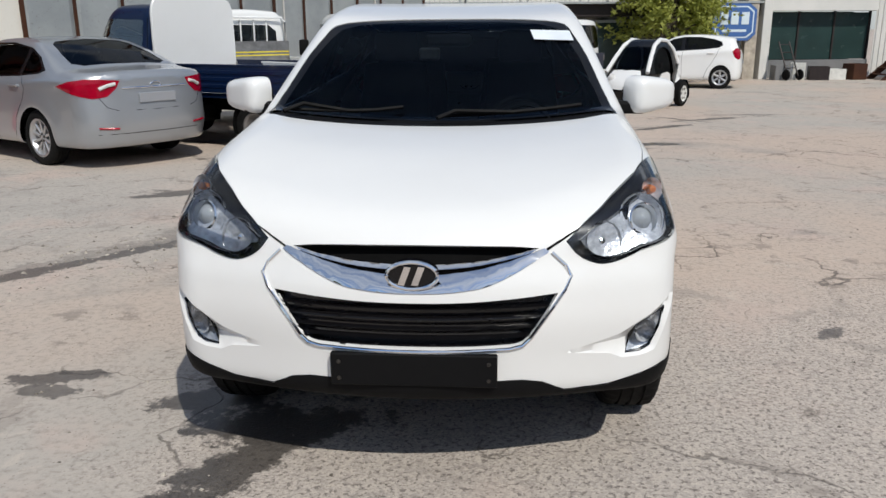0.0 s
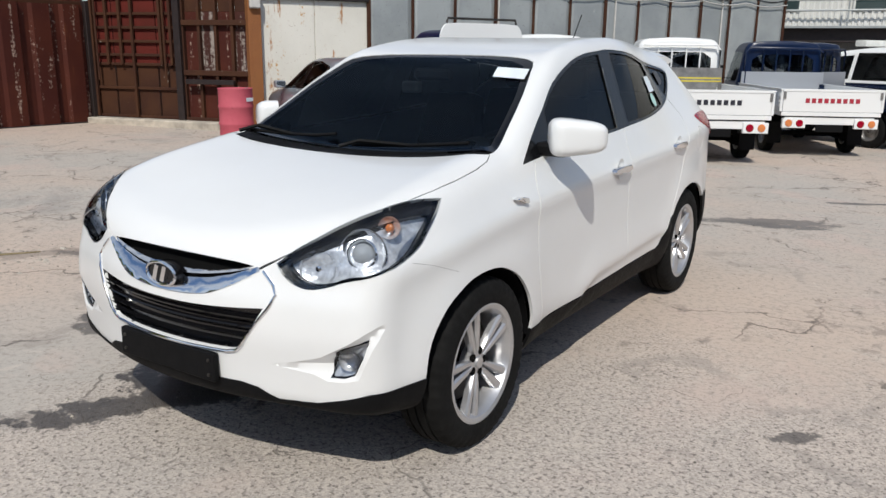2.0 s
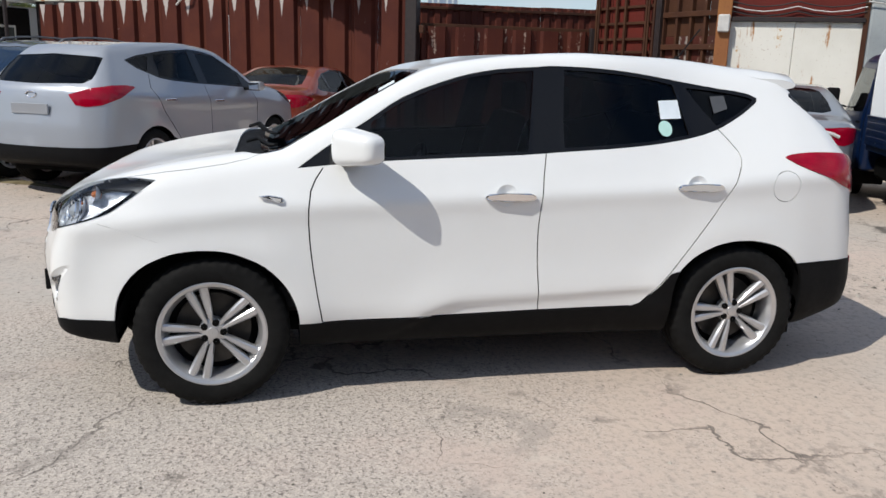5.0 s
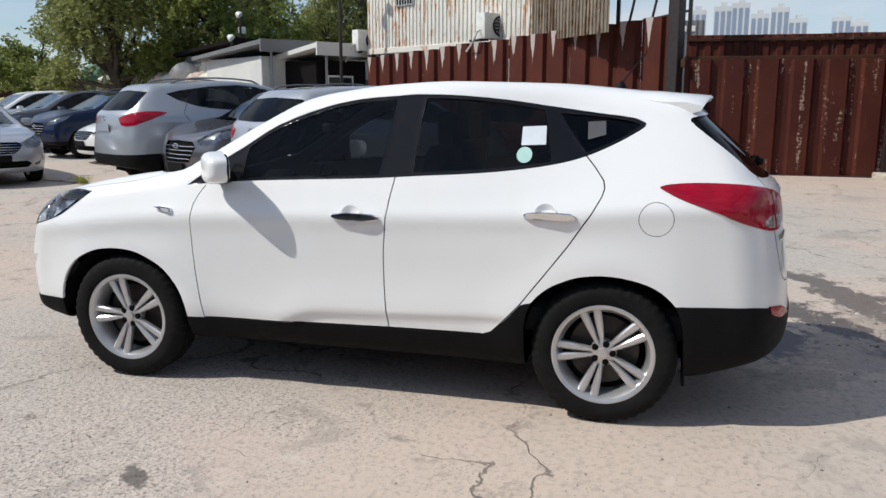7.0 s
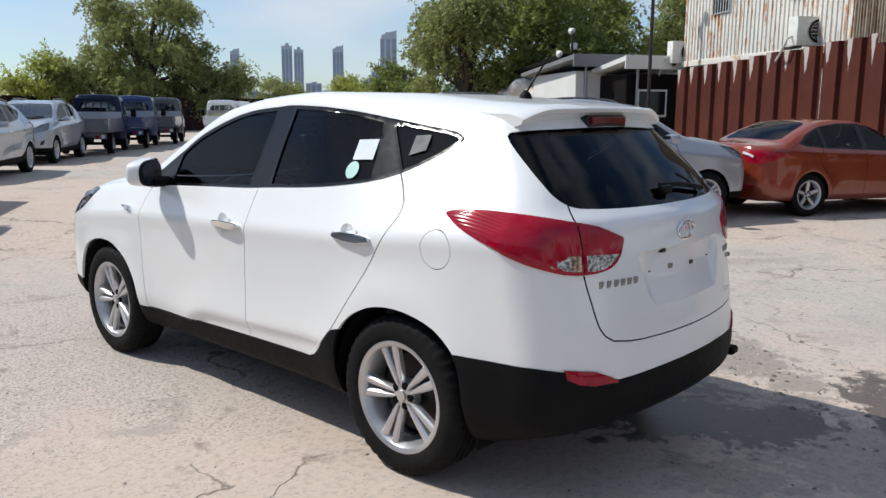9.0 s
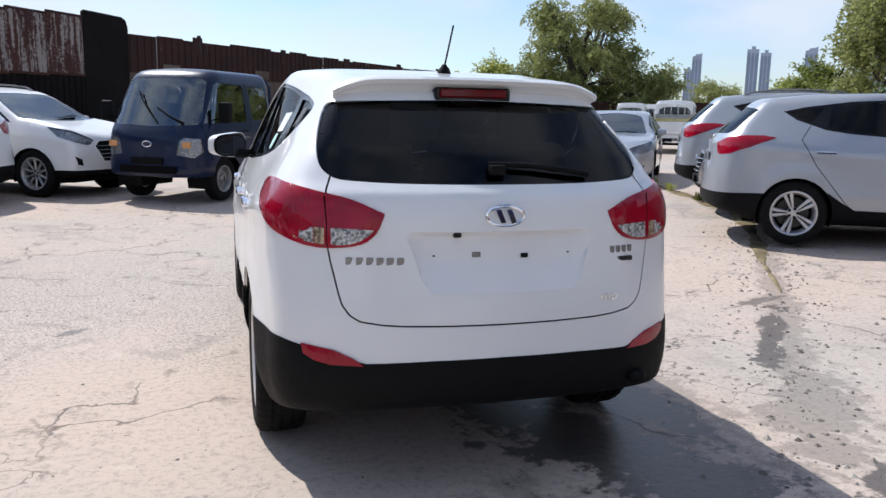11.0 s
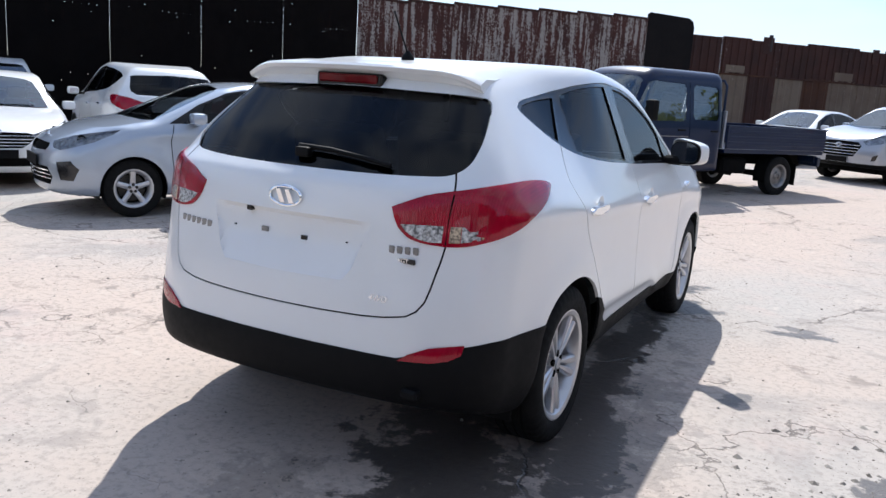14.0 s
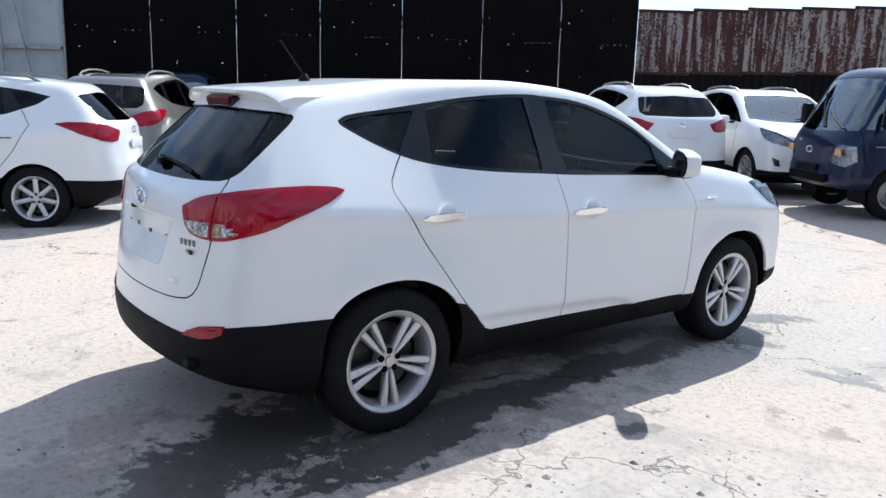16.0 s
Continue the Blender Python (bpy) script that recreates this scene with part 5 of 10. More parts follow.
        inner = [(0.657, 1.034), (0.692, 1.035), (0.692, 0.978), (0.657, 0.975)]
        mid = [(0.694, 1.035), (0.752, 1.034), (0.752, 0.991), (0.72, 0.983), (0.694, 0.978)]
        outer = [(0.754, 1.034), (0.800, 1.031), (0.826, 1.025), (0.802, 1.010), (0.754, 0.992)]
        part("reversing_lens", rb_copy([(s * a, b) for a, b in clear], s), CLEAR_MOTTLED, ob, "clear facetted lens")
        for own in (inner, outer):
            part("indicator_lens", rb_copy([(s * a, b) for a, b in own], s), AMBER_MOTTLED, ob, "clear lens over amber bulb")
        part("lamp_bowl", rb_copy([(s * a, b) for a, b in mid], s), CLEAR_MOTTLED, ob, "clear facetted lens")
        rp = [(s * a, b) for a, b in ((0.530, 0.540), (0.565, 0.566), (0.634, 0.596), (0.745, 0.612), (0.738, 0.575), (0.70, 0.553), (0.64, 0.541))]
        rc = rb_copy(rp, s)
        part("rear_reflector", rc, RED_LENS, car, "red bumper reflector")

    FF = body_field(HERO)

    def lamp_y(x, z):
        a, b = 2.6, 1.2
        for _ in range(36):
            m = (a + b) / 2
            if FF(np.float64(x), np.float64(m), np.float64(z)) > 0:
                a = m
            else:
                b = m
        return a
    for s in (1, -1):
        part("lamp_gap", tube([(s * (0.646 + 0.06 * max(0.0, z - 1.05)), lamp_y(0.648, z) + 0.007, z) for z in (0.968, 1.0, 1.04, 1.08, 1.12, 1.145)], 0.0035, 6), GAP, car)
    # front lamps
    lamp_f = [(0.470, -2.056, 0.866), (0.495, -2.056, 0.832), (0.53, -2.05, 0.806), (0.585, -2.04, 0.790), (0.65, -2.015, 0.800), (0.72, -1.985, 0.826), (0.79, -1.955, 0.842), (0.830, -1.86, 0.872), (0.842, -1.75, 0.912), (0.838, -1.68, 0.960), (0.826, -1.61, 1.01), (0.803, -1.545, 1.054), (0.768, -1.65, 1.060), (0.740, -1.75, 1.049), (0.694, -1.84, 1.026), (0.643, -1.915, 0.993), (0.584, -1.975, 0.953), (0.530, -2.025, 0.914)]
    for s in (1, -1):
        poly, basis = corner_poly(lamp_f, s)
        poly = fair(poly)
        lm = take(bm, carve(bm, poly, basis, lambda c, n: c.x * s > 0.3 and c.y < -1.4))
        back = lm.copy()
        cx, cz = sum(p[0] for p in poly) / len(poly), sum(p[1] for p in poly) / len(poly)
        shine = take(back, carve(back, [(cx + (a - cx) * 0.84 - 0.004, cz - 0.012 + (b - cz) * 0.76) for a, b in poly], basis, lambda c, n: True))
        bowl = part("headlamp", rimmed(shifted(back, -0.035), -0.032), LAMP_BLACK, car, "clear headlamp with a black bezel")
        part("reflector", rimmed(dented(shifted(shine, -0.030), 0.02, 0.05), -0.004), LAMP_SILVER, bowl, "bright facetted reflector")
        part("headlamp_lens", shifted(lm, 0.004), LAMP_GLASS, bowl, "clear lamp cover")
        u, v = basis
        w = Vector((s * 0.40, -0.87, 0.26)).normalized()

        def put(bmx, c, r3=None):
            z = Vector(c)
            q = w.to_track_quat("X", "Z").to_matrix().to_4x4()
            return moved(bmx, Matrix.Translation(z) @ q)
        def nose_y(x, z):
            a, b = -2.5, -1.2
            for _ in range(36):
                m = (a + b) / 2
                if FF(np.float64(x), np.float64(m), np.float64(z)) > 0:
                    a = m
                else:
                    b = m
            return a
        p0 = (s * 0.722, nose_y(0.722, 0.905) + 0.062, 0.905)
        part("projector_bowl", put(lathe([(0.080, 0.002), (0.078, -0.006), (0.066, -0.026), (0.050, -0.034)], 32), p0), LAMP_SILVER, bowl, "silver bowl round the projector")
        part("bowl_rim", put(lathe([(0.078, -0.004), (0.084, 0.004), (0.086, 0.000), (0.082, -0.010)], 32), p0), CHROME, bowl)
        part("lens_ring", put(lathe([(0.048, -0.02), (0.053, 0.010), (0.048, 0.014), (0.041, -0.002)], 28), p0), CHROME, bowl)
        ball = lathe([(0.001, 0.024), (0.015, 0.021), (0.029, 0.012), (0.037, 0.0), (0.043, -0.018)], 24)
        part("projector_lens", put(ball, p0), PROJECTOR, bowl, "round projector lens")
        p1 = (s * 0.590, nose_y(0.590, 0.850) + 0.045, 0.850)
        part("high_beam_bowl", put(lathe([(0.064, 0.012), (0.060, 0.0), (0.045, -0.026), (0.022, -0.042), (0.014, -0.044)], 14), p1), LAMP_SILVER, bowl, "facetted high beam bowl")
        part("high_beam_bulb", put(lathe([(0.001, 0.004), (0.010, 0.0), (0.014, -0.044)], 12), p1), CHROME, bowl)
        p2 = (s * 0.765, nose_y(0.765, 0.985) + 0.040, 0.985)
        part("indicator_bowl", put(lathe([(0.040, 0.004), (0.034, -0.010), (0.016, -0.024), (0.012, -0.026)], 18), p2), LAMP_SILVER, bowl)
        part("indicator_bulb", put(lathe([(0.001, 0.012), (0.012, 0.008), (0.017, -0.006), (0.014, -0.028)], 14), p2), AMBER_LENS, bowl, "amber indicator bulb")

    # grille
    up_open = mirrored([(0, 0.862), (0.30, 0.857), (0.385, 0.849), (0.36, 0.836), (0.28, 0.817), (0.17, 0.800), (0, 0.792)])
    crescent = mirrored([(0, 0.792), (0.17, 0.800), (0.28, 0.817), (0.36, 0.836), (0.395, 0.847), (0.413, 0.838), (0.36, 0.808), (0.30, 0.777), (0.24, 0.752), (0.19, 0.739), (0.10, 0.730), (0, 0.727)])
    low_open = mirrored([(0, 0.694), (0.17, 0.696), (0.32, 0.704), (0.446, 0.714), (0.40, 0.635), (0.345, 0.561), (0.30, 0.548), (0, 0.545)])
    up = take(bm, carve(bm, fair(up_open), FRONT, front_of))
    part("upper_grille", rimmed(shifted(up, -0.045), -0.044), GAP, car, "black upper grille opening")
    cr = take(bm, carve(bm, fair(crescent), FRONT, front_of))
    for k in cr.verts:
        k.co.y += 0.55 * max(0.0, k.co.z - 0.727 - 0.11 * (abs(k.co.x) / 0.40) ** 2)
    part("chrome_bar", shifted(rimmed(cr, 0.03), 0.006), CHROME, car, "curved chrome grille bar")
    lo = take(bm, carve(bm, fair(low_open), FRONT, front_of))
    slats = lo.copy()
    part("lower_grille", rimmed(shifted(lo, -0.045), -0.044), LAMP_BLACK, car, "black slatted lower grille")
    for z in (0.575, 0.607, 0.640, 0.673):
        keep = slats.copy()
        fs = carve(keep, [(-0.6, z - 0.008), (0.6, z - 0.008), (0.6, z + 0.008), (-0.6, z + 0.008)], FRONT, lambda c, n: True)
        part("grille_slat", shifted(rimmed(take(keep, fs), 0.03), -0.012), GLOSS_BLACK, car)
        keep.free()
    slats.free()
    F = body_field(HERO)

    def on_nose(x, z):
        a, b = -2.5, -1.2
        for _ in range(40):
            m = (a + b) / 2
            if F(np.float64(x), np.float64(m), np.float64(z)) > 0:
                a = m
            else:
                b = m
        return a

    def on_tail(x, z):
        a, b = 2.6, 1.2
        for _ in range(40):
            m = (a + b) / 2
            if F(np.float64(x), np.float64(m), np.float64(z)) > 0:
                a = m
            else:
                b = m
        return a
    hexa = [(0.0, 0.536), (0.16, 0.537), (0.30, 0.540), (0.338, 0.549), (0.365, 0.575), (0.42, 0.655), (0.468, 0.722), (0.486, 0.765), (0.468, 0.796), (0.425, 0.836)]
    line = [(-x, z) for x, z in reversed(hexa)] + hexa[1:]
    part("grille_surround", tube([(x, on_nose(x, z) - 0.002, z) for x, z in line], 0.006, 8), CHROME, car, "thin chrome grille surround")
    # emblems: a plain slanted bar in a ring
    for name, y, z, s, bk in (("front_badge", on_nose(0, 0.775) - 0.017, 0.782, 1, True), ("rear_badge", on_tail(0, 1.08) + 0.006, 1.078, -1, False)):
        rx, rz = (0.078, 0.042) if bk else (0.073, 0.036)
        ring = [(rx * math.cos(t), y, z + rz * math.sin(t)) for t in [2 * math.pi * i / 40 for i in range(40)]]
        bd = part(name, tube(ring, 0.0065, 8, closed=True), CHROME, car, "oval chrome badge ring")
        if bk:
            part("badge_plate", prism([(rx * math.cos(2 * math.pi * i / 32), z + rz * math.sin(2 * math.pi * i / 32)) for i in range(32)], FRONT, -y - 0.05, -y - 0.002), GLOSS_BLACK, bd)
        for x0 in (-0.030, 0.012):
            sl = prism([(x0 - 0.014, z - rz * 0.66), (x0 + 0.006, z - rz * 0.72), (x0 + 0.028, z + rz * 0.66), (x0 + 0.008, z + rz * 0.72)], FRONT, -y + (-0.004 if bk else -0.010), -y + (0.008 if bk else 0.004))
            part("badge_stroke", sl, CHROME, bd)
    # blank plate in front
    pl = box(-0.262, 0.262, -2.176, -2.150, 0.420, 0.527, 0.004)
    plate = part("plate_holder", pl, BLACK_PLASTIC, car, "empty black number plate holder")
    for x in (-0.235, 0.235):
        for z in (0.445, 0.500):
            part("plate_screw", moved(lathe([(0.001, 0.004), (0.006, 0.003), (0.007, -0.002)], 10), Matrix.Translation((x, -2.178, z)) @ Matrix.Rotation(radians(-90), 4, "Z")), DARK_METAL, plate)
    # fog lamps in their slanted recesses
    for s in (1, -1):
        want = lambda c, n: front_of(c, n) and c.x * s > 0
        rec = [(s * a, b) for a, b in ((0.455, 0.515), (0.56, 0.536), (0.649, 0.562), (0.75, 0.622), (0.838, 0.690), (0.826, 0.635), (0.80, 0.560), (0.772, 0.490), (0.72, 0.476), (0.665, 0.474), (0.62, 0.495))]
        rc = take(bm, carve(bm, rec, FRONT, want))
        fog = [(s * a, b) for a, b in ((0.672, 0.486), (0.686, 0.545), (0.700, 0.585), (0.725, 0.602), (0.796, 0.628), (0.785, 0.569), (0.755, 0.503), (0.72, 0.488))]
        dented(rc, 0.042, 0.06)
        fl = take(rc, carve(rc, fog, FRONT, lambda c, n: True))
        part("fog_recess", rc, WHITE_PAINT, car)
        f2 = fl.copy()
        fo = part("fog_lamp", shifted(fl, -0.010), LAMP_SILVER, car, "clear front fog lamp")
        fy = on_nose(s * 0.735, 0.555)
        part("fog_bowl", moved(lathe([(0.038, 0.004), (0.034, -0.004), (0.02, -0.014), (0.001, -0.018)], 20), Matrix.Translation((s * 0.735, fy + 0.024, 0.555)) @ Vector((s * 0.45, -0.9, 0)).to_track_quat("X", "Z").to_matrix().to_4x4()), REFLECTOR, fo)
        part("fog_lens", shifted(f2, 0.006), LAMP_GLASS, fo)
        part("fog_frame", tube([(x, on_nose(x, z) + 0.022, z) for x, z in fog], 0.006, 6, closed=True), GLOSS_BLACK, fo, "thin black lamp frame")

    # number plate hollow in the tailgate
    hollow = mirrored([(0, 1.022), (0.36, 1.022), (0.375, 1.010), (0.35, 0.95), (0.315, 0.845), (0.28, 0.80), (0, 0.795)])
    hl = take(bm, carve(bm, hollow, FRONT, rear_of))
    for k in hl.verts:
        if not k.is_boundary:
            k.co.y -= 0.028 * min(1.0, (1.022 - k.co.z) / 0.02) * min(1.0, max(0.0, (k.co.z - 0.795) / 0.12)) * min(1.0, max(0.0, (0.37 - abs(k.co.x)) / 0.08))
    hl_ob = hl

    # gaps between the panels
    gaps_side = [
        [(-0.815, 1.110), (-0.85, 1.06), (-0.873, 1.01), (-0.884, 0.93), (-0.885, 0.86), (-0.879, 0.76), (-0.867, 0.651), (-0.848, 0.52), (-0.825, 0.388)],
        [(0.259, 1.185), (0.240, 1.08), (0.226, 0.97), (0.214, 0.83), (0.213, 0.75), (0.217, 0.64), (0.226, 0.53), (0.236, 0.405)],
        [(0.725, 0.410), (0.775, 0.428), (0.821, 0.474), (0.921, 0.584), (1.03, 0.728), (1.141, 0.876), (1.25, 1.04), (1.293, 1.12), (1.302, 1.155), (1.295, 1.19), (1.25, 1.25), (1.205, 1.300)],
        [(-0.825, 0.390), (-0.365, 0.396), (0.243, 0.409), (0.586, 0.413), (0.725, 0.414)],
    ]
    for g in gaps_side:
        fs = carve(bm, band(g, 0.0032), SIDE, lambda c, n: abs(n.x) > 0.2 and abs(c.x) > 0.45)
        for h in halves(fs):
            part("panel_gap", shifted(take(bm, h), -0.010), GAP, car)
    fuel = [(1.545 + 0.079 * math.cos(t), 1.022 + 0.079 * math.sin(t)) for t in [2 * math.pi * i / 28 for i in range(29)]]
    fs = carve(bm, band(fuel, 0.0016), SIDE, lambda c, n: n.x > 0.2 and c.x > 0.45)
    part("panel_gap", shifted(take(bm, fs), -0.006), GAP, car)
    back_line = [(0.615, 1.225), (0.640, 1.17), (0.652, 1.13), (0.650, 1.05), (0.646, 0.968), (0.636, 0.91), (0.626, 0.866), (0.612, 0.80), (0.600, 0.758), (0.575, 0.722), (0.539, 0.700), (0.46, 0.688), (0.379, 0.683), (0.20, 0.680), (0, 0.679)]
    for s in (1, -1):
        fs = carve(bm, band([(s * x, z) for x, z in back_line], 0.0032), FRONT, lambda c, n: rear_of(c, n) and c.x * s > -0.05)
        part("panel_gap", shifted(take(bm, fs), -0.010), GAP, car)
    bonnet_line = [(0.395, -2.083), (0.46, -2.055), (0.537, -2.016), (0.60, -1.955), (0.656, -1.89), (0.71, -1.79), (0.752, -1.68), (0.772, -1.55), (0.778, -1.4), (0.775, -1.25), (0.765, -1.15), (0.742, -1.09)]
    for s in (1, -1):
        fs = carve(bm, band([(s * x, y) for x, y in bonnet_line], 0.0016), PLAN, lambda c, n: n.z > 0.1 and c.x * s > 0 and c.y < -0.9)
        part("panel_gap", shifted(take(bm, fs), -0.010), GAP, car)
        fs = carve(bm, band([(-1.80, 0.872), (-1.70, 0.845), (-1.62, 0.815), (-1.55, 0.790)], 0.0005), SIDE, lambda c, n: abs(n.x) > 0.3 and c.x * s > 0.5)
        part("panel_gap", shifted(take(bm, fs), -0.004), GAP, car)

    # panels
    door_f = [(-0.815, 1.125), (-0.86, 1.04), (-0.886, 0.88), (-0.867, 0.651), (-0.825, 0.386), (0.236, 0.405), (0.222, 0.55), (0.213, 0.78), (0.226, 0.97), (0.262, 1.20)]
    door_r = [(0.262, 1.20), (0.226, 0.97), (0.213, 0.78), (0.222, 0.55), (0.236, 0.405), (0.725, 0.410), (0.821, 0.474), (1.141, 0.876), (1.293, 1.12), (1.302, 1.16), (1.205, 1.31)]
    side_in = lambda c, n: abs(c.x) > 0.5
    for nm, poly in (("front_door", door_f), ("rear_door", door_r)):
        fs = [f for f in bm.faces if side_in(f.calc_center_median(), f.normal) and inside(f.calc_center_median().y, f.calc_center_median().z, poly)]
        for h in halves(fs):
            part(nm, rimmed(take(bm, h), 0.012), WHITE_PAINT, car)
    tg = mirrored([(0, 1.60), (0.60, 1.55), (0.662, 1.25), (0.655, 1.13), (0.646, 0.968), (0.626, 0.866), (0.600, 0.758), (0.575, 0.722), (0.539, 0.700), (0.379, 0.683), (0, 0.679)])
    fs = [f for f in bm.faces if f.calc_center_median().y > 1.6 and f.normal.y > 0.2 and inside(f.calc_center_median().x, f.calc_center_median().z, tg)]
    part("tailgate", merged(take(bm, fs), hl_ob), WHITE_PAINT, car)
    bon = mirrored([(0, -1.22), (0.74, -1.09), (0.775, -1.25), (0.778, -1.4), (0.772, -1.55), (0.752, -1.68), (0.71, -1.79), (0.656, -1.89), (0.537, -2.016), (0.395, -2.083), (0, -2.12)])
    fs = [f for f in bm.faces if f.normal.z > 0.35 and f.calc_center_median().y < -1.05 and inside(f.calc_center_median().x, f.calc_center_median().y, bon)]
    part("bonnet", rimmed(take(bm, fs), 0.012), WHITE_PAINT, car)
    part("body", rimmed(bm, 0.015), WHITE_PAINT, car)

    # roof spoiler with the high brake lamp
    def roof_z(x, y):
        a, b = 1.9, 0.8
        for _ in range(36):
            m = (a + b) / 2
            if FF(np.float64(x), np.float64(y), np.float64(m)) > 0:
                a = m
            else:
                b = m
        return a
    sp = bmesh.new()
    rows = []
    for i in range(41):
        u = -1 + i / 20
        e = abs(u)
        fall = 0.012 * e * e + 0.036 * max(0.0, (e - 0.70) / 0.30) ** 2
        tip = 1.812 - 0.075 * e ** 2.6
        rows.append([sp.verts.new(p) for p in (
            (u * 0.530, 1.42, roof_z(u * 0.530, 1.42) - 0.002), (u * 0.545, 1.54, roof_z(u * 0.545, 1.54) + 0.005), (u * 0.560, 1.66, 1.603 - fall),
            (u * 0.572, tip - 0.012, 1.592 - fall * 1.1), (u * 0.573, tip, 1.582 - fall * 1.1), (u * 0.572, tip - 0.010, 1.566 - fall * 1.1), (u * 0.566, tip - 0.045, 1.552 - fall), (u * 0.560, 1.690, 1.508 - 0.03 * e * e))])
    for a, b in zip(rows, rows[1:]):
        for k in range(7):
            sp.faces.new((a[k], b[k], b[k + 1], a[k + 1]))
    sp.faces.new(rows[0])
    sp.faces.new(rows[-1][::-1])
    bmesh.ops.recalc_face_normals(sp, faces=sp.faces)
    spo = part("roof_spoiler", sp, WHITE_PAINT, car, "white roof spoiler over the rear window")
    part("high_brake_lamp", box(-0.135, 0.15, 1.772, 1.798, 1.512, 1.546, 0.006), BRAKE_RED, spo, "dark red high brake lamp")
    part("brake_lamp_housing", box(-0.155, 0.168, 1.71, 1.786, 1.494, 1.552, 0.008), GLOSS_BLACK, spo)

    # mirrors, handles, repeaters
    for s in (1, -1):
        # the housing is swept: its outer end lies further back
        mm = pose(s * 0.940, -0.660, 1.212, 0, 0, s * 36)
        mf = lambda x, y, z: (np.abs(x / 0.130) ** 4.2 + np.abs(y / (0.078 - 0.012 * s * x / 0.14)) ** 3.2 + np.abs(z / (0.078 - 0.016 * s * x / 0.14)) ** 4.2) ** (1 / 3.8) - 1
        mb = bm_of(*field_mesh(mf, (-0.19, -0.14, -0.13), (0.19, 0.14, 0.13), 0.013))
        bmesh.ops.bisect_plane(mb, geom=mb.verts[:] + mb.edges[:] + mb.faces[:], plane_co=(0, 0.030, 0), plane_no=(0, 1, 0), clear_outer=True)
        mir = part("door_mirror", moved(rimmed(mb, 0.006), mm), WHITE_PAINT, car, "white door mirror")
        ring = [(0.130 * math.copysign(abs(math.cos(t)) ** 0.75, math.cos(t)), 0.074 * math.copysign(abs(math.sin(t)) ** 0.75, math.sin(t))) for t in [2 * math.pi * i / 32 for i in range(32)]]
        part("mirror_rim", moved(prism(ring, FRONT, -0.026, -0.040, 0.003), mm), BLACK_PLASTIC, mir)
        part("mirror_glass", moved(prism([(x * 0.90, z * 0.86) for x, z in ring], FRONT, -0.036, -0.043), mm), CHROME, mir, "mirror glass")
        part("mirror_foot", moved(box(-0.10, 0.07, -0.05, 0.05, -0.028, 0.03, 0.015), Matrix.Translation((s * 0.850, -0.70, 1.155))), BLACK_PLASTIC, mir)
        for hy, hz in ((0.065, 0.978), (1.053, 1.018)):
            hm = prism([(hy - 0.130, hz - 0.002), (hy - 0.115, hz + 0.017), (hy - 0.03, hz + 0.024), (hy + 0.10, hz + 0.020), (hy + 0.130, hz + 0.004), (hy + 0.125, hz - 0.012), (hy + 0.05, hz - 0.017), (hy - 0.10, hz - 0.014)], SIDE, s * 0.884, s * 0.921)
            for k in hm.verts:
                k.co.x -= s * 0.020 * abs((k.co.y - hy) / 0.13) ** 2
            bmesh.ops.bevel(hm, geom=hm.edges[:], offset=0.006, segments=2, affect="EDGES")
            ho = part("door_handle", hm, CHROME, car, "chrome door handle")
            part("handle_cup", moved(lathe([(0.001, -0.010), (0.03, -0.006), (0.05, 0.004), (0.055, 0.0045)], 20), pose(s * 0.8835, hy - 0.02, hz + 0.008, 0, 0, 0 if s > 0 else 180)), WHITE_PAINT, ho)
        rp = prism([(-1.105, 0.990), (-1.06, 0.996), (-1.00, 0.985), (-0.993, 0.962), (-1.01, 0.960)], SIDE, s * 0.860, s * 0.887, 0.003)
        ro = part("side_repeater", rp, CHROME, car, "small side indicator")
        part("repeater_lens", prism([(-1.06, 0.988), (-1.008, 0.980), (-1.006, 0.968), (-1.03, 0.969)], SIDE, s * 0.872, s * 0.891), CLEAR_LENS, ro)
        part("mud_flap", box(s * 0.66 if s > 0 else s * 0.80, s * 0.80 if s > 0 else s * 0.66, 1.70, 1.715, 0.20, 0.40, 0.004), BLACK_PLASTIC, car)

    # wipers, aerial, paper slips
    def on_top(x, y):
        a, b = 1.9, 0.8
        for _ in range(36):
            m = (a + b) / 2
            if F(np.float64(x), np.float64(y), np.float64(m)) > 0:
                a = m
            else:
                b = m
        return a
    for x0, x1, y0, y1 in ((0.02, 0.60, -1.10, -1.02), (-0.62, -0.16, -1.115, -1.00)):
        pts = [(x0 + (x1 - x0) * f, y0 + (y1 - y0) * f, on_top(x0 + (x1 - x0) * f, y0 + (y1 - y0) * f) + 0.018) for f in (0, 0.25, 0.5, 0.75, 1)]
        wp = part("front_wiper", tube(pts, 0.009, 6), BLACK_PLASTIC, car)
        part("wiper_arm", tube([(x0 - 0.02, -1.17, on_top(x0, -1.17) + 0.02), (x0 + 0.05, -1.11, on_top(x0, -1.11) + 0.04), pts[2]], 0.010, 6), BLACK_PLASTIC, wp)
    wy = on_tail(0.0, 1.22)
    wip = part("rear_wiper", tube([(0.03, on_tail(0.03, 1.262) + 0.02, 1.262), (-0.12, on_tail(-0.12, 1.258) + 0.022, 1.258), (-0.28, on_tail(-0.28, 1.240) + 0.020, 1.240), (-0.385, on_tail(-0.385, 1.222) + 0.014, 1.222)], 0.010, 8), BLACK_PLASTIC, car, "black rear wiper")
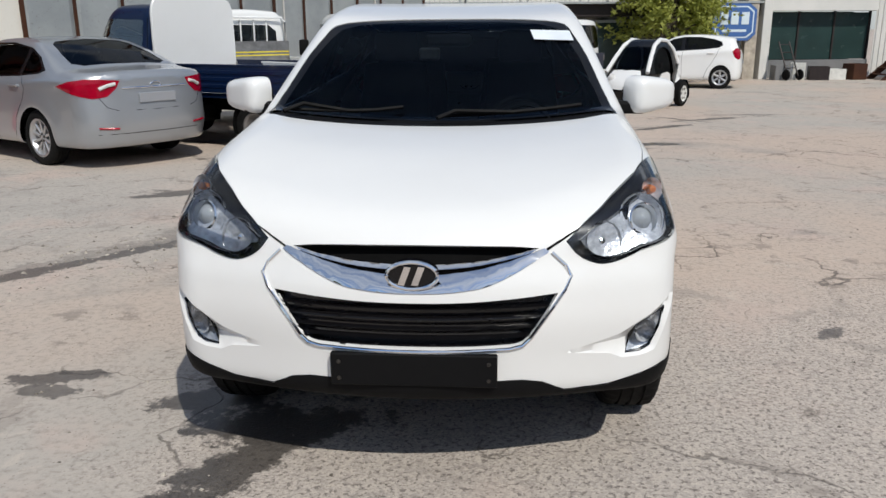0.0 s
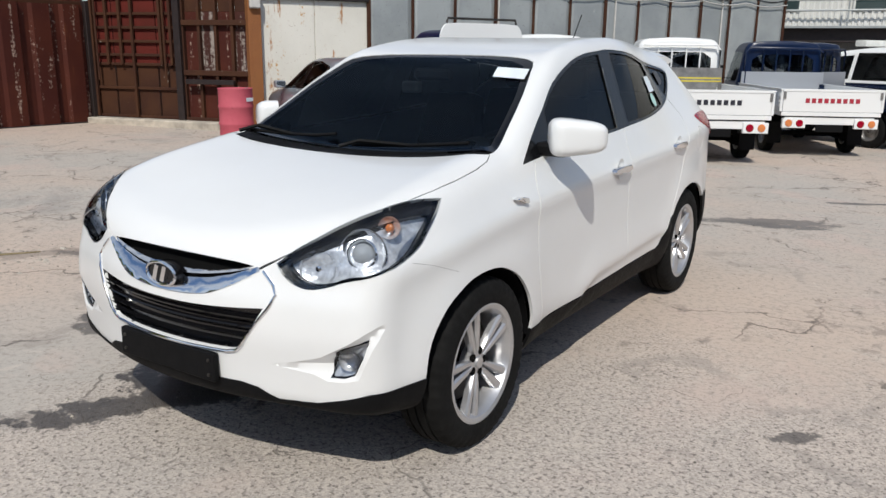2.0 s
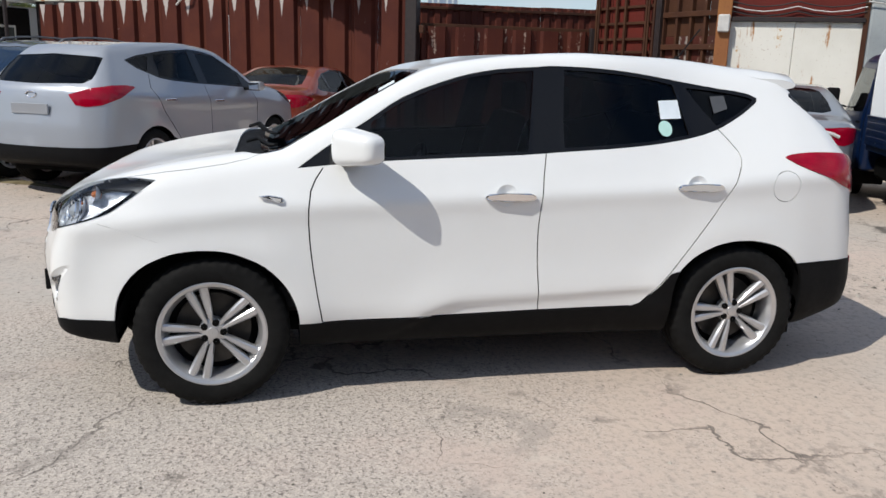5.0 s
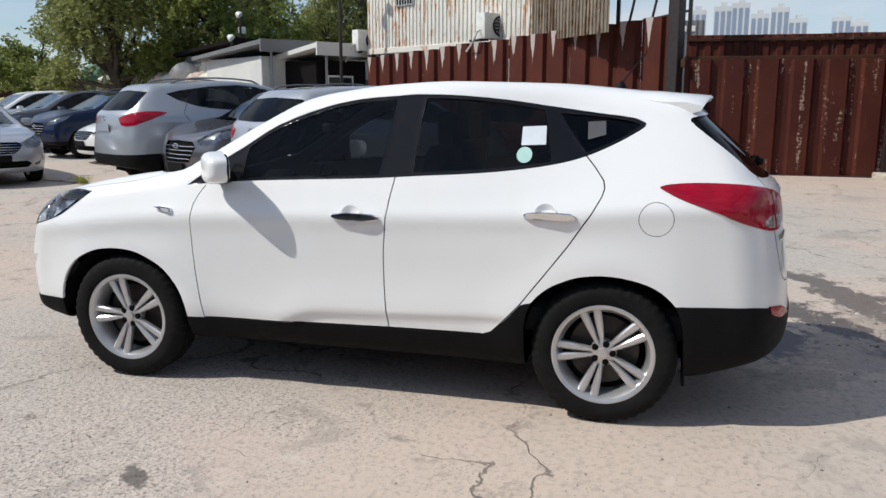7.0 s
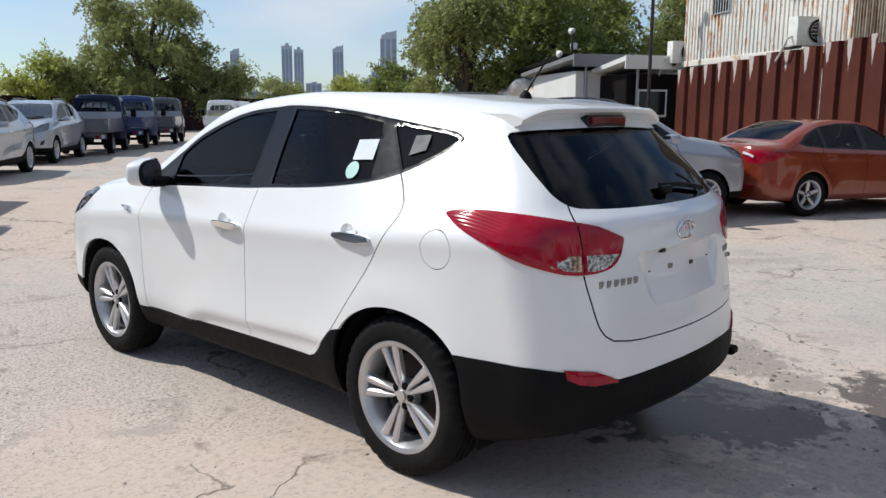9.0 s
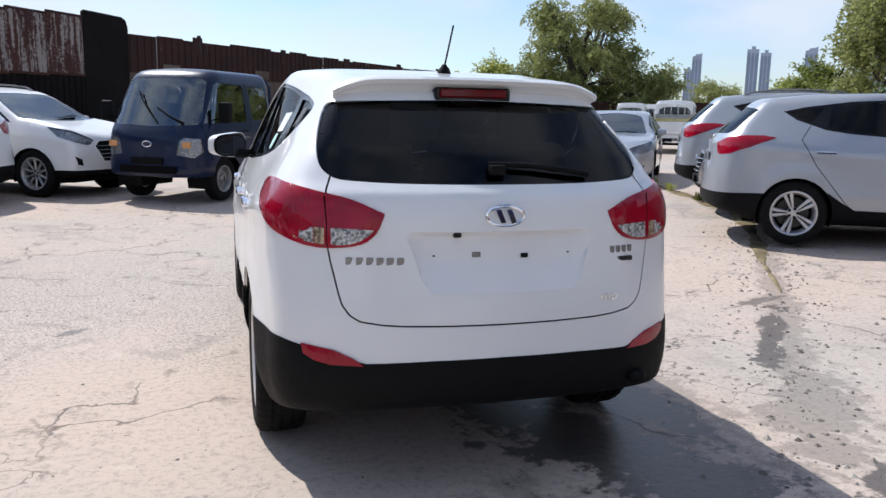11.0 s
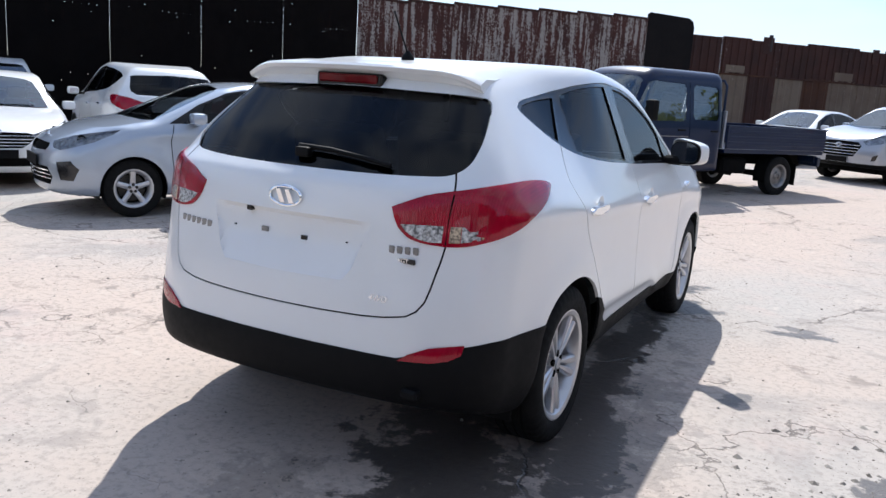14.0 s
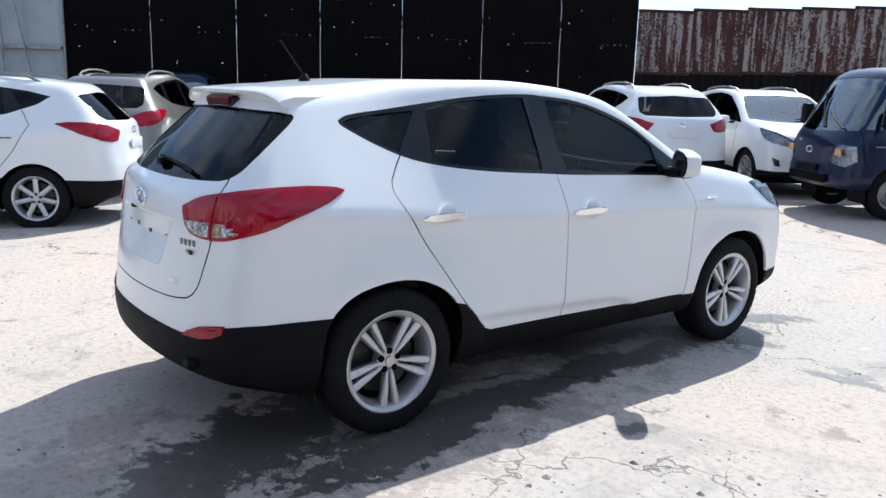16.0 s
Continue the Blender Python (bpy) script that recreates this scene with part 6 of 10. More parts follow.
    part("wiper_cap", moved(box(-0.032, 0.032, -0.02, 0.02, -0.02, 0.02, 0.01, seg=2), Matrix.Translation((0.0, on_tail(0, 1.24) + 0.012, 1.240))), BLACK_PLASTIC, wip)
    fin = moved(lathe([(0.032, 0), (0.027, 0.018), (0.014, 0.034), (0.009, 0.042)], 16, "z"), Matrix.Translation((0, 1.325, on_top(0, 1.325) - 0.002)))
    ae = part("roof_aerial", fin, BLACK_PLASTIC, car, "short black roof aerial")
    part("aerial_rod", tube([(0, 1.33, on_top(0, 1.325) + 0.03), (0, 1.46, on_top(0, 1.325) + 0.20)], 0.0042, 6), BLACK_PLASTIC, ae)
    for pts, nm in (([(0.398, -0.43), (0.585, -0.455), (0.60, -0.535), (0.415, -0.51)], "windscreen_slip"),):
        q = bmesh.new()
        vs = [q.verts.new((x, y, on_top(x, y) + 0.004)) for x, y in pts]
        q.faces.new(vs)
        ext = bmesh.ops.extrude_face_region(q, geom=q.faces[:])
        for g in ext["geom"]:
            if isinstance(g, bmesh.types.BMVert):
                g.co.z += 0.002
        part(nm, q, PAPER, car, "pale paper slip on the windscreen")

    def on_side(y, z):
        a, b = 1.2, 0.3
        for _ in range(36):
            m = (a + b) / 2
            if F(np.float64(m), np.float64(y), np.float64(z)) > 0:
                a = m
            else:
                b = m
        return a

    def decal(name, pts, mat, label):
        q = bmesh.new()
        q.faces.new([q.verts.new((on_side(y, z) - 0.004, y, z)) for y, z in pts])
        ext = bmesh.ops.extrude_face_region(q, geom=q.faces[:])
        for g in ext["geom"]:
            if isinstance(g, bmesh.types.BMVert):
                g.co.x += 0.002
        part(name, q, mat, car, label)
    decal("window_sticker", [(0.885, 1.345), (1.005, 1.350), (1.000, 1.440), (0.885, 1.435)], PAPER, "pale blue paper window sticker")
    decal("round_sticker", [(0.905 + 0.038 * math.cos(2 * math.pi * i / 24), 1.300 + 0.038 * math.sin(2 * math.pi * i / 24)) for i in range(24)], plain("mint_sticker", (0.45, 0.68, 0.62), 0.6), "round mint green sticker")
    decal("grey_sticker", [(1.205, 1.375), (1.29, 1.40), (1.285, 1.465), (1.20, 1.46)], plain("grey_sticker", (0.07, 0.073, 0.08), 0.6), "dark grey square sticker")
    # plain bars where the model name and badges stand
    for x0, x1, z0, n in ((0.375, 0.590, 0.917, 6), (-0.560, -0.445, 0.935, 4)):
        wdt = (x1 - x0) / n
        for i in range(n):
            xa = x0 + wdt * i
            ym = on_tail(xa + wdt / 2, z0)
            part("badge_bar", box(xa + wdt * 0.06, xa + wdt * 0.86, ym - 0.006, ym + 0.003, z0 - 0.014, z0 + 0.014, 0.003), STEEL, car)
    for word, xr, z0, size, mt in (("4WD", -0.395, 0.745, 0.034, CHROME), ("eVGT", -0.474, 0.8905, 0.024, CHROME)):
        cu = bpy.data.curves.new("badge_text", "FONT")
        cu.body, cu.size, cu.extrude, cu.shear = word, size, 0.002, 0.25 if word == "4WD" else 0.0
        tmp = bpy.data.objects.new("badge_text", cu)
        me = bpy.data.meshes.new_from_object(tmp)
        bpy.data.objects.remove(tmp)
        me.materials.append(mt)
        tx = new("badge_text", me)
        tx.parent = car
        tx.matrix_local = pose(xr, on_tail(xr - 0.05, z0) + 0.006, z0, 90, 0, 180)
    part("badge_bar", box(-0.555, -0.470, on_tail(-0.51, 0.90) - 0.008, on_tail(-0.51, 0.90) + 0.004, 0.889, 0.907, 0.002), DARK_METAL, car)
    for x, z, w2, m in ((0.105, 0.935, 0.016, STEEL), (-0.085, 0.927, 0.014, GLOSS_BLACK), (-0.27, 0.932, 0.004, GAP), (0.265, 0.932, 0.004, GAP)):
        part("plate_fixing", box(x - w2, x + w2, on_tail(x, z) - 0.035, on_tail(x, z) - 0.022, z - w2 * 0.6, z + w2 * 0.6, 0.001), m, car)
    part("tailgate_camera", box(0.165, 0.195, 2.15, 2.178, 1.000, 1.020, 0.004), GLOSS_BLACK, car)
    part("tow_cover", box(-0.62, -0.55, 2.15, 2.20, 0.40, 0.44, 0.01), BLACK_PLASTIC, car)

    # cabin
    part("cabin_floor", box(-0.74, 0.74, -1.15, 1.95, 0.40, 0.56, 0.03), CABIN, car)
    dash = field_mesh(lambda x, y, z: smax(smax(np.abs(x) - 0.70, z - 1.02 - 0.06 * np.cos(x * 2.2) - 0.05 * (y + 0.6), 0.08), smax(y + 0.42 , -(y + 1.08), 0.1), 0.08), (-0.8, -1.25, 0.5), (0.8, -0.3, 1.2), 0.045)
    part("dashboard", bm_of(*dash), CABIN, car, "black dashboard")
    part("instrument_hood", moved(lathe([(0.14, -0.1), (0.15, 0.0), (0.12, 0.05)], 20), Matrix.Translation((0.37, -0.55, 1.02)) @ Matrix.Rotation(radians(90), 4, "Z")), CABIN, car)
    for x in (-0.37, 0.37):
        car_seat("front_seat", x, 0.05, car)
    car_seat("rear_seat", -0.38, 0.95, car, 0.6)
    car_seat("rear_seat", 0.38, 0.95, car, 0.6)
    ringp = [(0.37 + 0.18 * math.cos(t), -0.33 + 0.06 * math.sin(t), 1.00 + 0.17 * math.sin(t)) for t in [2 * math.pi * i / 28 for i in range(28)]]
    st = part("steering_wheel", tube(ringp, 0.016, 8, closed=True), CABIN, car)
    part("steering_hub", box(0.30, 0.44, -0.36, -0.32, 0.95, 1.05, 0.02), CABIN, st)
    part("rear_view_mirror", box(-0.12, 0.12, -0.42, -0.39, 1.42, 1.49, 0.02), CABIN, car)
    part("dash_camera", box(-0.14, -0.04, -0.50, -0.44, 1.36, 1.42, 0.01), STEEL, car, "small grey dash camera")
    part("underbody", box(-0.60, 0.60, -1.75, 1.70, 0.25, 0.38, 0.05), GAP, car)
    wh = wheel("wheel", 0.352, 0.225, 0.238, "double")
    set_wheels(car, wh, 0.775, (-1.325, 1.325), 0.352, (0, 18, 0, 18))
    return car


def rb_copy(poly, s):
    """A thin shell on the rear bumper inside an outline."""
    F = body_field(HERO)
    bm = bmesh.new()
    n = len(poly)
    cx, cz = sum(p[0] for p in poly) / n, sum(p[1] for p in poly) / n

    def y_at(x, z):
        a, b = 2.6, 1.4
        for _ in range(36):
            m = (a + b) / 2
            if F(np.float64(x), np.float64(m), np.float64(z)) > 0:
                a = m
            else:
                b = m
        return a
    rings = []
    for f in (1.0, 0.66, 0.33):
        rings.append([bm.verts.new((cx + (x - cx) * f, y_at(cx + (x - cx) * f, cz + (z - cz) * f) + 0.010, cz + (z - cz) * f)) for x, z in poly])
    c = bm.verts.new((cx, y_at(cx, cz) + 0.010, cz))
    for a, b in zip(rings, rings[1:]):
        for i in range(n):
            bm.faces.new((a[i], a[(i + 1) % n], b[(i + 1) % n], b[i]))
    for i in range(n):
        bm.faces.new((rings[-1][i], rings[-1][(i + 1) % n], c))
    bmesh.ops.recalc_face_normals(bm, faces=bm.faces)
    if sum(f.normal.y for f in bm.faces) < 0:
        bmesh.ops.reverse_faces(bm, faces=bm.faces)
    return rimmed(bm, 0.02)


build_hero()

# ---- parked cars: three body templates, scaled and painted ----
SEDAN = dict(
    field=dict(
        top=[(-2.5, 0.66), (-2.3, 0.745), (-2.0, 0.85), (-1.5, 0.945), (-1.1, 0.99), (-0.97, 1.01), (-0.85, 1.06), (-0.4, 1.275), (-0.05, 1.41), (0.2, 1.455), (0.6, 1.47), (1.0, 1.44), (1.4, 1.33), (1.75, 1.19), (1.9, 1.13), (2.2, 1.10), (2.38, 1.085), (2.6, 1.0)],
        nose=[(0.1, -2.28), (0.3, -2.38), (0.5, -2.41), (0.62, -2.40), (0.72, -2.35), (0.85, -2.12)],
        tail=[(0.1, 2.26), (0.3, 2.36), (0.5, 2.41), (0.7, 2.40), (0.9, 2.385), (1.05, 2.38), (1.12, 2.34), (1.3, 2.2)],
        plan=[(-2.5, 0.80), (-2.0, 0.86), (-1.4, 0.885), (0, 0.89), (1.3, 0.89), (2.0, 0.85), (2.5, 0.78)],
        belt=[(-2.4, 0.66), (-1.5, 0.82), (-0.9, 0.90), (0, 0.93), (1, 0.96), (1.8, 1.0), (2.4, 1.0)],
        low=[(-2.5, 0.4), (2.5, 0.4)], crown=[(-2.4, 0.01), (-1.0, 0.01), (0.3, 0.02), (1.5, 0.02), (2.4, 0.02)],
        tumble=[(-1.2, 0.55), (0, 0.55), (1.2, 0.6), (2.2, 0.55)], sweep=[(-2.4, 0.12), (-1.2, 0.1), (-0.5, 0.15), (0.4, 0.03), (1.3, -0.12), (2.3, -0.1)],
        k_side=[(-2.4, 0.1), (-1.2, 0.1), (0, 0.07), (1.2, 0.08), (2.3, 0.12)], nose_round=(0.15, 0.06), tail_round=(0.08, 0.05),
        wheels=[(-1.48, 0.33), (1.315, 0.33)], arch=0.365, floor=[(-2.5, 0.22), (2.5, 0.24)]),
    box=((-1.0, -2.52, 0.14), (1.0, 2.52, 1.56)),
    screen=[(0, -0.10), (0.42, -0.15), (0.52, -0.22), (0.60, -0.5), (0.67, -0.85), (0.68, -0.95), (0.5, -1.02), (0, -1.05)],
    frame=[(-0.85, 0.958), (0, 0.99), (1.0, 1.025), (1.45, 1.06), (1.56, 1.10), (1.35, 1.24), (1.05, 1.345), (0.6, 1.402), (0.2, 1.398), (-0.1, 1.345), (-0.5, 1.18)],
    glass=[[(-0.68, 0.985), (0.12, 1.01), (0.15, 1.375), (-0.1, 1.325), (-0.45, 1.175)], [(0.24, 1.015), (0.98, 1.045), (1.0, 1.335), (0.6, 1.382), (0.26, 1.38)], [(1.06, 1.05), (1.42, 1.08), (1.48, 1.11), (1.30, 1.235), (1.09, 1.31)]],
    rear=("plan", [(0, 1.05), (0.42, 1.10), (0.50, 1.18), (0.58, 1.5), (0.61, 1.72), (0.5, 1.80), (0, 1.83)]),
    lamp_f=[(0.42, -2.30, 0.705), (0.50, -2.30, 0.635), (0.66, -2.2, 0.625), (0.80, -2.05, 0.67), (0.85, -1.85, 0.73), (0.84, -1.68, 0.82), (0.80, -1.60, 0.865), (0.70, -1.85, 0.825), (0.55, -2.12, 0.77)],
    lamp_r=[(0.46, 2.37, 0.985), (0.66, 2.31, 1.0), (0.76, 2.2, 1.005), (0.83, 2.0, 0.98), (0.86, 1.80, 0.93), (0.84, 1.95, 0.88), (0.80, 2.12, 0.83), (0.72, 2.25, 0.80), (0.60, 2.33, 0.82), (0.52, 2.37, 0.90)],
    grille=[[(0, 0.735), (0.36, 0.728), (0.455, 0.700), (0.37, 0.60), (0.29, 0.545), (0, 0.538)], [(0, 0.42), (0.5, 0.42), (0.57, 0.37), (0.5, 0.31), (0, 0.31)]],
    slats=(0.572, 0.612, 0.652, 0.692), fog=[(0.62, 0.37), (0.72, 0.40), (0.76, 0.43), (0.72, 0.35), (0.64, 0.33)],
    badge=(0.74, 0.93), plate_z=(0.47, 0.79), gaps=[[(-0.86, 0.95), (-0.92, 0.75), (-0.88, 0.32)], [(0.19, 1.0), (0.15, 0.75), (0.2, 0.3)], [(1.08, 1.03), (1.16, 0.9), (1.10, 0.75), (0.92, 0.55), (0.86, 0.32)]],
    handles=[(0.0, 0.88), (0.95, 0.92)], mirror=(0.97, -0.62, 1.03), wheel=(0.325, 0.215, 0.215, 0.78), cladding=False, wheels=(-1.48, 1.315))
HATCH = dict(
    field=dict(
        top=[(-2.1, 0.68), (-1.9, 0.81), (-1.6, 0.91), (-1.2, 0.99), (-1.03, 1.02), (-0.9, 1.075), (-0.45, 1.28), (-0.1, 1.405), (0.2, 1.445), (0.6, 1.457), (1.1, 1.435), (1.5, 1.395), (1.75, 1.365), (2.1, 1.3)],
        nose=[(0.1, -1.9), (0.3, -2.0), (0.5, -2.02), (0.65, -2.0), (0.75, -1.95), (0.9, -1.7)],
        tail=[(0.1, 1.92), (0.3, 2.0), (0.5, 2.03), (0.7, 2.02), (0.9, 2.0), (1.0, 1.975), (1.1, 1.92), (1.35, 1.76), (1.5, 1.66)],
        plan=[(-2.1, 0.76), (-1.7, 0.81), (-1.2, 0.835), (0, 0.84), (1.3, 0.84), (1.7, 0.81), (2.1, 0.76)],
        belt=[(-2.0, 0.70), (-1.3, 0.86), (-0.8, 0.92), (0, 0.95), (1, 1.0), (2.0, 1.06)],
        low=[(-2.5, 0.4), (2.5, 0.4)], crown=[(-2.0, 0.01), (-1.0, 0.01), (0.3, 0.02), (2.0, 0.03)],
        tumble=[(-1.2, 0.5), (0, 0.5), (1.2, 0.55), (2.0, 0.6)], sweep=[(-2.0, 0.12), (-1.0, 0.1), (-0.4, 0.15), (0.4, 0.03), (1.5, -0.06), (2.0, -0.08)],
        k_side=[(-2.0, 0.1), (-1.2, 0.1), (0, 0.07), (1.2, 0.08), (2.0, 0.1)], nose_round=(0.14, 0.07), tail_round=(0.07, 0.05),
        wheels=[(-1.22, 0.315), (1.35, 0.315)], arch=0.35, floor=[(-2.5, 0.22), (2.5, 0.24)]),
    box=((-0.96, -2.14, 0.14), (0.96, 2.14, 1.56)),
    screen=[(0, -0.13), (0.42, -0.18), (0.50, -0.25), (0.57, -0.5), (0.64, -0.85), (0.65, -0.97), (0.5, -1.05), (0, -1.08)],
    frame=[(-0.85, 0.985), (0, 1.012), (0.8, 1.055), (1.25, 1.10), (1.38, 1.16), (1.34, 1.26), (1.1, 1.33), (0.7, 1.385), (0.2, 1.39), (-0.15, 1.332), (-0.5, 1.19)],
    glass=[[(-0.66, 1.01), (0.10, 1.035), (0.13, 1.365), (-0.13, 1.315), (-0.45, 1.19)], [(0.22, 1.04), (0.8, 1.075), (1.23, 1.12), (1.34, 1.165), (1.30, 1.245), (1.1, 1.312), (0.7, 1.365), (0.24, 1.37)]],
    rear=("front", [(0, 1.30), (0.45, 1.29), (0.54, 1.25), (0.60, 1.08), (0.52, 1.03), (0, 1.015)]),
    lamp_f=[(0.42, -1.93, 0.76), (0.48, -1.94, 0.70), (0.60, -1.88, 0.68), (0.72, -1.78, 0.72), (0.79, -1.6, 0.78), (0.80, -1.42, 0.86), (0.77, -1.33, 0.91), (0.70, -1.5, 0.88), (0.56, -1.75, 0.83)],
    lamp_r=[(0.60, 1.95, 1.06), (0.70, 1.88, 1.09), (0.77, 1.76, 1.07), (0.81, 1.66, 1.0), (0.80, 1.74, 0.86), (0.76, 1.86, 0.79), (0.67, 1.95, 0.80), (0.60, 1.98, 0.92)],
    grille=[[(0, 0.74), (0.34, 0.735), (0.38, 0.70), (0.34, 0.66), (0, 0.65)], [(0, 0.50), (0.42, 0.50), (0.5, 0.40), (0.44, 0.32), (0, 0.32)]],
    slats=(0.38, 0.42, 0.46), fog=[(0.56, 0.56), (0.70, 0.58), (0.76, 0.50), (0.72, 0.38), (0.60, 0.38)],
    badge=(0.80, 0.90), plate_z=(0.55, 0.72), gaps=[[(-0.80, 0.98), (-0.84, 0.8), (-0.80, 0.30)], [(0.16, 1.02), (0.13, 0.75), (0.16, 0.28)], [(1.28, 1.12), (1.22, 0.95), (1.05, 0.66), (0.92, 0.50), (0.84, 0.28)]],
    handles=[(0.0, 0.90), (1.02, 0.96)], mirror=(0.93, -0.58, 1.05), wheel=(0.305, 0.19, 0.195, 0.73), cladding=False, wheels=(-1.22, 1.35))
SUV = dict(
    field=HERO, box=((-1.0, -2.34, 0.14), (1.0, 2.36, 1.76)),
    screen=[(0, -0.262), (0.46, -0.325), (0.565, -0.38), (0.655, -0.65), (0.735, -1.02), (0.74, -1.10), (0.6, -1.18), (0, -1.20)],
    frame=[(-0.93, 1.108), (-0.20, 1.156), (0.38, 1.188), (0.83, 1.223), (1.05, 1.256), (1.344, 1.36), (1.478, 1.45), (1.247, 1.503), (0.80, 1.566), (0.33, 1.593), (0.034, 1.569), (-0.165, 1.528), (-0.604, 1.322)],
    glass=[[(-0.62, 1.156), (0.165, 1.190), (0.222, 1.566), (-0.165, 1.507), (-0.58, 1.31)], [(0.355, 1.208), (1.035, 1.272), (0.985, 1.514), (0.385, 1.573)], [(1.065, 1.500), (1.205, 1.318), (1.44, 1.44), (1.24, 1.486)]],
    rear=("front", [(0, 1.502), (0.52, 1.478), (0.575, 1.465), (0.622, 1.302), (0.617, 1.245), (0.55, 1.20), (0, 1.188)]),
    lamp_f=[(0.470, -2.056, 0.866), (0.53, -2.05, 0.806), (0.585, -2.04, 0.790), (0.72, -1.985, 0.826), (0.79, -1.955, 0.842), (0.842, -1.75, 0.912), (0.803, -1.545, 1.054), (0.70, -1.86, 1.010), (0.59, -1.985, 0.937)],
    lamp_r=[(0.446, 2.13, 1.083), (0.66, 2.045, 1.152), (0.79, 1.88, 1.180), (0.806, 1.683, 1.181), (0.820, 1.56, 1.164), (0.852, 1.82, 1.062), (0.757, 2.015, 0.985), (0.62, 2.09, 0.967), (0.53, 2.13, 0.982)],
    grille=[[(0, 0.86), (0.385, 0.848), (0.47, 0.77), (0.40, 0.635), (0.345, 0.55), (0, 0.545)], [(0, 0.42), (0.34, 0.42), (0.42, 0.37), (0.36, 0.33), (0, 0.33)]],
    slats=(0.60, 0.66, 0.72, 0.78), fog=[(0.672, 0.486), (0.700, 0.585), (0.796, 0.628), (0.755, 0.503)],
    badge=(0.78, 1.078), plate_z=(0.48, 0.93), gaps=[[(-0.815, 1.110), (-0.885, 0.90), (-0.825, 0.388)], [(0.259, 1.185), (0.213, 0.78), (0.236, 0.405)], [(0.735, 0.412), (0.821, 0.474), (1.141, 0.876), (1.300, 1.15), (1.205, 1.300)]],
    handles=[(0.065, 0.978), (1.053, 1.018)], mirror=(1.0, -0.66, 1.15), wheel=(0.352, 0.225, 0.236, 0.775), cladding=True, wheels=(-1.325, 1.325))


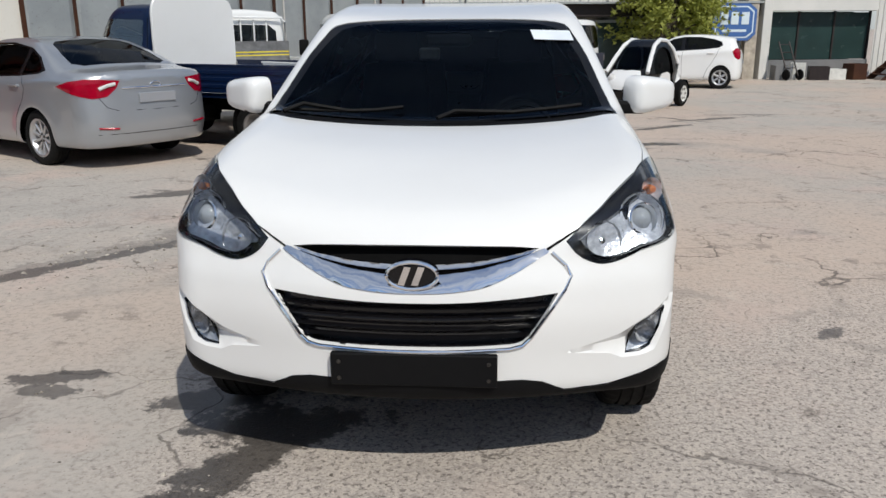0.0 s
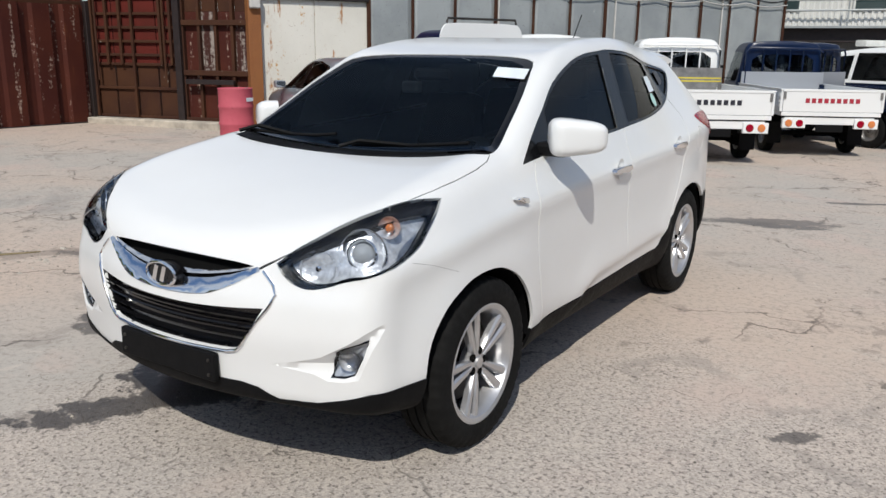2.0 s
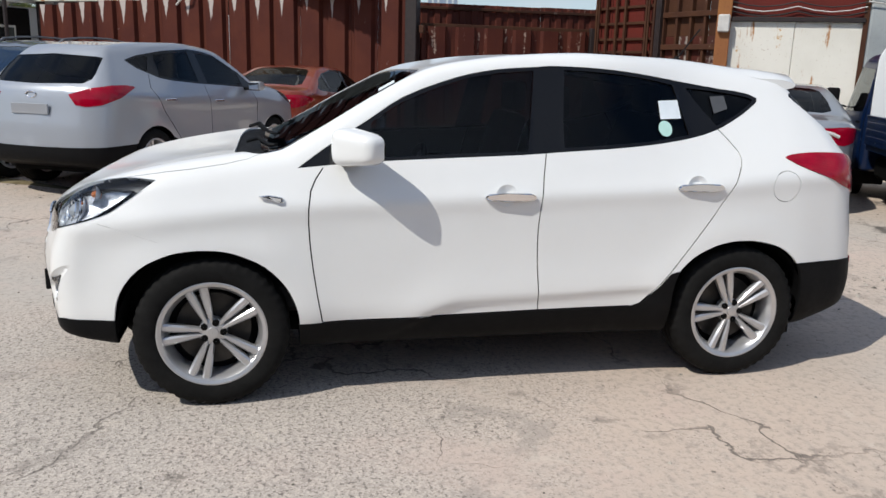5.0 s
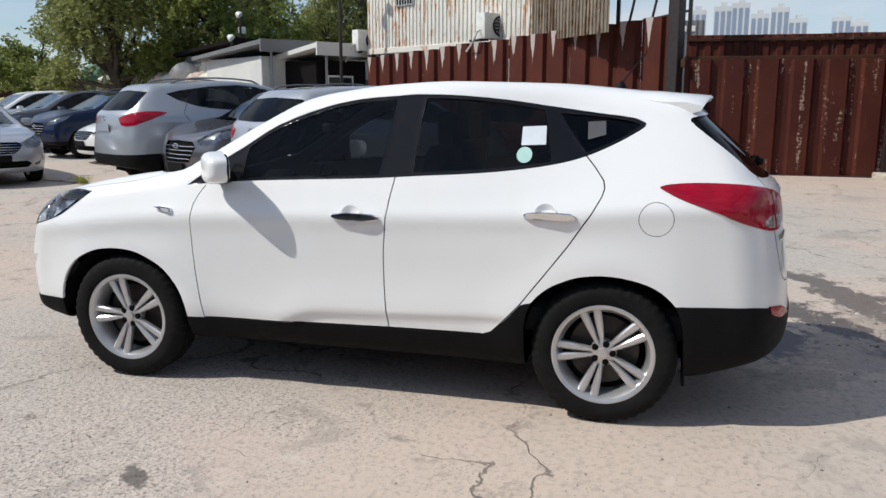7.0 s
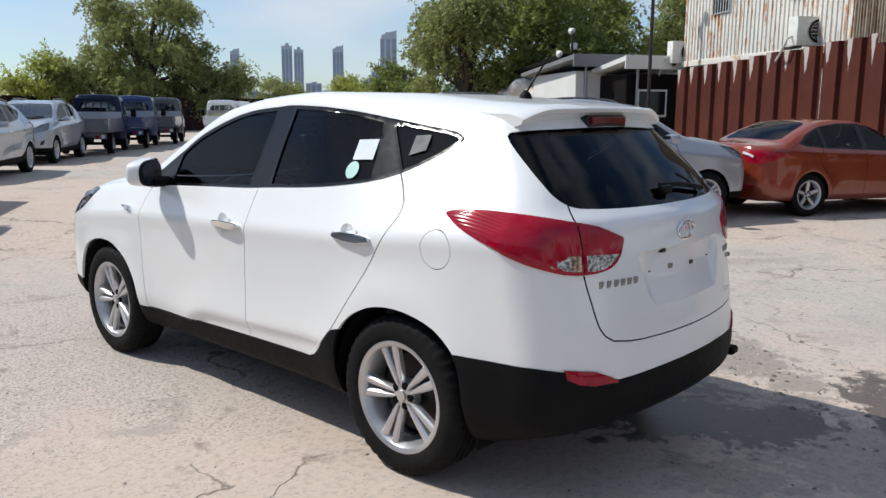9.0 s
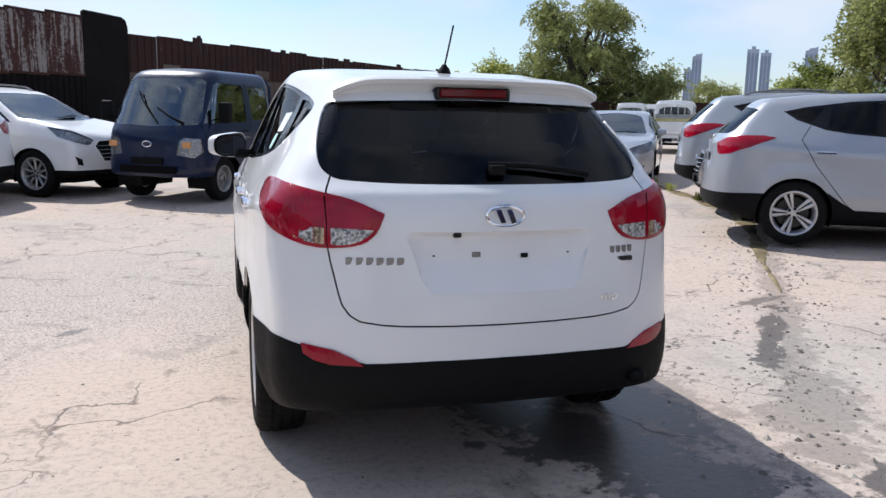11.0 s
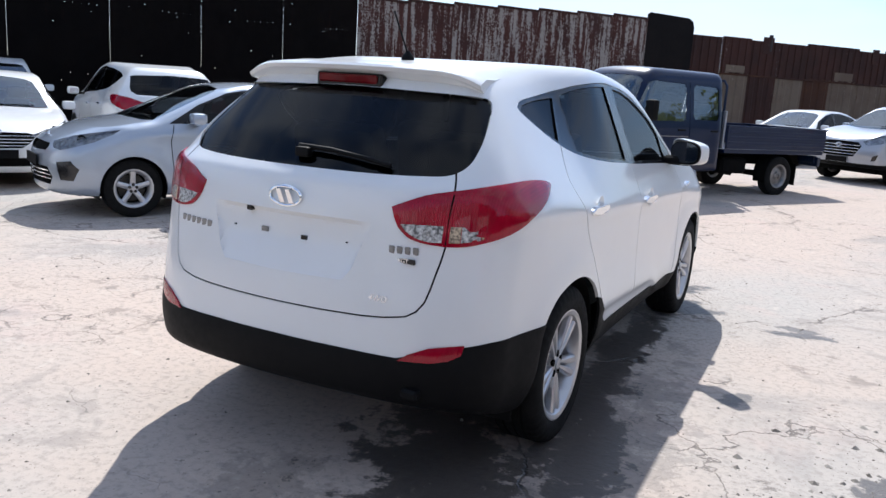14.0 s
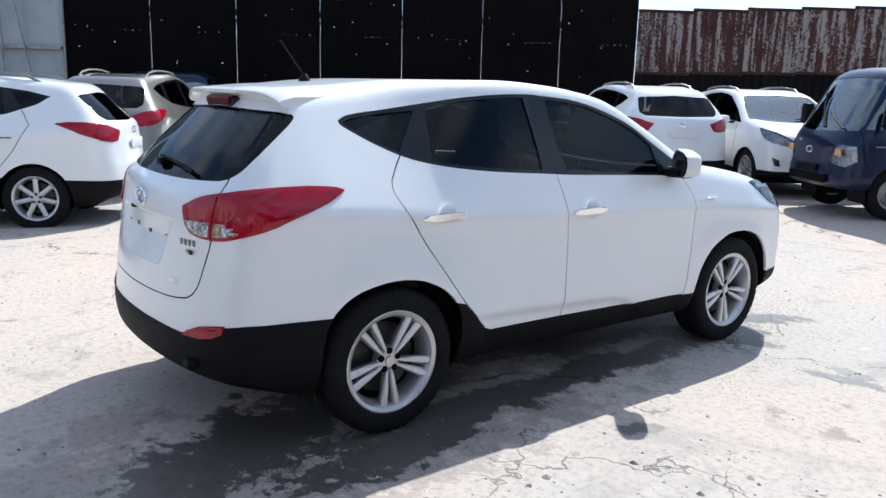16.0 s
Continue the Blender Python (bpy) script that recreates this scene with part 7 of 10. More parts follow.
def build_car(name, T, paint_mat, spokes, cell=0.052):
    car = new(name)
    F = body_field(T["field"])
    bm = bm_of(*field_mesh(F, *T["box"], cell))

    def at(axis, a, b, sign):
        lo, hi = (2.7, 0.2) if sign > 0 else (-2.7, -0.2)
        for _ in range(30):
            m = (lo + hi) / 2
            p = (a, m, b) if axis == 1 else (m, a, b)
            if F(*(np.float64(q) for q in p)) > 0:
                lo = m
            else:
                hi = m
        return lo
    r, width, rim, track = T["wheel"]
    for wy in T["wheels"]:
        ra = r + 0.035
        arch = [(wy + ra * math.cos(t), r + ra * math.sin(t)) for t in [math.pi * i / 14 for i in range(15)]] + [(wy - ra, 0.05), (wy + ra, 0.05)]
        bmesh.ops.delete(bm, geom=carve(bm, arch, SIDE, lambda c, n: abs(c.x) > 0.45), context="FACES")
        for s in (1, -1):
            part("wheel_arch_liner", liner(wy, r, ra + 0.012, s * 0.45, s * (track + 0.075), 12), BLACK_PLASTIC, car)

    def split(faces):
        a = [f for f in faces if f.calc_center_median().x > 0]
        return [(1, a), (-1, [f for f in faces if f.calc_center_median().x <= 0])]
    sc = take(bm, carve(bm, mirrored(T["screen"]), PLAN, lambda c, n: n.z > 0.2 and c.y < 0.1 and abs(c.x) < 0.85))
    part("windscreen", shifted(sc, -0.005), CAR_GLASS, car, "tinted windscreen")
    fr = take(bm, carve(bm, T["frame"], SIDE, lambda c, n: abs(n.x) > 0.25 and abs(c.x) > 0.4))
    for poly in T["glass"]:
        for s, h in split(carve(fr, poly, SIDE, lambda c, n: True)):
            part("side_window", shifted(take(fr, h), -0.008), REAR_GLASS, car)
    part("window_frame", shifted(fr, -0.003), GLOSS_BLACK, car)
    how, poly = T["rear"]
    want = (lambda c, n: n.z > 0.2 and c.y > 0.8) if how == "plan" else (lambda c, n: n.y > 0.05 and c.y > 1.0)
    part("rear_window", shifted(take(bm, carve(bm, mirrored(poly), PLAN if how == "plan" else FRONT, want)), -0.005), REAR_GLASS, car)
    if T["cladding"]:
        band_poly = [(-3, 0.1), (3, 0.1), (3, 0.52), (2.2, 0.54), (1.0, 0.585), (0.83, 0.47), (0.73, 0.41), (-0.93, 0.385), (-1.8, 0.42), (-3, 0.40)]
        part("lower_cladding", shifted(take(bm, carve(bm, band_poly, SIDE, lambda c, n: True)), 0.003), BLACK_PLASTIC, car, "black lower cladding")
    for s in (1, -1):
        p, basis = corner_poly(T["lamp_r"], s)
        lm = take(bm, carve(bm, p, basis, lambda c, n: c.x * s > 0.25 and c.y > 1.2))
        part("rear_lamp", shifted(rimmed(lm, 0.02), 0.006), RED_LENS, car, "red rear lamp")
        p, basis = corner_poly(T["lamp_f"], s)
        lm = take(bm, carve(bm, p, basis, lambda c, n: c.x * s > 0.25 and c.y < -1.1))
        bk = lm.copy()
        hl = part("headlamp", rimmed(shifted(bk, -0.03), -0.028), REFLECTOR, car, "clear headlamp")
        part("headlamp_lens", shifted(lm, 0.003), LAMP_GLASS, hl)
        c = [sum(q[i] for q in T["lamp_f"]) / len(T["lamp_f"]) for i in range(3)]
        w = Vector((s * CORNER, -CORNER, 0.1)).normalized().to_track_quat("X", "Z").to_matrix().to_4x4()
        part("lamp_bowl", moved(lathe([(0.055, 0.0), (0.05, -0.012), (0.03, -0.03), (0.001, -0.035)], 16), Matrix.Translation((s * c[0], c[1] - 0.0, c[2])) @ w), LAMP_BLACK, hl)
        fp = [(s * a, b) for a, b in T["fog"]]
        fg = take(bm, carve(bm, fp, FRONT, lambda c, n: c.y < -1.2 and n.y < 0 and c.x * s > 0))
        part("fog_lamp", shifted(fg, -0.006), LAMP_BLACK, car)
    for gi, g in enumerate(T["grille"]):
        gr = take(bm, carve(bm, mirrored(g), FRONT, lambda c, n: c.y < -1.2 and n.y < 0))
        part("grille" if gi == 0 else "lower_intake", rimmed(shifted(gr, -0.03), -0.028), GAP, car, "black front grille" if gi == 0 else "")
    g0 = T["grille"][0] if T["slats"][0] > 0.48 else T["grille"][1]
    for z in T["slats"]:
        xs = [p[0] for p in g0 if p[0] > 0]
        hw = np.interp(z, [p[1] for p in reversed(g0)], [p[0] for p in reversed(g0)])
        hw = max(0.25, min(max(xs), float(hw))) * 0.97 if z not in (g0[0][1],) else max(xs)
        hw = min(hw, max(xs) * 0.98)
        pts = [(x, at(1, x, z, -1) - 0.001, z) for x in np.linspace(-hw, hw, 11)]
        part("grille_slat", tube(pts, 0.0055, 6), CHROME, car)
    for g in T["gaps"]:
        fs = carve(bm, band(g, 0.0045), SIDE, lambda c, n: abs(n.x) > 0.3 and abs(c.x) > 0.45)
        near = [f for f in fs if f.calc_center_median().x > 0]
        far = [f for f in fs if f.calc_center_median().x <= 0]
        for h in (near, far):
            part("panel_gap", shifted(take(bm, h), -0.006), GAP, car)
    part("body", bm, paint_mat, car)
    if T is SEDAN:
        part("boot_strip", tube([(x, at(1, x, 0.905, 1) + 0.002, 0.905) for x in np.linspace(-0.42, 0.42, 9)], 0.011, 6), CHROME, car, "chrome strip across the boot lid")
        lid = [(0.66, 0.80), (0.60, 0.70), (0.50, 0.665), (0.25, 0.655), (0.0, 0.652)]
        part("boot_gap", tube([(x, at(1, x, z, 1) - 0.0015, z) for x, z in lid + [(-x, z) for x, z in reversed(lid[:-1])]], 0.004, 6), GAP, car)
        part("bumper_gap", tube([(x, at(1, x, 0.40, 1) - 0.001, 0.40) for x in np.linspace(-0.7, 0.7, 11)], 0.004, 6), GAP, car)
        for s in (1, -1):
            part("rear_reflector", tube([(s * x, at(1, s * x, 0.46 + 0.06 * (x - 0.5), 1) + 0.002, 0.46 + 0.06 * (x - 0.5)) for x in (0.50, 0.60, 0.70)], 0.014, 6), RED_LENS, car)
            part("lamp_inset", tube([(s * x, at(1, s * x, z, 1) + 0.012, z) for x, z in ((0.49, 0.955), (0.58, 0.935), (0.66, 0.90))], 0.020, 8), CLEAR_LENS, car, "clear inset of the rear lamp")
    for hy, hz in T["handles"]:
        for s in (1, -1):
            x = s * at(0, hy, hz, 1)
            part("door_handle", box(min(x - s * 0.01, x + s * 0.028), max(x - s * 0.01, x + s * 0.028), hy - 0.10, hy + 0.10, hz - 0.014, hz + 0.014, 0.008), CHROME if T is SUV else paint_mat, car)
    mx, my, mz = T["mirror"]
    for s in (1, -1):
        b = box(s * mx - 0.09, s * mx + 0.09, my - 0.08, my + 0.07, mz - 0.062, mz + 0.062, 0.045, seg=2)
        mo = part("door_mirror", b, paint_mat, car)
        part("mirror_glass", box(s * mx - 0.07, s * mx + 0.07, my + 0.066, my + 0.074, mz - 0.045, mz + 0.045, 0.003), CHROME, mo)
        part("mirror_foot", box(min(s * mx, s * (mx - 0.2)), max(s * mx, s * (mx - 0.2)), my - 0.04, my + 0.03, mz - 0.06, mz - 0.02, 0.01), BLACK_PLASTIC, mo)
    zf, zr = T["badge"]
    for nm, sign, z in (("front_badge", -1, zf), ("rear_badge", 1, zr)):
        y = at(1, 0, z, sign)
        part(nm, tube([(0.065 * math.cos(t), y + sign * 0.006, z + 0.033 * math.sin(t)) for t in [2 * math.pi * i / 20 for i in range(20)]], 0.008, 6, closed=True), CHROME, car)
    zf, zr = T["plate_z"]
    for nm, sign, z, m in (("front_plate", -1, zf, BLACK_PLASTIC), ("rear_plate", 1, zr, PALE_SILVER)):
        y = at(1, 0, z, sign) + sign * 0.012
        part(nm, box(-0.24, 0.24, y - 0.010, y + 0.010, z - 0.055, z + 0.055, 0.004), m, car)
    part("wiper", tube([(0.05, -1.0, at_top(F, 0.05, -1.0)), (0.3, -0.97, at_top(F, 0.3, -0.97)), (0.5, -0.95, at_top(F, 0.5, -0.95))], 0.010, 6), BLACK_PLASTIC, car)
    part("cabin", box(-0.62, 0.62, -1.0, 1.5, 0.35, 0.55), CABIN, car)
    part("dashboard", box(-0.62, 0.62, -1.0, -0.55, 0.55, 0.90, 0.05), CABIN, car)
    for x in (-0.34, 0.34):
        car_seat("front_seat", x, 0.1, car, 0.44, max(0.0, 1.655 - T["field"]["top"][len(T["field"]["top"]) // 2][1] + 0.06))
    part("underbody", box(-0.66, 0.66, T["wheels"][0] - 0.5, T["wheels"][1] + 0.5, 0.22, 0.34), GAP, car)
    wh = wheel("wheel", r, width, rim, spokes)
    set_wheels(car, wh, track, T["wheels"], r)
    return car


def at_top(F, x, y):
    lo, hi = 1.9, 0.6
    for _ in range(30):
        m = (lo + hi) / 2
        if F(np.float64(x), np.float64(y), np.float64(m)) > 0:
            lo = m
        else:
            hi = m
    return lo + 0.015


def parked(car, x, y, heading, label, category="car"):
    tagged(car, label, category)
    car.matrix_world = pose(x, y, ground_z(x, y), 0, 0, heading + 90)
    return car


def recast(proto, name, old, paint_mat, scale, spokes, T):
    """A car of the same template in another size and paint, with meshes of its own."""
    car = new(name)
    m = Matrix.Diagonal((*scale, 1))
    made = {}
    wheels = []
    for o in proto.children_recursive:
        top = o if o.parent is proto else o.parent
        if top.name.split(".")[0] == "wheel":
            continue
        me = o.data.copy()
        me.transform(m)
        for i, mt in enumerate(me.materials):
            if mt is old:
                me.materials[i] = paint_mat
        c = new(o.name.split(".")[0], me)
        if "label" in o:
            c["label"] = o["label"]
        made[o] = c
        c.parent = car if o.parent is proto else made[o.parent]
    r, width, rim, track = T["wheel"]
    wh = wheel("wheel", r * scale[2], width, rim * scale[2], spokes)
    set_wheels(car, wh, track * scale[0] + 0.0, [w * scale[1] for w in T["wheels"]], r * scale[2])
    return car


def roof_rails(car, k):
    """Two silver rails along the roof of a tall car."""
    F = body_field(HERO)
    for s in (1, -1):
        pts = [(s * (0.50 + 0.02 * math.cos(u * 3)), -0.15 + 1.5 * u, at_top(F, s * 0.50, -0.15 + 1.5 * u) - 0.02 + 0.05 * (0.05 < u < 0.95)) for u in (0, 0.1, 0.3, 0.5, 0.7, 0.9, 1.0)]
        part("roof_rail", tube([(x * k[0], y * k[1], z * k[2]) for x, y, z in pts], 0.016, 6), STEEL, car, "silver roof rail")


def scaled(L, W, H, base):
    return (W / base[1], L / base[0], H / base[2])


SD, HB, SU = (4.82, 1.80, 1.47), (4.05, 1.69, 1.457), (4.41, 1.80, 1.655)
sedan = parked(build_car("silver_sedan", SEDAN, SILVER_PAINT, 10), -5.77, 5.90, 148.5, "silver four-door sedan parked beside the rusty drum")
for name, mat, size, x, y, hd, sp, label in (
        ("silver_sedan", PALE_SILVER, (4.82, 1.80, 1.47), -7.43, -10.84, 56.4, 10, "pale silver sedan standing in the open lane"),
        ("white_sedan", WHITE_PAINT, (4.57, 1.80, 1.45), 9.40, -2.80, 147.6, 5, "white sedan parked nose out before the dark wall"),
        ("orange_coupe", ORANGE_PAINT, (4.2, 1.77, 1.40), -10.35, -0.34, 150.8, 5, "burnt orange coupe parked along the rusty fence"),
        ("white_sedan", WHITE_PAINT, (4.8, 1.82, 1.47), -12.6, -9.6, -30, 5, "white sedan parked nose out in a row of cars"),
        ("white_sedan", WHITE_PAINT, (4.6, 1.8, 1.45), -0.4, -19.6, 62, 5, "white sedan parked behind the blue truck")):
    parked(recast(sedan, name, SILVER_PAINT, mat, scaled(*size, SD), sp, SEDAN), x, y, hd, label)
hatch = parked(build_car("silver_hatchback", HATCH, ICE_PAINT, 5), 4.97, -2.73, 64.7, "silver five-door hatchback with black door handles")
for name, mat, size, x, y, hd, sp, label in (
        ("white_city_car", WHITE_PAINT, (3.6, 1.58, 1.52), 5.5, 20.3, 165, 6, "small white hatchback parked before the office front"),
        ("yellow_hatchback", YELLOW_PAINT, (3.7, 1.6, 1.5), -17.6, -19.6, -30, 6, "small yellow hatchback in the far row of cars")):
    parked(recast(hatch, name, ICE_PAINT, mat, scaled(*size, HB), sp, HATCH), x, y, hd, label)
suv = parked(build_car("silver_sport_utility_car", SUV, PALE_SILVER, "double"), -6.64, -2.42, 150.1, "silver sport utility car with black lower cladding")
for name, mat, size, x, y, hd, sp, label in (
        ("silver_crossover", SILVER_PAINT, (4.84, 1.92, 1.75), -8.68, -5.86, 147, 10, "large silver crossover with red corner lamps"),
        ("grey_sport_utility_car", GREY_PAINT, (4.41, 1.80, 1.655), -7.61, -4.17, -31, 10, "dark grey sport utility car parked nose out"),
        ("white_seven_seater", WHITE_PAINT, (4.68, 1.89, 1.74), 6.17, -8.55, 331, 5, "white sport utility car parked tail out"),
        ("white_crossover", WHITE_PAINT, (4.69, 1.88, 1.69), 4.40, -10.05, 148, 10, "white sport utility car parked nose out beside the blue truck"),
        ("white_sport_utility_car", WHITE_PAINT, (4.64, 1.85, 1.73), 7.60, 2.40, 61, 7, "white sport utility car with dark lower bumper"),
        ("brown_grey_estate", paint("bronze_paint", (0.22, 0.21, 0.19), 0.6, 0.35), (4.72, 1.87, 1.83), 10.42, -0.87, -33, 6, "tall bronze-grey estate car with roof rails"),
        ("white_crossover", WHITE_PAINT, (4.3, 1.82, 1.65), 9.07, -5.30, 331, 5, "white crossover parked tail out behind the hatchback"),
        ("white_crossover", WHITE_PAINT, (3.65, 1.75, 1.66), 12.92, -5.08, 147.6, 5, "white crossover parked close to the dark wall"),
        ("silver_sport_utility_car", PALE_SILVER, (4.45, 1.85, 1.65), -2.76, -15.84, 53.5, 10, "silver sport utility car with a black grille, nose out"),
        ("silver_seven_seater", PALE_SILVER, (4.68, 1.89, 1.73), -6.13, -20.81, 53, 5, "silver sport utility car parked in the far row"),
        ("navy_crossover", NAVY_PAINT, (4.5, 1.84, 1.67), -13.7, -12.0, -30, 5, "dark blue crossover parked nose out"),
        ("grey_sport_utility_car", GREY_PAINT, (4.45, 1.84, 1.67), -15.0, -14.6, -30, 5, "dark grey sport utility car in the row of cars"),
        ("white_sport_utility_car", WHITE_PAINT, (4.5, 1.84, 1.68), -16.4, -17.2, -30, 5, "white sport utility car in the row of cars")):
    car = parked(recast(suv, name, PALE_SILVER, mat, scaled(*size, SU), sp, SUV), x, y, hd, label)
    if size[2] > 1.70 or "nose out" in label:
        roof_rails(car, scaled(*size, SU))

# ---- light trucks ----
def cab_spec(back):
    return dict(
        top=[(-2.5, 1.90), (-1.9, 1.93), (-1.5, 1.955), (-0.9, 1.955), (0.2, 1.95)],
        nose=[(0.2, -2.30), (0.35, -2.38), (0.5, -2.41), (0.9, -2.405), (1.02, -2.37), (1.12, -2.31), (1.5, -2.09), (1.85, -1.86), (1.98, -1.68), (2.1, -1.4)],
        tail=[(0.2, back), (2.1, back)],
        plan=[(-2.5, 0.80), (-2.2, 0.83), (-1.5, 0.845), (0.3, 0.845)], belt=[(-2.5, 1.06), (0.3, 1.08)],
        low=[(-2.5, 0.5), (0.3, 0.5)], crown=[(-2.5, 0.03), (0.3, 0.03)], tumble=[(-2.5, 0.16), (0.3, 0.16)],
        sweep=[(-2.5, 0.0), (0.3, 0.0)], k_side=[(-2.5, 0.16), (0.3, 0.16)], nose_round=(0.07, 0.05), tail_round=(0.01, 0.01),
        wheels=[(-1.66, 0.33)], arch=0.36, floor=[(-2.5, 0.38), (0.3, 0.42)], crease=0.004, flare=0.006)


def bar_text(parent, n, x0, x1, y, z, h, mat, name="letter_bar"):
    """Plain bars in place of a maker's name."""
    w = (x1 - x0) / n
    for i in range(n):
        part(name, box(x0 + w * (i + 0.14), x0 + w * (i + 0.80), y - 0.004, y + 0.004, z - h / 2, z + h / 2, 0.001), mat, parent)


def truck(name, cab_mat, bed_mat, double=False, guard="bars", bed_len=2.75, tail_bars=None, letters=7, rear_y=None, front=True):
    tr = new(name)
    back = -0.22 if double else -0.92
    F = body_field(cab_spec(back))
    bm = bm_of(*field_mesh(F, (-0.96, -2.52, 0.3), (0.96, 0.0, 2.06), 0.055))
    fy = -1.66
    arch = [(fy + 0.375 * math.cos(t), 0.33 + 0.375 * math.sin(t)) for t in [math.pi * i / 14 for i in range(15)]] + [(fy - 0.375, 0.1), (fy + 0.375, 0.1)]
    bmesh.ops.delete(bm, geom=carve(bm, arch, SIDE, lambda c, n: abs(c.x) > 0.4), context="FACES")
    for s in (1, -1):
        part("wheel_arch_liner", liner(fy, 0.33, 0.39, s * 0.4, s * 0.82, 12), BLACK_PLASTIC, tr)
    sc = take(bm, carve(bm, mirrored([(0, 1.82), (0.56, 1.80), (0.65, 1.74), (0.735, 1.20), (0.70, 1.13), (0, 1.10)]), FRONT, lambda c, n: n.y < -0.2))
    part("windscreen", shifted(sc, -0.005), CAR_GLASS, tr, "raked windscreen")
    wins = [[(-2.12, 1.15), (-1.10, 1.17), (-1.06, 1.22), (-1.05, 1.67), (-1.09, 1.722), (-1.70, 1.745), (-1.80, 1.71)]]
    if double:
        wins.append([(-0.90, 1.25), (-0.86, 1.20), (-0.40, 1.20), (-0.36, 1.25), (-0.36, 1.65), (-0.40, 1.70), (-0.86, 1.72), (-0.90, 1.67)])
    for w in wins:
        fs = carve(bm, w, SIDE, lambda c, n: abs(n.x) > 0.4)
        for s in (1, -1):
            h = [f for f in fs if f.is_valid and f.calc_center_median().x * s > 0]
            part("side_window", shifted(take(bm, h), -0.006), CAR_GLASS, tr)
    rw = take(bm, carve(bm, eased(mirrored([(0, 1.70), (0.58, 1.69), (0.60, 1.30), (0, 1.29)]), 1), FRONT, lambda c, n: n.y > 0.5))
    part("back_window", shifted(rw, -0.008), CAR_GLASS, tr)
    for g in ([(-2.16, 1.13), (-2.12, 0.75), (-2.02, 0.62)], [(-0.98, 1.75), (-0.98, 0.45)]) + (([(-0.28, 1.75), (-0.28, 0.5)],) if double else ()):
        fs = carve(bm, band(g, 0.005), SIDE, lambda c, n: abs(n.x) > 0.4)
        near = [f for f in fs if f.calc_center_median().x > 0]
        far = [f for f in fs if f.calc_center_median().x <= 0]
        for h in (near, far):
            part("panel_gap", shifted(take(bm, h), -0.006), GAP, tr)
    for s in (1, -1):
        hp = [(s * a, b) for a, b in ((0.46, 0.70), (0.50, 0.90), (0.58, 0.95), (0.78, 0.93), (0.80, 0.74), (0.70, 0.66))]
        lm = take(bm, carve(bm, hp, FRONT, lambda c, n: n.y < -0.1 and c.x * s > 0))
        bk = lm.copy()
        hl = part("headlamp", rimmed(shifted(bk, -0.03), -0.028), REFLECTOR, tr, "large clear headlamp with amber corner")
        part("headlamp_lens", shifted(lm, 0.003), LAMP_GLASS, hl)
        part("corner_indicator", box(s * 0.62 - 0.07, s * 0.62 + 0.07, -2.366, -2.35, 0.80, 0.89, 0.01), PALE_AMBER, hl)
    low = take(bm, carve(bm, mirrored([(0, 0.62), (0.96, 0.62), (0.96, 0.2), (0, 0.2)]), FRONT, lambda c, n: c.y < -2.0))
    part("front_bumper", shifted(low, 0.012), cab_mat, tr, "body-coloured front bumper")
    part("intake", box(-0.48, 0.48, -2.432, -2.40, 0.43, 0.54, 0.015), GAP, tr)
    part("front_plate", box(-0.26, 0.26, -2.445, -2.425, 0.56, 0.66, 0.004), BLACK_PLASTIC, tr)
    part("badge", tube([(0.075 * math.cos(t), -2.415, 0.85 + 0.04 * math.sin(t)) for t in [2 * math.pi * i / 20 for i in range(20)]], 0.008, 6, closed=True), CHROME, tr)
    part("cab_body", bm, cab_mat, tr)
    for s in (1, -1):
        mo = part("door_mirror", box(s * 1.02 - 0.09, s * 1.02 + 0.09, -2.02, -1.90, 1.16, 1.46, 0.04, seg=2), BLACK_PLASTIC, tr, "black truck mirror")
        part("mirror_arm", tube([(s * 0.82, -1.96, 1.2), (s * 1.0, -1.97, 1.25)], 0.014, 6), BLACK_PLASTIC, mo)
        for hy in ((-1.15, -0.45) if double else (-1.15,)):
            part("door_handle", box(s * 0.85 - 0.012, s * 0.85 + 0.012, hy - 0.08, hy + 0.08, 1.02, 1.05, 0.006), BLACK_PLASTIC, tr)
        part("side_strip", box(s * 0.846 - 0.006, s * 0.846 + 0.006, -2.0, -1.0, 0.93, 0.945), STEEL, tr)
    part("wiper", tube([(0.1, -2.30, 1.16), (-0.2, -2.16, 1.42), (-0.35, -2.06, 1.60)], 0.012, 6), BLACK_PLASTIC, tr)
    part("wiper", tube([(0.55, -2.29, 1.15), (0.25, -2.24, 1.26), (0.05, -2.19, 1.36)], 0.012, 6), BLACK_PLASTIC, tr)
    part("dashboard", box(-0.68, 0.68, -2.2, -1.85, 0.9, 1.08, 0.04), CABIN, tr)
    for x in (-0.4, 0.4):
        part("seat", box(x - 0.26, x + 0.26, -1.30, -1.10, 0.75, 1.45, 0.06, seg=2), SEAT_CLOTH, tr)
    # chassis and bed
    y0, y1 = back + 0.10, back + 0.10 + bed_len
    for s in (1, -1):
        part("chassis_rail", box(s * 0.36 - 0.035, s * 0.36 + 0.035, -1.4, y1 - 0.05, 0.50, 0.66), GAP, tr)
    part("bed_floor", box(-0.80, 0.80, y0, y1, 0.70, 0.765, 0.004), bed_mat, tr)
    part("fuel_tank", box(0.42, 0.70, y0 + 0.1, y0 + 0.7, 0.36, 0.62, 0.04), GAP, tr)
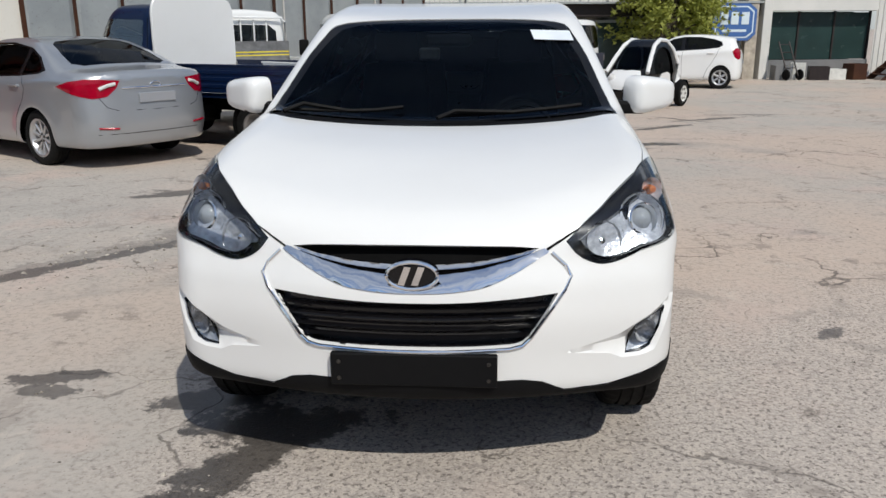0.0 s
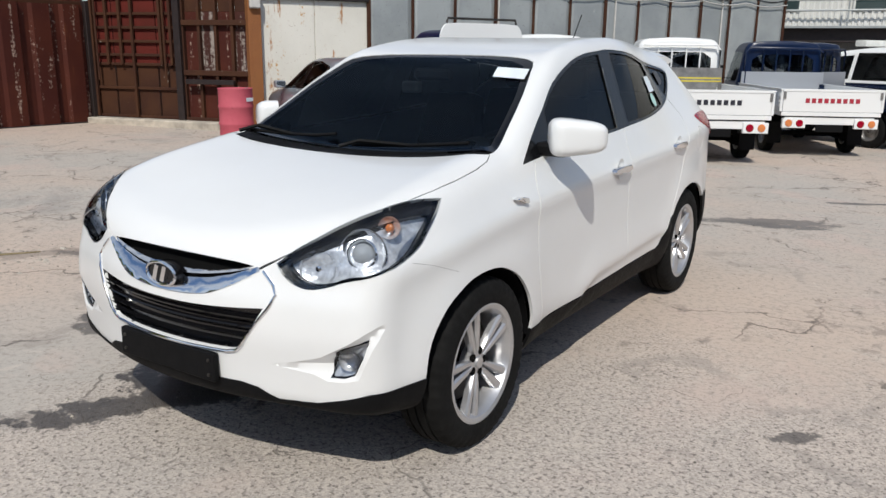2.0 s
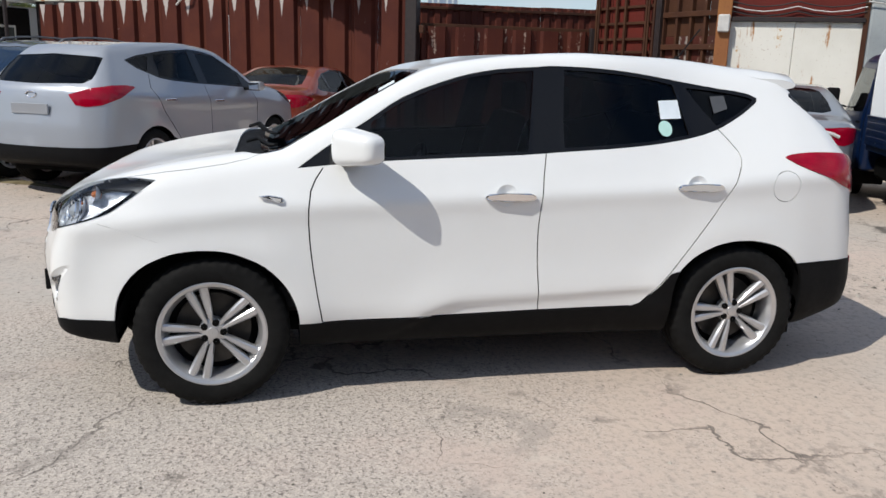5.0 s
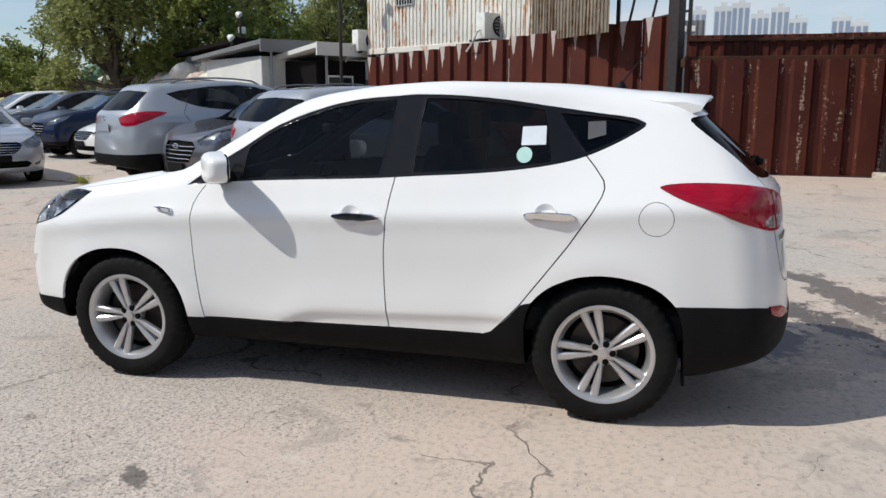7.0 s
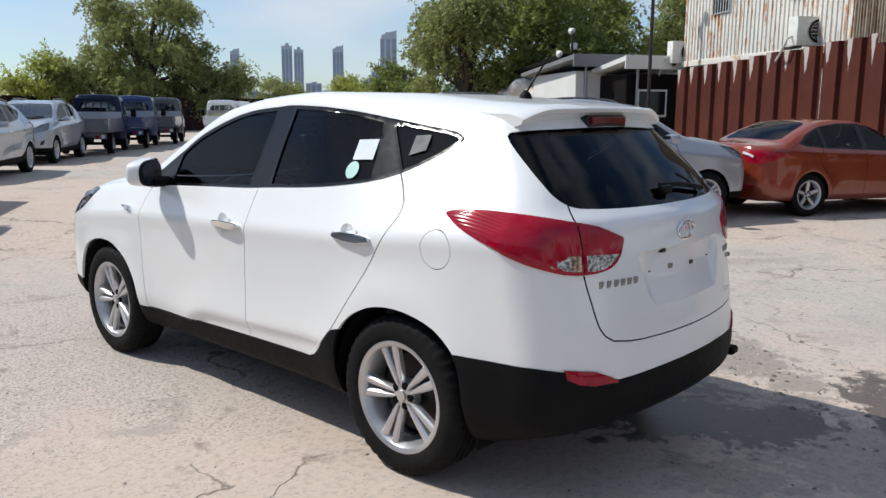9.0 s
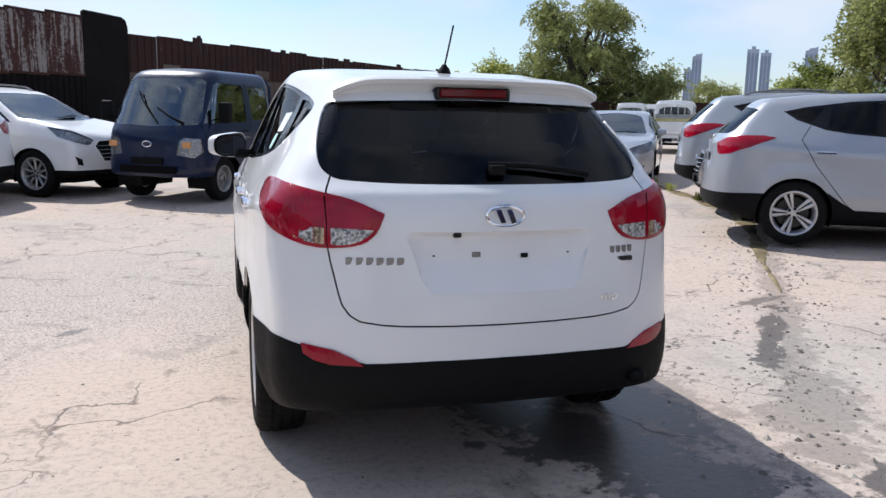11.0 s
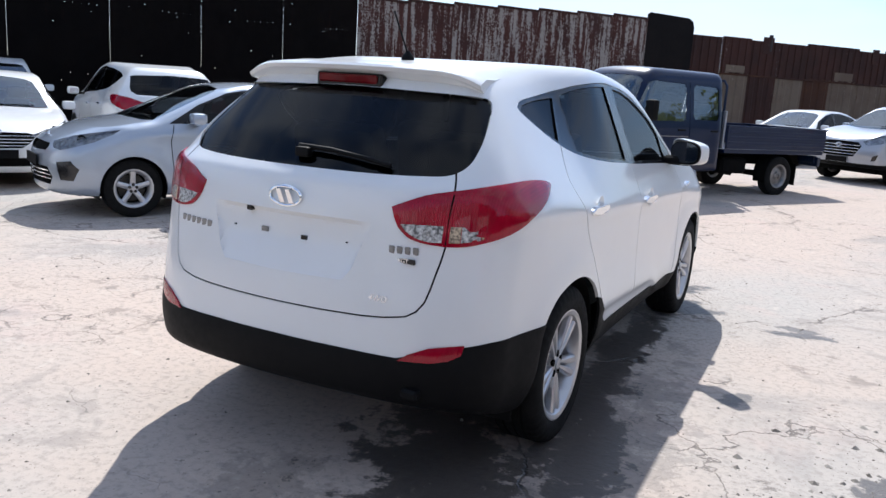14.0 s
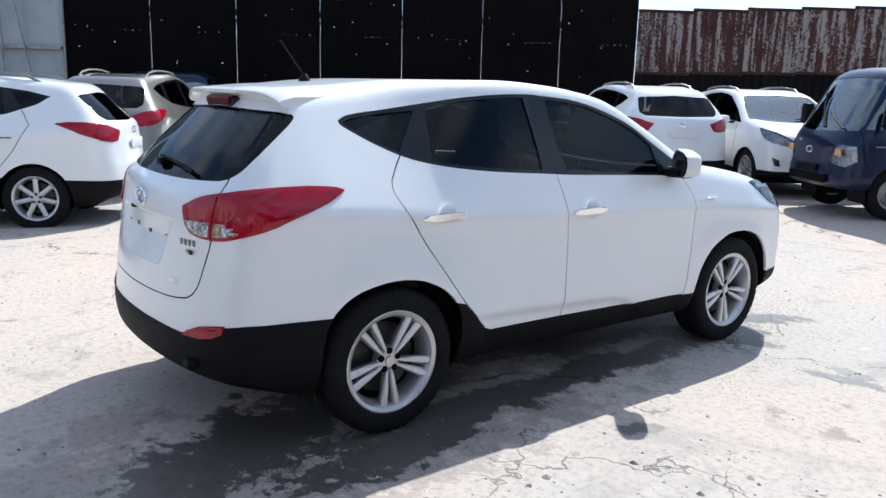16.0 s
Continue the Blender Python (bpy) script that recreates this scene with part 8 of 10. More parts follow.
    for s in (1, -1):
        sd = part("side_board", box(min(s * 0.79, s * 0.83), max(s * 0.79, s * 0.83), y0 + 0.01, y1 - 0.01, 0.772, 1.125, 0.004), bed_mat, tr)
        for z in (0.86, 0.95, 1.04):
            part("rib", box(s * 0.832 - 0.006, s * 0.832 + 0.006, y0 + 0.05, y1 - 0.05, z - 0.025, z + 0.025, 0.004), bed_mat, sd)
        part("top_rail", box(s * 0.81 - 0.03, s * 0.81 + 0.03, y0, y1, 1.118, 1.142, 0.004), bed_mat, sd)
    tg = part("tail_board", box(-0.785, 0.785, y1 - 0.035, y1, 0.772, 1.125, 0.005), bed_mat, tr, "tail board with plain bars")
    part("tail_rail", box(-0.80, 0.80, y1 - 0.05, y1 + 0.008, 1.10, 1.142, 0.004), bed_mat, tg)
    for x in (-0.77, 0.77):
        part("latch", box(x - 0.02, x + 0.02, y1 - 0.01, y1 + 0.02, 0.98, 1.10, 0.004), STEEL, tg)
    if tail_bars:
        w = 0.1 * letters
        bar_text(tg, letters, -w / 2, w / 2, y1 + 0.003, 0.955, 0.075, tail_bars)
    part("rear_beam", box(-0.72, 0.72, y1 - 0.10, y1 - 0.03, 0.56, 0.68, 0.004), bed_mat, tr)
    for s in (1, -1):
        lh = part("rear_lamp_box", box(s * 0.58 - 0.19, s * 0.58 + 0.19, y1 - 0.06, y1 + 0.01, 0.50, 0.66, 0.006), bed_mat, tr)
        for dx, m in ((-0.09, RED_LENS), (0.085, CLEAR_LENS if tail_bars is None else AMBER_LENS)):
            part("lamp", moved(lathe([(0.001, 0.02), (0.05, 0.016), (0.062, 0.0)], 18), Matrix.Translation((s * (0.58 + dx), y1 + 0.008, 0.58)) @ Matrix.Rotation(radians(90), 4, "Z")), m, lh)
    part("rear_plate", box(-0.22, 0.22, y1 - 0.02, y1 + 0.0, 0.44, 0.56, 0.004), BLACK_PLASTIC, tr)
    # board behind the cab
    gy = y0 - 0.03
    if guard == "panel":
        gd = part("headboard", prism(fair([(-0.79, 0.77), (0.79, 0.77), (0.785, 1.80), (0.745, 1.95), (0.66, 2.02), (0.0, 2.035), (-0.66, 2.02), (-0.745, 1.95), (-0.785, 1.80)]), FRONT, -gy - 0.02, -gy + 0.02, 0.006), WHITE_PAINT, tr, "tall white headboard panel")
        part("headboard_rail", tube([(-0.66, gy, 2.03), (-0.64, gy, 2.10), (0.64, gy, 2.10), (0.66, gy, 2.03)], 0.02, 6), DARK_METAL, gd)
    else:
        gd = part("headboard", box(-0.79, 0.79, gy - 0.015, gy + 0.015, 0.77, 1.42 if guard == "bars" else 1.36, 0.006), STEEL if guard == "bars" else PALE_SILVER, tr, "grey board behind the cab")
        if guard == "bars":
            for z in (1.18, 1.235):
                part("yellow_stripe", box(-0.78, 0.78, gy + 0.014, gy + 0.020, z - 0.012, z + 0.012), YELLOW_PAINT, gd)
        for x in (-0.38, -0.13, 0.13, 0.38):
            part("guard_bar", tube([(x, gy - 0.05, 1.30), (x, gy - 0.05, 1.78)], 0.014, 6), cab_mat, gd)
        part("guard_frame", tube([(-0.72, gy, 1.0), (-0.72, gy, 1.74), (-0.66, gy, 1.82), (0.66, gy, 1.82), (0.72, gy, 1.74), (0.72, gy, 1.0)], 0.022, 6), cab_mat, gd)
    ry = rear_y if rear_y is not None else y1 - 1.05
    wh = wheel("wheel", 0.33, 0.185, 0.19, "steel")
    set_wheels(tr, wh, 0.70, (fy, ry), 0.33)
    for s in (1, -1):
        part("mudguard", liner(ry, 0.36, 0.37, s * 0.56, s * 0.80, 10), GAP, tr)
        part("mud_flap", box(s * 0.68 - 0.12, s * 0.68 + 0.12, ry + 0.40, ry + 0.41, 0.18, 0.55), BLACK_PLASTIC, tr)
    part("axle", tube([(-0.7, ry, 0.33), (0.7, ry, 0.33)], 0.05, 8), GAP, tr)
    return tr


NAVY_TEXT = plain("dark_lettering", (0.02, 0.02, 0.03), 0.5)
RED_TEXT = plain("red_lettering", (0.35, 0.02, 0.04), 0.5)
PINK_TEXT = plain("pink_lettering", (0.6, 0.2, 0.32), 0.5)


def truck_at(tr, tail_x, tail_y, heading, y1, label):
    """Place a truck by the middle of its tail board."""
    d = Vector((math.cos(radians(heading)), math.sin(radians(heading))))
    c = Vector((tail_x, tail_y)) + d * y1
    return parked(tr, c.x, c.y, heading, label, "truck")


truck_at(truck("navy_truck", NAVY_PAINT, NAVY_PAINT, guard="panel", tail_bars=PINK_TEXT), -1.68, 6.08, 155.2, 1.93, "dark blue light truck with a tall white headboard")
truck_at(truck("white_truck", WHITE_PAINT, WHITE_PAINT, tail_bars=NAVY_TEXT), -2.1, 7.68, 137, 1.93, "white light truck with a grey striped headboard")
truck_at(truck("white_truck", WHITE_PAINT, WHITE_PAINT, tail_bars=NAVY_TEXT), -0.79, 8.53, 120, 1.93, "white light truck between a navy truck and a white one")
truck_at(truck("blue_cab_truck", NAVY_PAINT, WHITE_PAINT, guard="low", tail_bars=RED_TEXT, letters=9), 0.47, 10.80, 117.5, 1.93, "light truck with blue cab and white bed")
truck_at(truck("navy_truck", NAVY_PAINT, NAVY_PAINT, guard="low", tail_bars=STEEL, letters=4), 2.15, 13.3, 152, 1.93, "dark blue light truck parked among other trucks")
front_truck = truck("navy_double_cab_truck", NAVY_PAINT, NAVY_PAINT, double=True, guard="low", bed_len=2.45)
parked(front_truck, 0.63, -9.32, 56.9, "dark blue double-cab light truck", "truck")
# double-cab truck as a stand-in for a blue minibus along the wall
parked(truck("blue_truck", NAVY_PAINT, NAVY_PAINT, double=True, guard="low", bed_len=2.2), 15.0, -1.9, 240, "dark blue double-cab truck standing in for a minibus", "truck")
parked(truck("dark_blue_truck", NAVY_PAINT, GREY_PAINT, guard="low"), -8.95, -23.35, 234.6, "dark blue light truck with a grey load bed", "truck")
parked(truck("blue_truck", BLUE_PAINT, BLUE_PAINT, guard="low"), -11.5, -25.9, 234.5, "blue light truck in the far row", "truck")
parked(truck("dark_truck", GREY_PAINT, GREY_PAINT, guard="low"), -14.2, -28.6, 234.5, "dark grey light truck in the far row", "truck")
for x, y, hd, label in ((-15.7, -22.0, 233, "white light truck parked tail out in the far lane"), (-19.6, -32.3, 236, "white light truck standing behind a silver sedan"), (-22.6, -35.4, 236, "white light truck at the far end of the lane")):
    parked(truck("white_truck", WHITE_PAINT, WHITE_PAINT), x, y, hd, label, "truck")


# ---- trees ----
BARK = plain("bark", (0.075, 0.06, 0.045), 0.9, vary=0.4, scale=6, bump=0.5, bump_scale=30)


def leaf_mat(name, a, b):
    m, t, bs = nodes_of(name)
    ge = t.nodes.new("ShaderNodeNewGeometry")
    r = ramp_of(t, ge.outputs["Random Per Island"], [(0.0, a), (1.0, b)])
    t.links.new(r.outputs[0], bs.inputs["Base Color"])
    bs.inputs["Roughness"].default_value = 0.6
    bs.inputs["Transmission Weight"].default_value = 0.0
    bs.inputs["Subsurface Weight"].default_value = 0.0
    tr = t.nodes.new("ShaderNodeBsdfTranslucent")
    t.links.new(r.outputs[0], tr.inputs[0])
    mx = t.nodes.new("ShaderNodeMixShader")
    mx.inputs[0].default_value = 0.5
    out = t.nodes["Material Output"]
    t.links.new(bs.outputs[0], mx.inputs[1])
    t.links.new(tr.outputs[0], mx.inputs[2])
    t.links.new(mx.outputs[0], out.inputs[0])
    return m


LEAF = leaf_mat("willow_leaf", (0.17, 0.195, 0.06), (0.36, 0.385, 0.14))
LEAF_DARK = leaf_mat("dark_leaf", (0.115, 0.15, 0.034), (0.26, 0.30, 0.075))
LEAF_YELLOW = leaf_mat("yellow_leaf", (0.26, 0.29, 0.05), (0.46, 0.48, 0.12))


def limb(bm, a, b, r0, r1, rnd, n=5):
    pts = []
    for i in range(n + 1):
        k = i / n
        p = a.lerp(b, k) + Vector((rnd.uniform(-1, 1), rnd.uniform(-1, 1), 0.6 * math.sin(k * 3))) * (b - a).length * 0.04 * (0 < i < n)
        pts.append((p, r0 + (r1 - r0) * k))
    rows = []
    for i, (p, r) in enumerate(pts):
        d = (pts[min(i + 1, n)][0] - pts[max(i - 1, 0)][0]).normalized()
        s = d.orthogonal().normalized()
        q = d.cross(s)
        rows.append([bm.verts.new(p + (s * math.cos(k * 1.0472) + q * math.sin(k * 1.0472)) * r) for k in range(6)])
    for u, w in zip(rows, rows[1:]):
        for k in range(6):
            bm.faces.new((u[k], u[(k + 1) % 6], w[(k + 1) % 6], w[k]))
    return pts[-1][0]


def tree(x, y, h, r, seed, mat, label, droop=0.55, strands=520, leaf=0.13, base=0.16):
    """Trunk, limbs and a crown of leaves on hanging strands."""
    rnd = random.Random(seed)
    tr = new("tree")
    tr.matrix_world = pose(x, y, ground_z(x, y), 0, 0, rnd.uniform(0, 360))
    tagged(tr, label, "tree")
    bm = bmesh.new()
    top = limb(bm, Vector((0, 0, -0.15)), Vector((rnd.uniform(-0.3, 0.3), rnd.uniform(-0.3, 0.3), h * 0.42)), h * 0.032, h * 0.022, rnd)
    tips = []
    for i in range(16):
        a = 2.4 * i + rnd.uniform(-0.4, 0.4)
        k = rnd.uniform(0.26, 0.92)
        wide = (0.75 if k < 0.7 else 0.75 - (k - 0.7) * 1.6) * rnd.uniform(0.6, 1.0)
        e = Vector((math.cos(a) * r * wide, math.sin(a) * r * wide, h * k))
        s = Vector((0, 0, h * min(k - 0.12, rnd.uniform(0.18, 0.40))))
        mid = limb(bm, s + (top - s) * 0.3, e, h * 0.016, h * 0.005, rnd)
        tips.append(mid)
        for _ in range(3):
            q = e + Vector((rnd.uniform(-1, 1) * r * 0.28, rnd.uniform(-1, 1) * r * 0.28, rnd.uniform(-0.06, 0.08) * h))
            tips.append(limb(bm, s.lerp(e, 0.6), q, h * 0.006, h * 0.002, rnd, 3))
    part("trunk", bm, BARK, tr)
    V, F = [], []
    for i in range(strands):
        c = rnd.choice(tips)
        p = c + Vector((rnd.gauss(0, 0.10) * r, rnd.gauss(0, 0.10) * r, rnd.gauss(0.0, 0.035) * h))
        out = Vector((p.x, p.y, 0))
        d = Vector((out.x * 0.10 + rnd.uniform(-0.3, 0.3), out.y * 0.10 + rnd.uniform(-0.3, 0.3), rnd.uniform(0.1, 0.5)))
        n = rnd.randint(4, 10)
        for k in range(n):
            d.z -= droop * 0.25
            d.normalize()
            p = p + d * leaf * 1.1
            if p.z < h * base:
                break
            for _ in range(2):
                a = Vector((rnd.uniform(-1, 1), rnd.uniform(-1, 1), rnd.uniform(-1, 0.3))).normalized()
                b = a.cross(Vector((rnd.uniform(-1, 1), rnd.uniform(-1, 1), rnd.uniform(-1, 1)))).normalized() * leaf * 0.38
                o = p + Vector((rnd.uniform(-1, 1), rnd.uniform(-1, 1), rnd.uniform(-1, 1))) * leaf * 0.8
                i0 = len(V)
                V += [o - a * leaf, o + b, o + a * leaf, o - b]
                F.append((i0, i0 + 1, i0 + 2, i0 + 3))
    me = bpy.data.meshes.new("crown")
    me.from_pydata([tuple(q) for q in V], [], F)
    me.materials.append(mat)
    ob = new("crown", me)
    ob.parent = tr
    return tr


WILLOW = "tall drooping green willow behind the yard"
for x, y, h, r, mat, label, n in (
        (-26.8, -16.2, 8.6, 3.5, LEAF_DARK, WILLOW, 900), (-24.6, -20.2, 8.2, 3.2, LEAF, WILLOW, 900), (-29.0, -20.0, 9.0, 3.4, LEAF_DARK, WILLOW, 700),
        (-33.0, -13.2, 9.0, 3.0, LEAF, WILLOW, 800), (-25.6, -25.2, 4.2, 1.5, LEAF_DARK, "bushy dark green tree at the yard's edge", 320), (-37.0, -14.6, 9.4, 3.0, LEAF_DARK, WILLOW, 500),
        (-25.9, -52.0, 10.3, 4.6, LEAF, "tall light green willow beyond the fence", 1150), (-30.2, -51.0, 7.4, 3.2, LEAF, "broad light green tree beyond the fence", 800),
        (-23.2, -53.0, 6.4, 2.9, LEAF, "light green willow with drooping branches beyond the fence", 700),
        (-19.0, -54.0, 5.0, 1.9, LEAF_YELLOW, "low yellow-green bush beyond the fence", 350),
        (-52.6, -59.2, 4.6, 3.0, LEAF_YELLOW, "low yellow-green bush far off", 350), (-46.0, -63.0, 4.4, 2.6, LEAF, "low green bush far off", 350),
        (5.6, 22.7, 4.4, 1.3, LEAF_YELLOW, "yellow-green shrub before the white building", 300)):
    tree(x, y, h, r, int(abs(x * 7 + y)), mat, label, strands=int(n * 2.2), leaf=0.105 if y > -40 else 0.13, droop=0.85 if h > 6 else 0.35, base=0.05 if h > 6 else 0.02)


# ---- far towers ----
# haze of distance is put into the tower and window colours
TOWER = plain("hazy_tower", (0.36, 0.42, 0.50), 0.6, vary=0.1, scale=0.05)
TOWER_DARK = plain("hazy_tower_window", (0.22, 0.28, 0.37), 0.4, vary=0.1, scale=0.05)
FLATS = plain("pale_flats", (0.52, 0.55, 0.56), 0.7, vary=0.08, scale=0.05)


def tower(az, dist, width, height, mat, dark, lean=0.0, name="tower_block", label="hazy grey tower block on the skyline", ox=2.0, oy=3.0):
    a = radians(az)
    tb = new(name)
    tb.matrix_world = pose(ox + dist * math.cos(a), oy + dist * math.sin(a), 0, 0, 0, az + 90)
    tagged(tb, label, "building", "skyline towers")
    w = width / 2
    body = prism([(-w, -2), (w, -2), (w * (1 - lean), height), (-w * (1 - lean * 0.2), height * (1 + 0.06 * (lean > 0)))], FRONT, -w, w)
    part("wall", body, mat, tb)
    part("roof_house", box(-w * 0.4, w * 0.3, -w * 0.4, w * 0.4, height, height * 1.035 + 1), mat, tb)
    n = 3 if width > 14 else 2
    for s in (1, -1):
        for i in range(n):
            x = -w + width * (i + 0.5) / n
            part("window_strip", box(x - width * 0.11, x + width * 0.11, s * w - 0.15, s * w + 0.15, height * 0.04, height * 0.95), dark, tb)


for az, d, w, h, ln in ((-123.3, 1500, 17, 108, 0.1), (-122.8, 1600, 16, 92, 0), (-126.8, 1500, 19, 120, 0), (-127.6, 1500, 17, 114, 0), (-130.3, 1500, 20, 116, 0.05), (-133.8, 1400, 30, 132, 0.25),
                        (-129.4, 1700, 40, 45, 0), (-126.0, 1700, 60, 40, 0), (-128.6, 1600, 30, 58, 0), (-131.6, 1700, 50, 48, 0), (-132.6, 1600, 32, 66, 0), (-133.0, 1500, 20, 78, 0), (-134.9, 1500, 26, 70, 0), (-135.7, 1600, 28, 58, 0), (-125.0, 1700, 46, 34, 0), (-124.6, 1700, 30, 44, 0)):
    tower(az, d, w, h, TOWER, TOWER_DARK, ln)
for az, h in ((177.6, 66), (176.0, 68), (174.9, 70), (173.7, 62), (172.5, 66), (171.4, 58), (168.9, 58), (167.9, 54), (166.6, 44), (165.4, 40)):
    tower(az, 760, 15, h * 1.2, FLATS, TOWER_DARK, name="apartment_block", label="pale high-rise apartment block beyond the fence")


# ---- containers used as an office, behind the fence ----
def ac_unit(m, label="white outdoor air-conditioner unit on a bracket"):
    e = new("air_conditioner")
    e.matrix_world = m
    tagged(e, label, "air conditioner", "outdoor units")
    part("case", box(-0.42, 0.42, -0.16, 0.16, 0, 0.62, 0.02, seg=2), AC_WHITE, e)
    part("fan_guard", moved(lathe([(0.24, 0.0), (0.25, 0.02), (0.20, 0.02), (0.19, 0.0)], 28, "z"), Matrix.Translation((-0.10, 0.162, 0.31)) @ Matrix.Rotation(radians(-90), 4, "X")), BLACK_PLASTIC, e)
    part("fan_hub", moved(lathe([(0.18, 0.0), (0.06, 0.012), (0.0, 0.02)], 24, "z"), Matrix.Translation((-0.10, 0.163, 0.31)) @ Matrix.Rotation(radians(-90), 4, "X")), DARK_METAL, e)
    for i in range(6):
        part("grille_bar", box(-0.33, 0.13, 0.172, 0.178, 0.09 + 0.08 * i, 0.10 + 0.08 * i), AC_WHITE, e)
    for s in (-0.3, 0.3):
        part("bracket", box(s - 0.02, s + 0.02, -0.5, 0.16, -0.06, 0.0), POST_BROWN, e)
    part("hose", tube([(0.42, 0.0, 0.2), (0.55, 0.02, 0.15), (0.58, -0.1, -0.1), (0.5, -0.4, -0.3)], 0.025), PALE_CABLE, e)


AC_WHITE = plain("appliance_white", (0.68, 0.68, 0.64), 0.45, vary=0.15)


def office():
    a, c, d = (-18.6, -6.9), (-14.85, -1.4), (-12.25, 0.55)
    e, L = run_of("office_wall", a, c, "white corrugated container office streaked with orange rust", "building")
    z0 = 2.9
    sheets(e, L, 0.9, mesh_of(ribbed(0.9, 5.6, 0.15, 0.03, 0.5, z0=z0), OFFICE_SHEET), RND, lean=0.0, rise=0.0)
    part("bottom_rail", box(0, L, -0.06, 0.06, z0 - 0.14, z0 + 0.02, 0.01), CREAM_STEEL, e)
    part("floor", box(0, L, -5.0, -0.06, z0 - 0.1, z0, 0.0), BARE_RUST, e)
    part("roof", box(-0.1, L + 0.1, -5.0, 0.1, 5.6, 5.7), ZINC, e)
    for s in (0.02, L - 0.02):
        part("leg", box(s - 0.08, s + 0.08, -0.2, -0.05, -0.2, z0 - 0.1), POST_BROWN, e)
    # window with a grille
    for s in (0.24 * L, 0.72 * L):
        w = part("window_frame", box(s - 0.42, s + 0.42, 0.03, 0.07, 4.02, 4.72, 0.01), ZINC, e)
        part("pane", box(s - 0.37, s + 0.37, 0.071, 0.074, 4.07, 4.67), GLOSS_BLACK, w)
        for i in range(7):
            part("grille_bar", box(s - 0.36 + 0.12 * i - 0.008, s - 0.36 + 0.12 * i + 0.008, 0.08, 0.095, 4.03, 4.71), AC_WHITE, w)
    f, L2 = run_of("office_side", c, d, "brown-streaked shaded end of the container office", "building")
    sheets(f, L2, 0.9, mesh_of(ribbed(0.9, 5.6, 0.15, 0.03, 0.5, z0=z0 - 0.1), SHEET_BROWN), RND, lean=0.0, rise=0.0)
    ac_unit(pose(-18.75, -7.0, 3.0, 0, 0, -34.3))
    ac_unit(pose(-15.45, -2.48, 3.05, 0, 0, -34.3))
    st = new("outside_stair")
    st.matrix_world = pose(-14.9, 0.55, ground_z(-14.9, 0.55), 0, 0, 80)
    tagged(st, "black steel stair frame beside the container office", "stair")
    for k in range(3):
        part("brace", tube([(0.2 + 0.5 * k, -0.2, 2.4), (0.8 + 0.5 * k, -0.2, 5.4)], 0.03), POST_BROWN, st)
    for z in (3.1, 4.0, 4.9):
        part("stair_rail", tube([(0.1, -0.2, z), (1.7, -0.2, z + 0.3)], 0.03), POST_BROWN, st)
    for s in (0.1, 1.7):
        part("stair_post", box(s - 0.04, s + 0.04, -0.24, -0.16, -0.2, 5.6), POST_BROWN, st)
    # a dark container beyond the gate
    g = new("shipping_container")
    g.matrix_world = pose(-35.5, 3.6, ground_z(-35.5, 3.6), 0, 0, -90)
    tagged(g, "dark grey shipping container standing behind the gate", "container")
    part("body", moved(ribbed(2.4, 5.1, 0.28, 0.04), Matrix.Identity(4)), GREY_SHED, g)
    part("side", box(0.0, 2.4, -6, -0.02, -0.15, 5.08, 0.02), GREY_SHED, g)
    for i in range(4):
        part("letter_bar", box(0.4 + 0.4 * i, 0.62 + 0.4 * i, 0.045, 0.05, 4.6, 4.85), AC_WHITE, g)


# brown streaks, with the end wall's shade put into the darker base
SHEET_BROWN = sheet_paint("brown_streaked_sheet", (0.20, 0.17, 0.13), (0.26, 0.22, 0.17), (0.10, 0.055, 0.03), (0.42, 0.38, 0.30), streak=(0.48, 0.6), flake=(0.6, 0.68))
office()


# ---- low sheds, poles and heaps at the yard's edge ----
def shed(x, y, hd, w, d, h, mat, roof, label):
    s = new("shed")
    s.matrix_world = pose(x, y, ground_z(x, y), 0, 0, hd)
    tagged(s, label, "shed")
    part("wall", box(-w / 2, w / 2, -d / 2, d / 2, -0.2, h, 0.02), mat, s)
    part("roof", prism([(-d / 2 - 0.5, h + 0.0), (d / 2 + 0.5, h + 0.32), (d / 2 + 0.5, h + 0.46), (-d / 2 - 0.5, h + 0.12)], SIDE, -w / 2 - 0.3, w / 2 + 0.3), roof, s)
    part("fascia", box(-w / 2 - 0.3, w / 2 + 0.3, d / 2 + 0.5, d / 2 + 0.56, h + 0.1, h + 0.48), roof, s)
    for i in range(int(w / 1.6)):
        x0 = -w / 2 + 0.5 + 1.6 * i
        f = part("window_frame", box(x0, x0 + 0.95, d / 2, d / 2 + 0.05, 1.35, 2.15, 0.01), AC_WHITE, s)
        part("pane", box(x0 + 0.06, x0 + 0.89, d / 2 + 0.05, d / 2 + 0.055, 1.41, 2.09), GLOSS_BLACK, f)
    part("gutter_pipe", tube([(w / 2 - 0.3, d / 2 + 0.1, 0), (w / 2 - 0.3, d / 2 + 0.1, h + 0.3)], 0.04), ZINC, s)


shed(-21.3, -10.6, -35, 4.6, 4.0, 2.75, WHITE_SHEET, GREY_SHED, "low white sheet shed with a grey flat roof")
shed(-25.2, -13.6, -33, 5.0, 4.0, 3.1, GREY_SHED, BLACK_SHEET, "low dark grey shed with a black flat roof")
shed(-19.2, -8.6, -35, 1.8, 2.0, 2.6, BLACK_SHEET, WHITE_SHEET, "small dark lean-to with a bent white roof sheet")


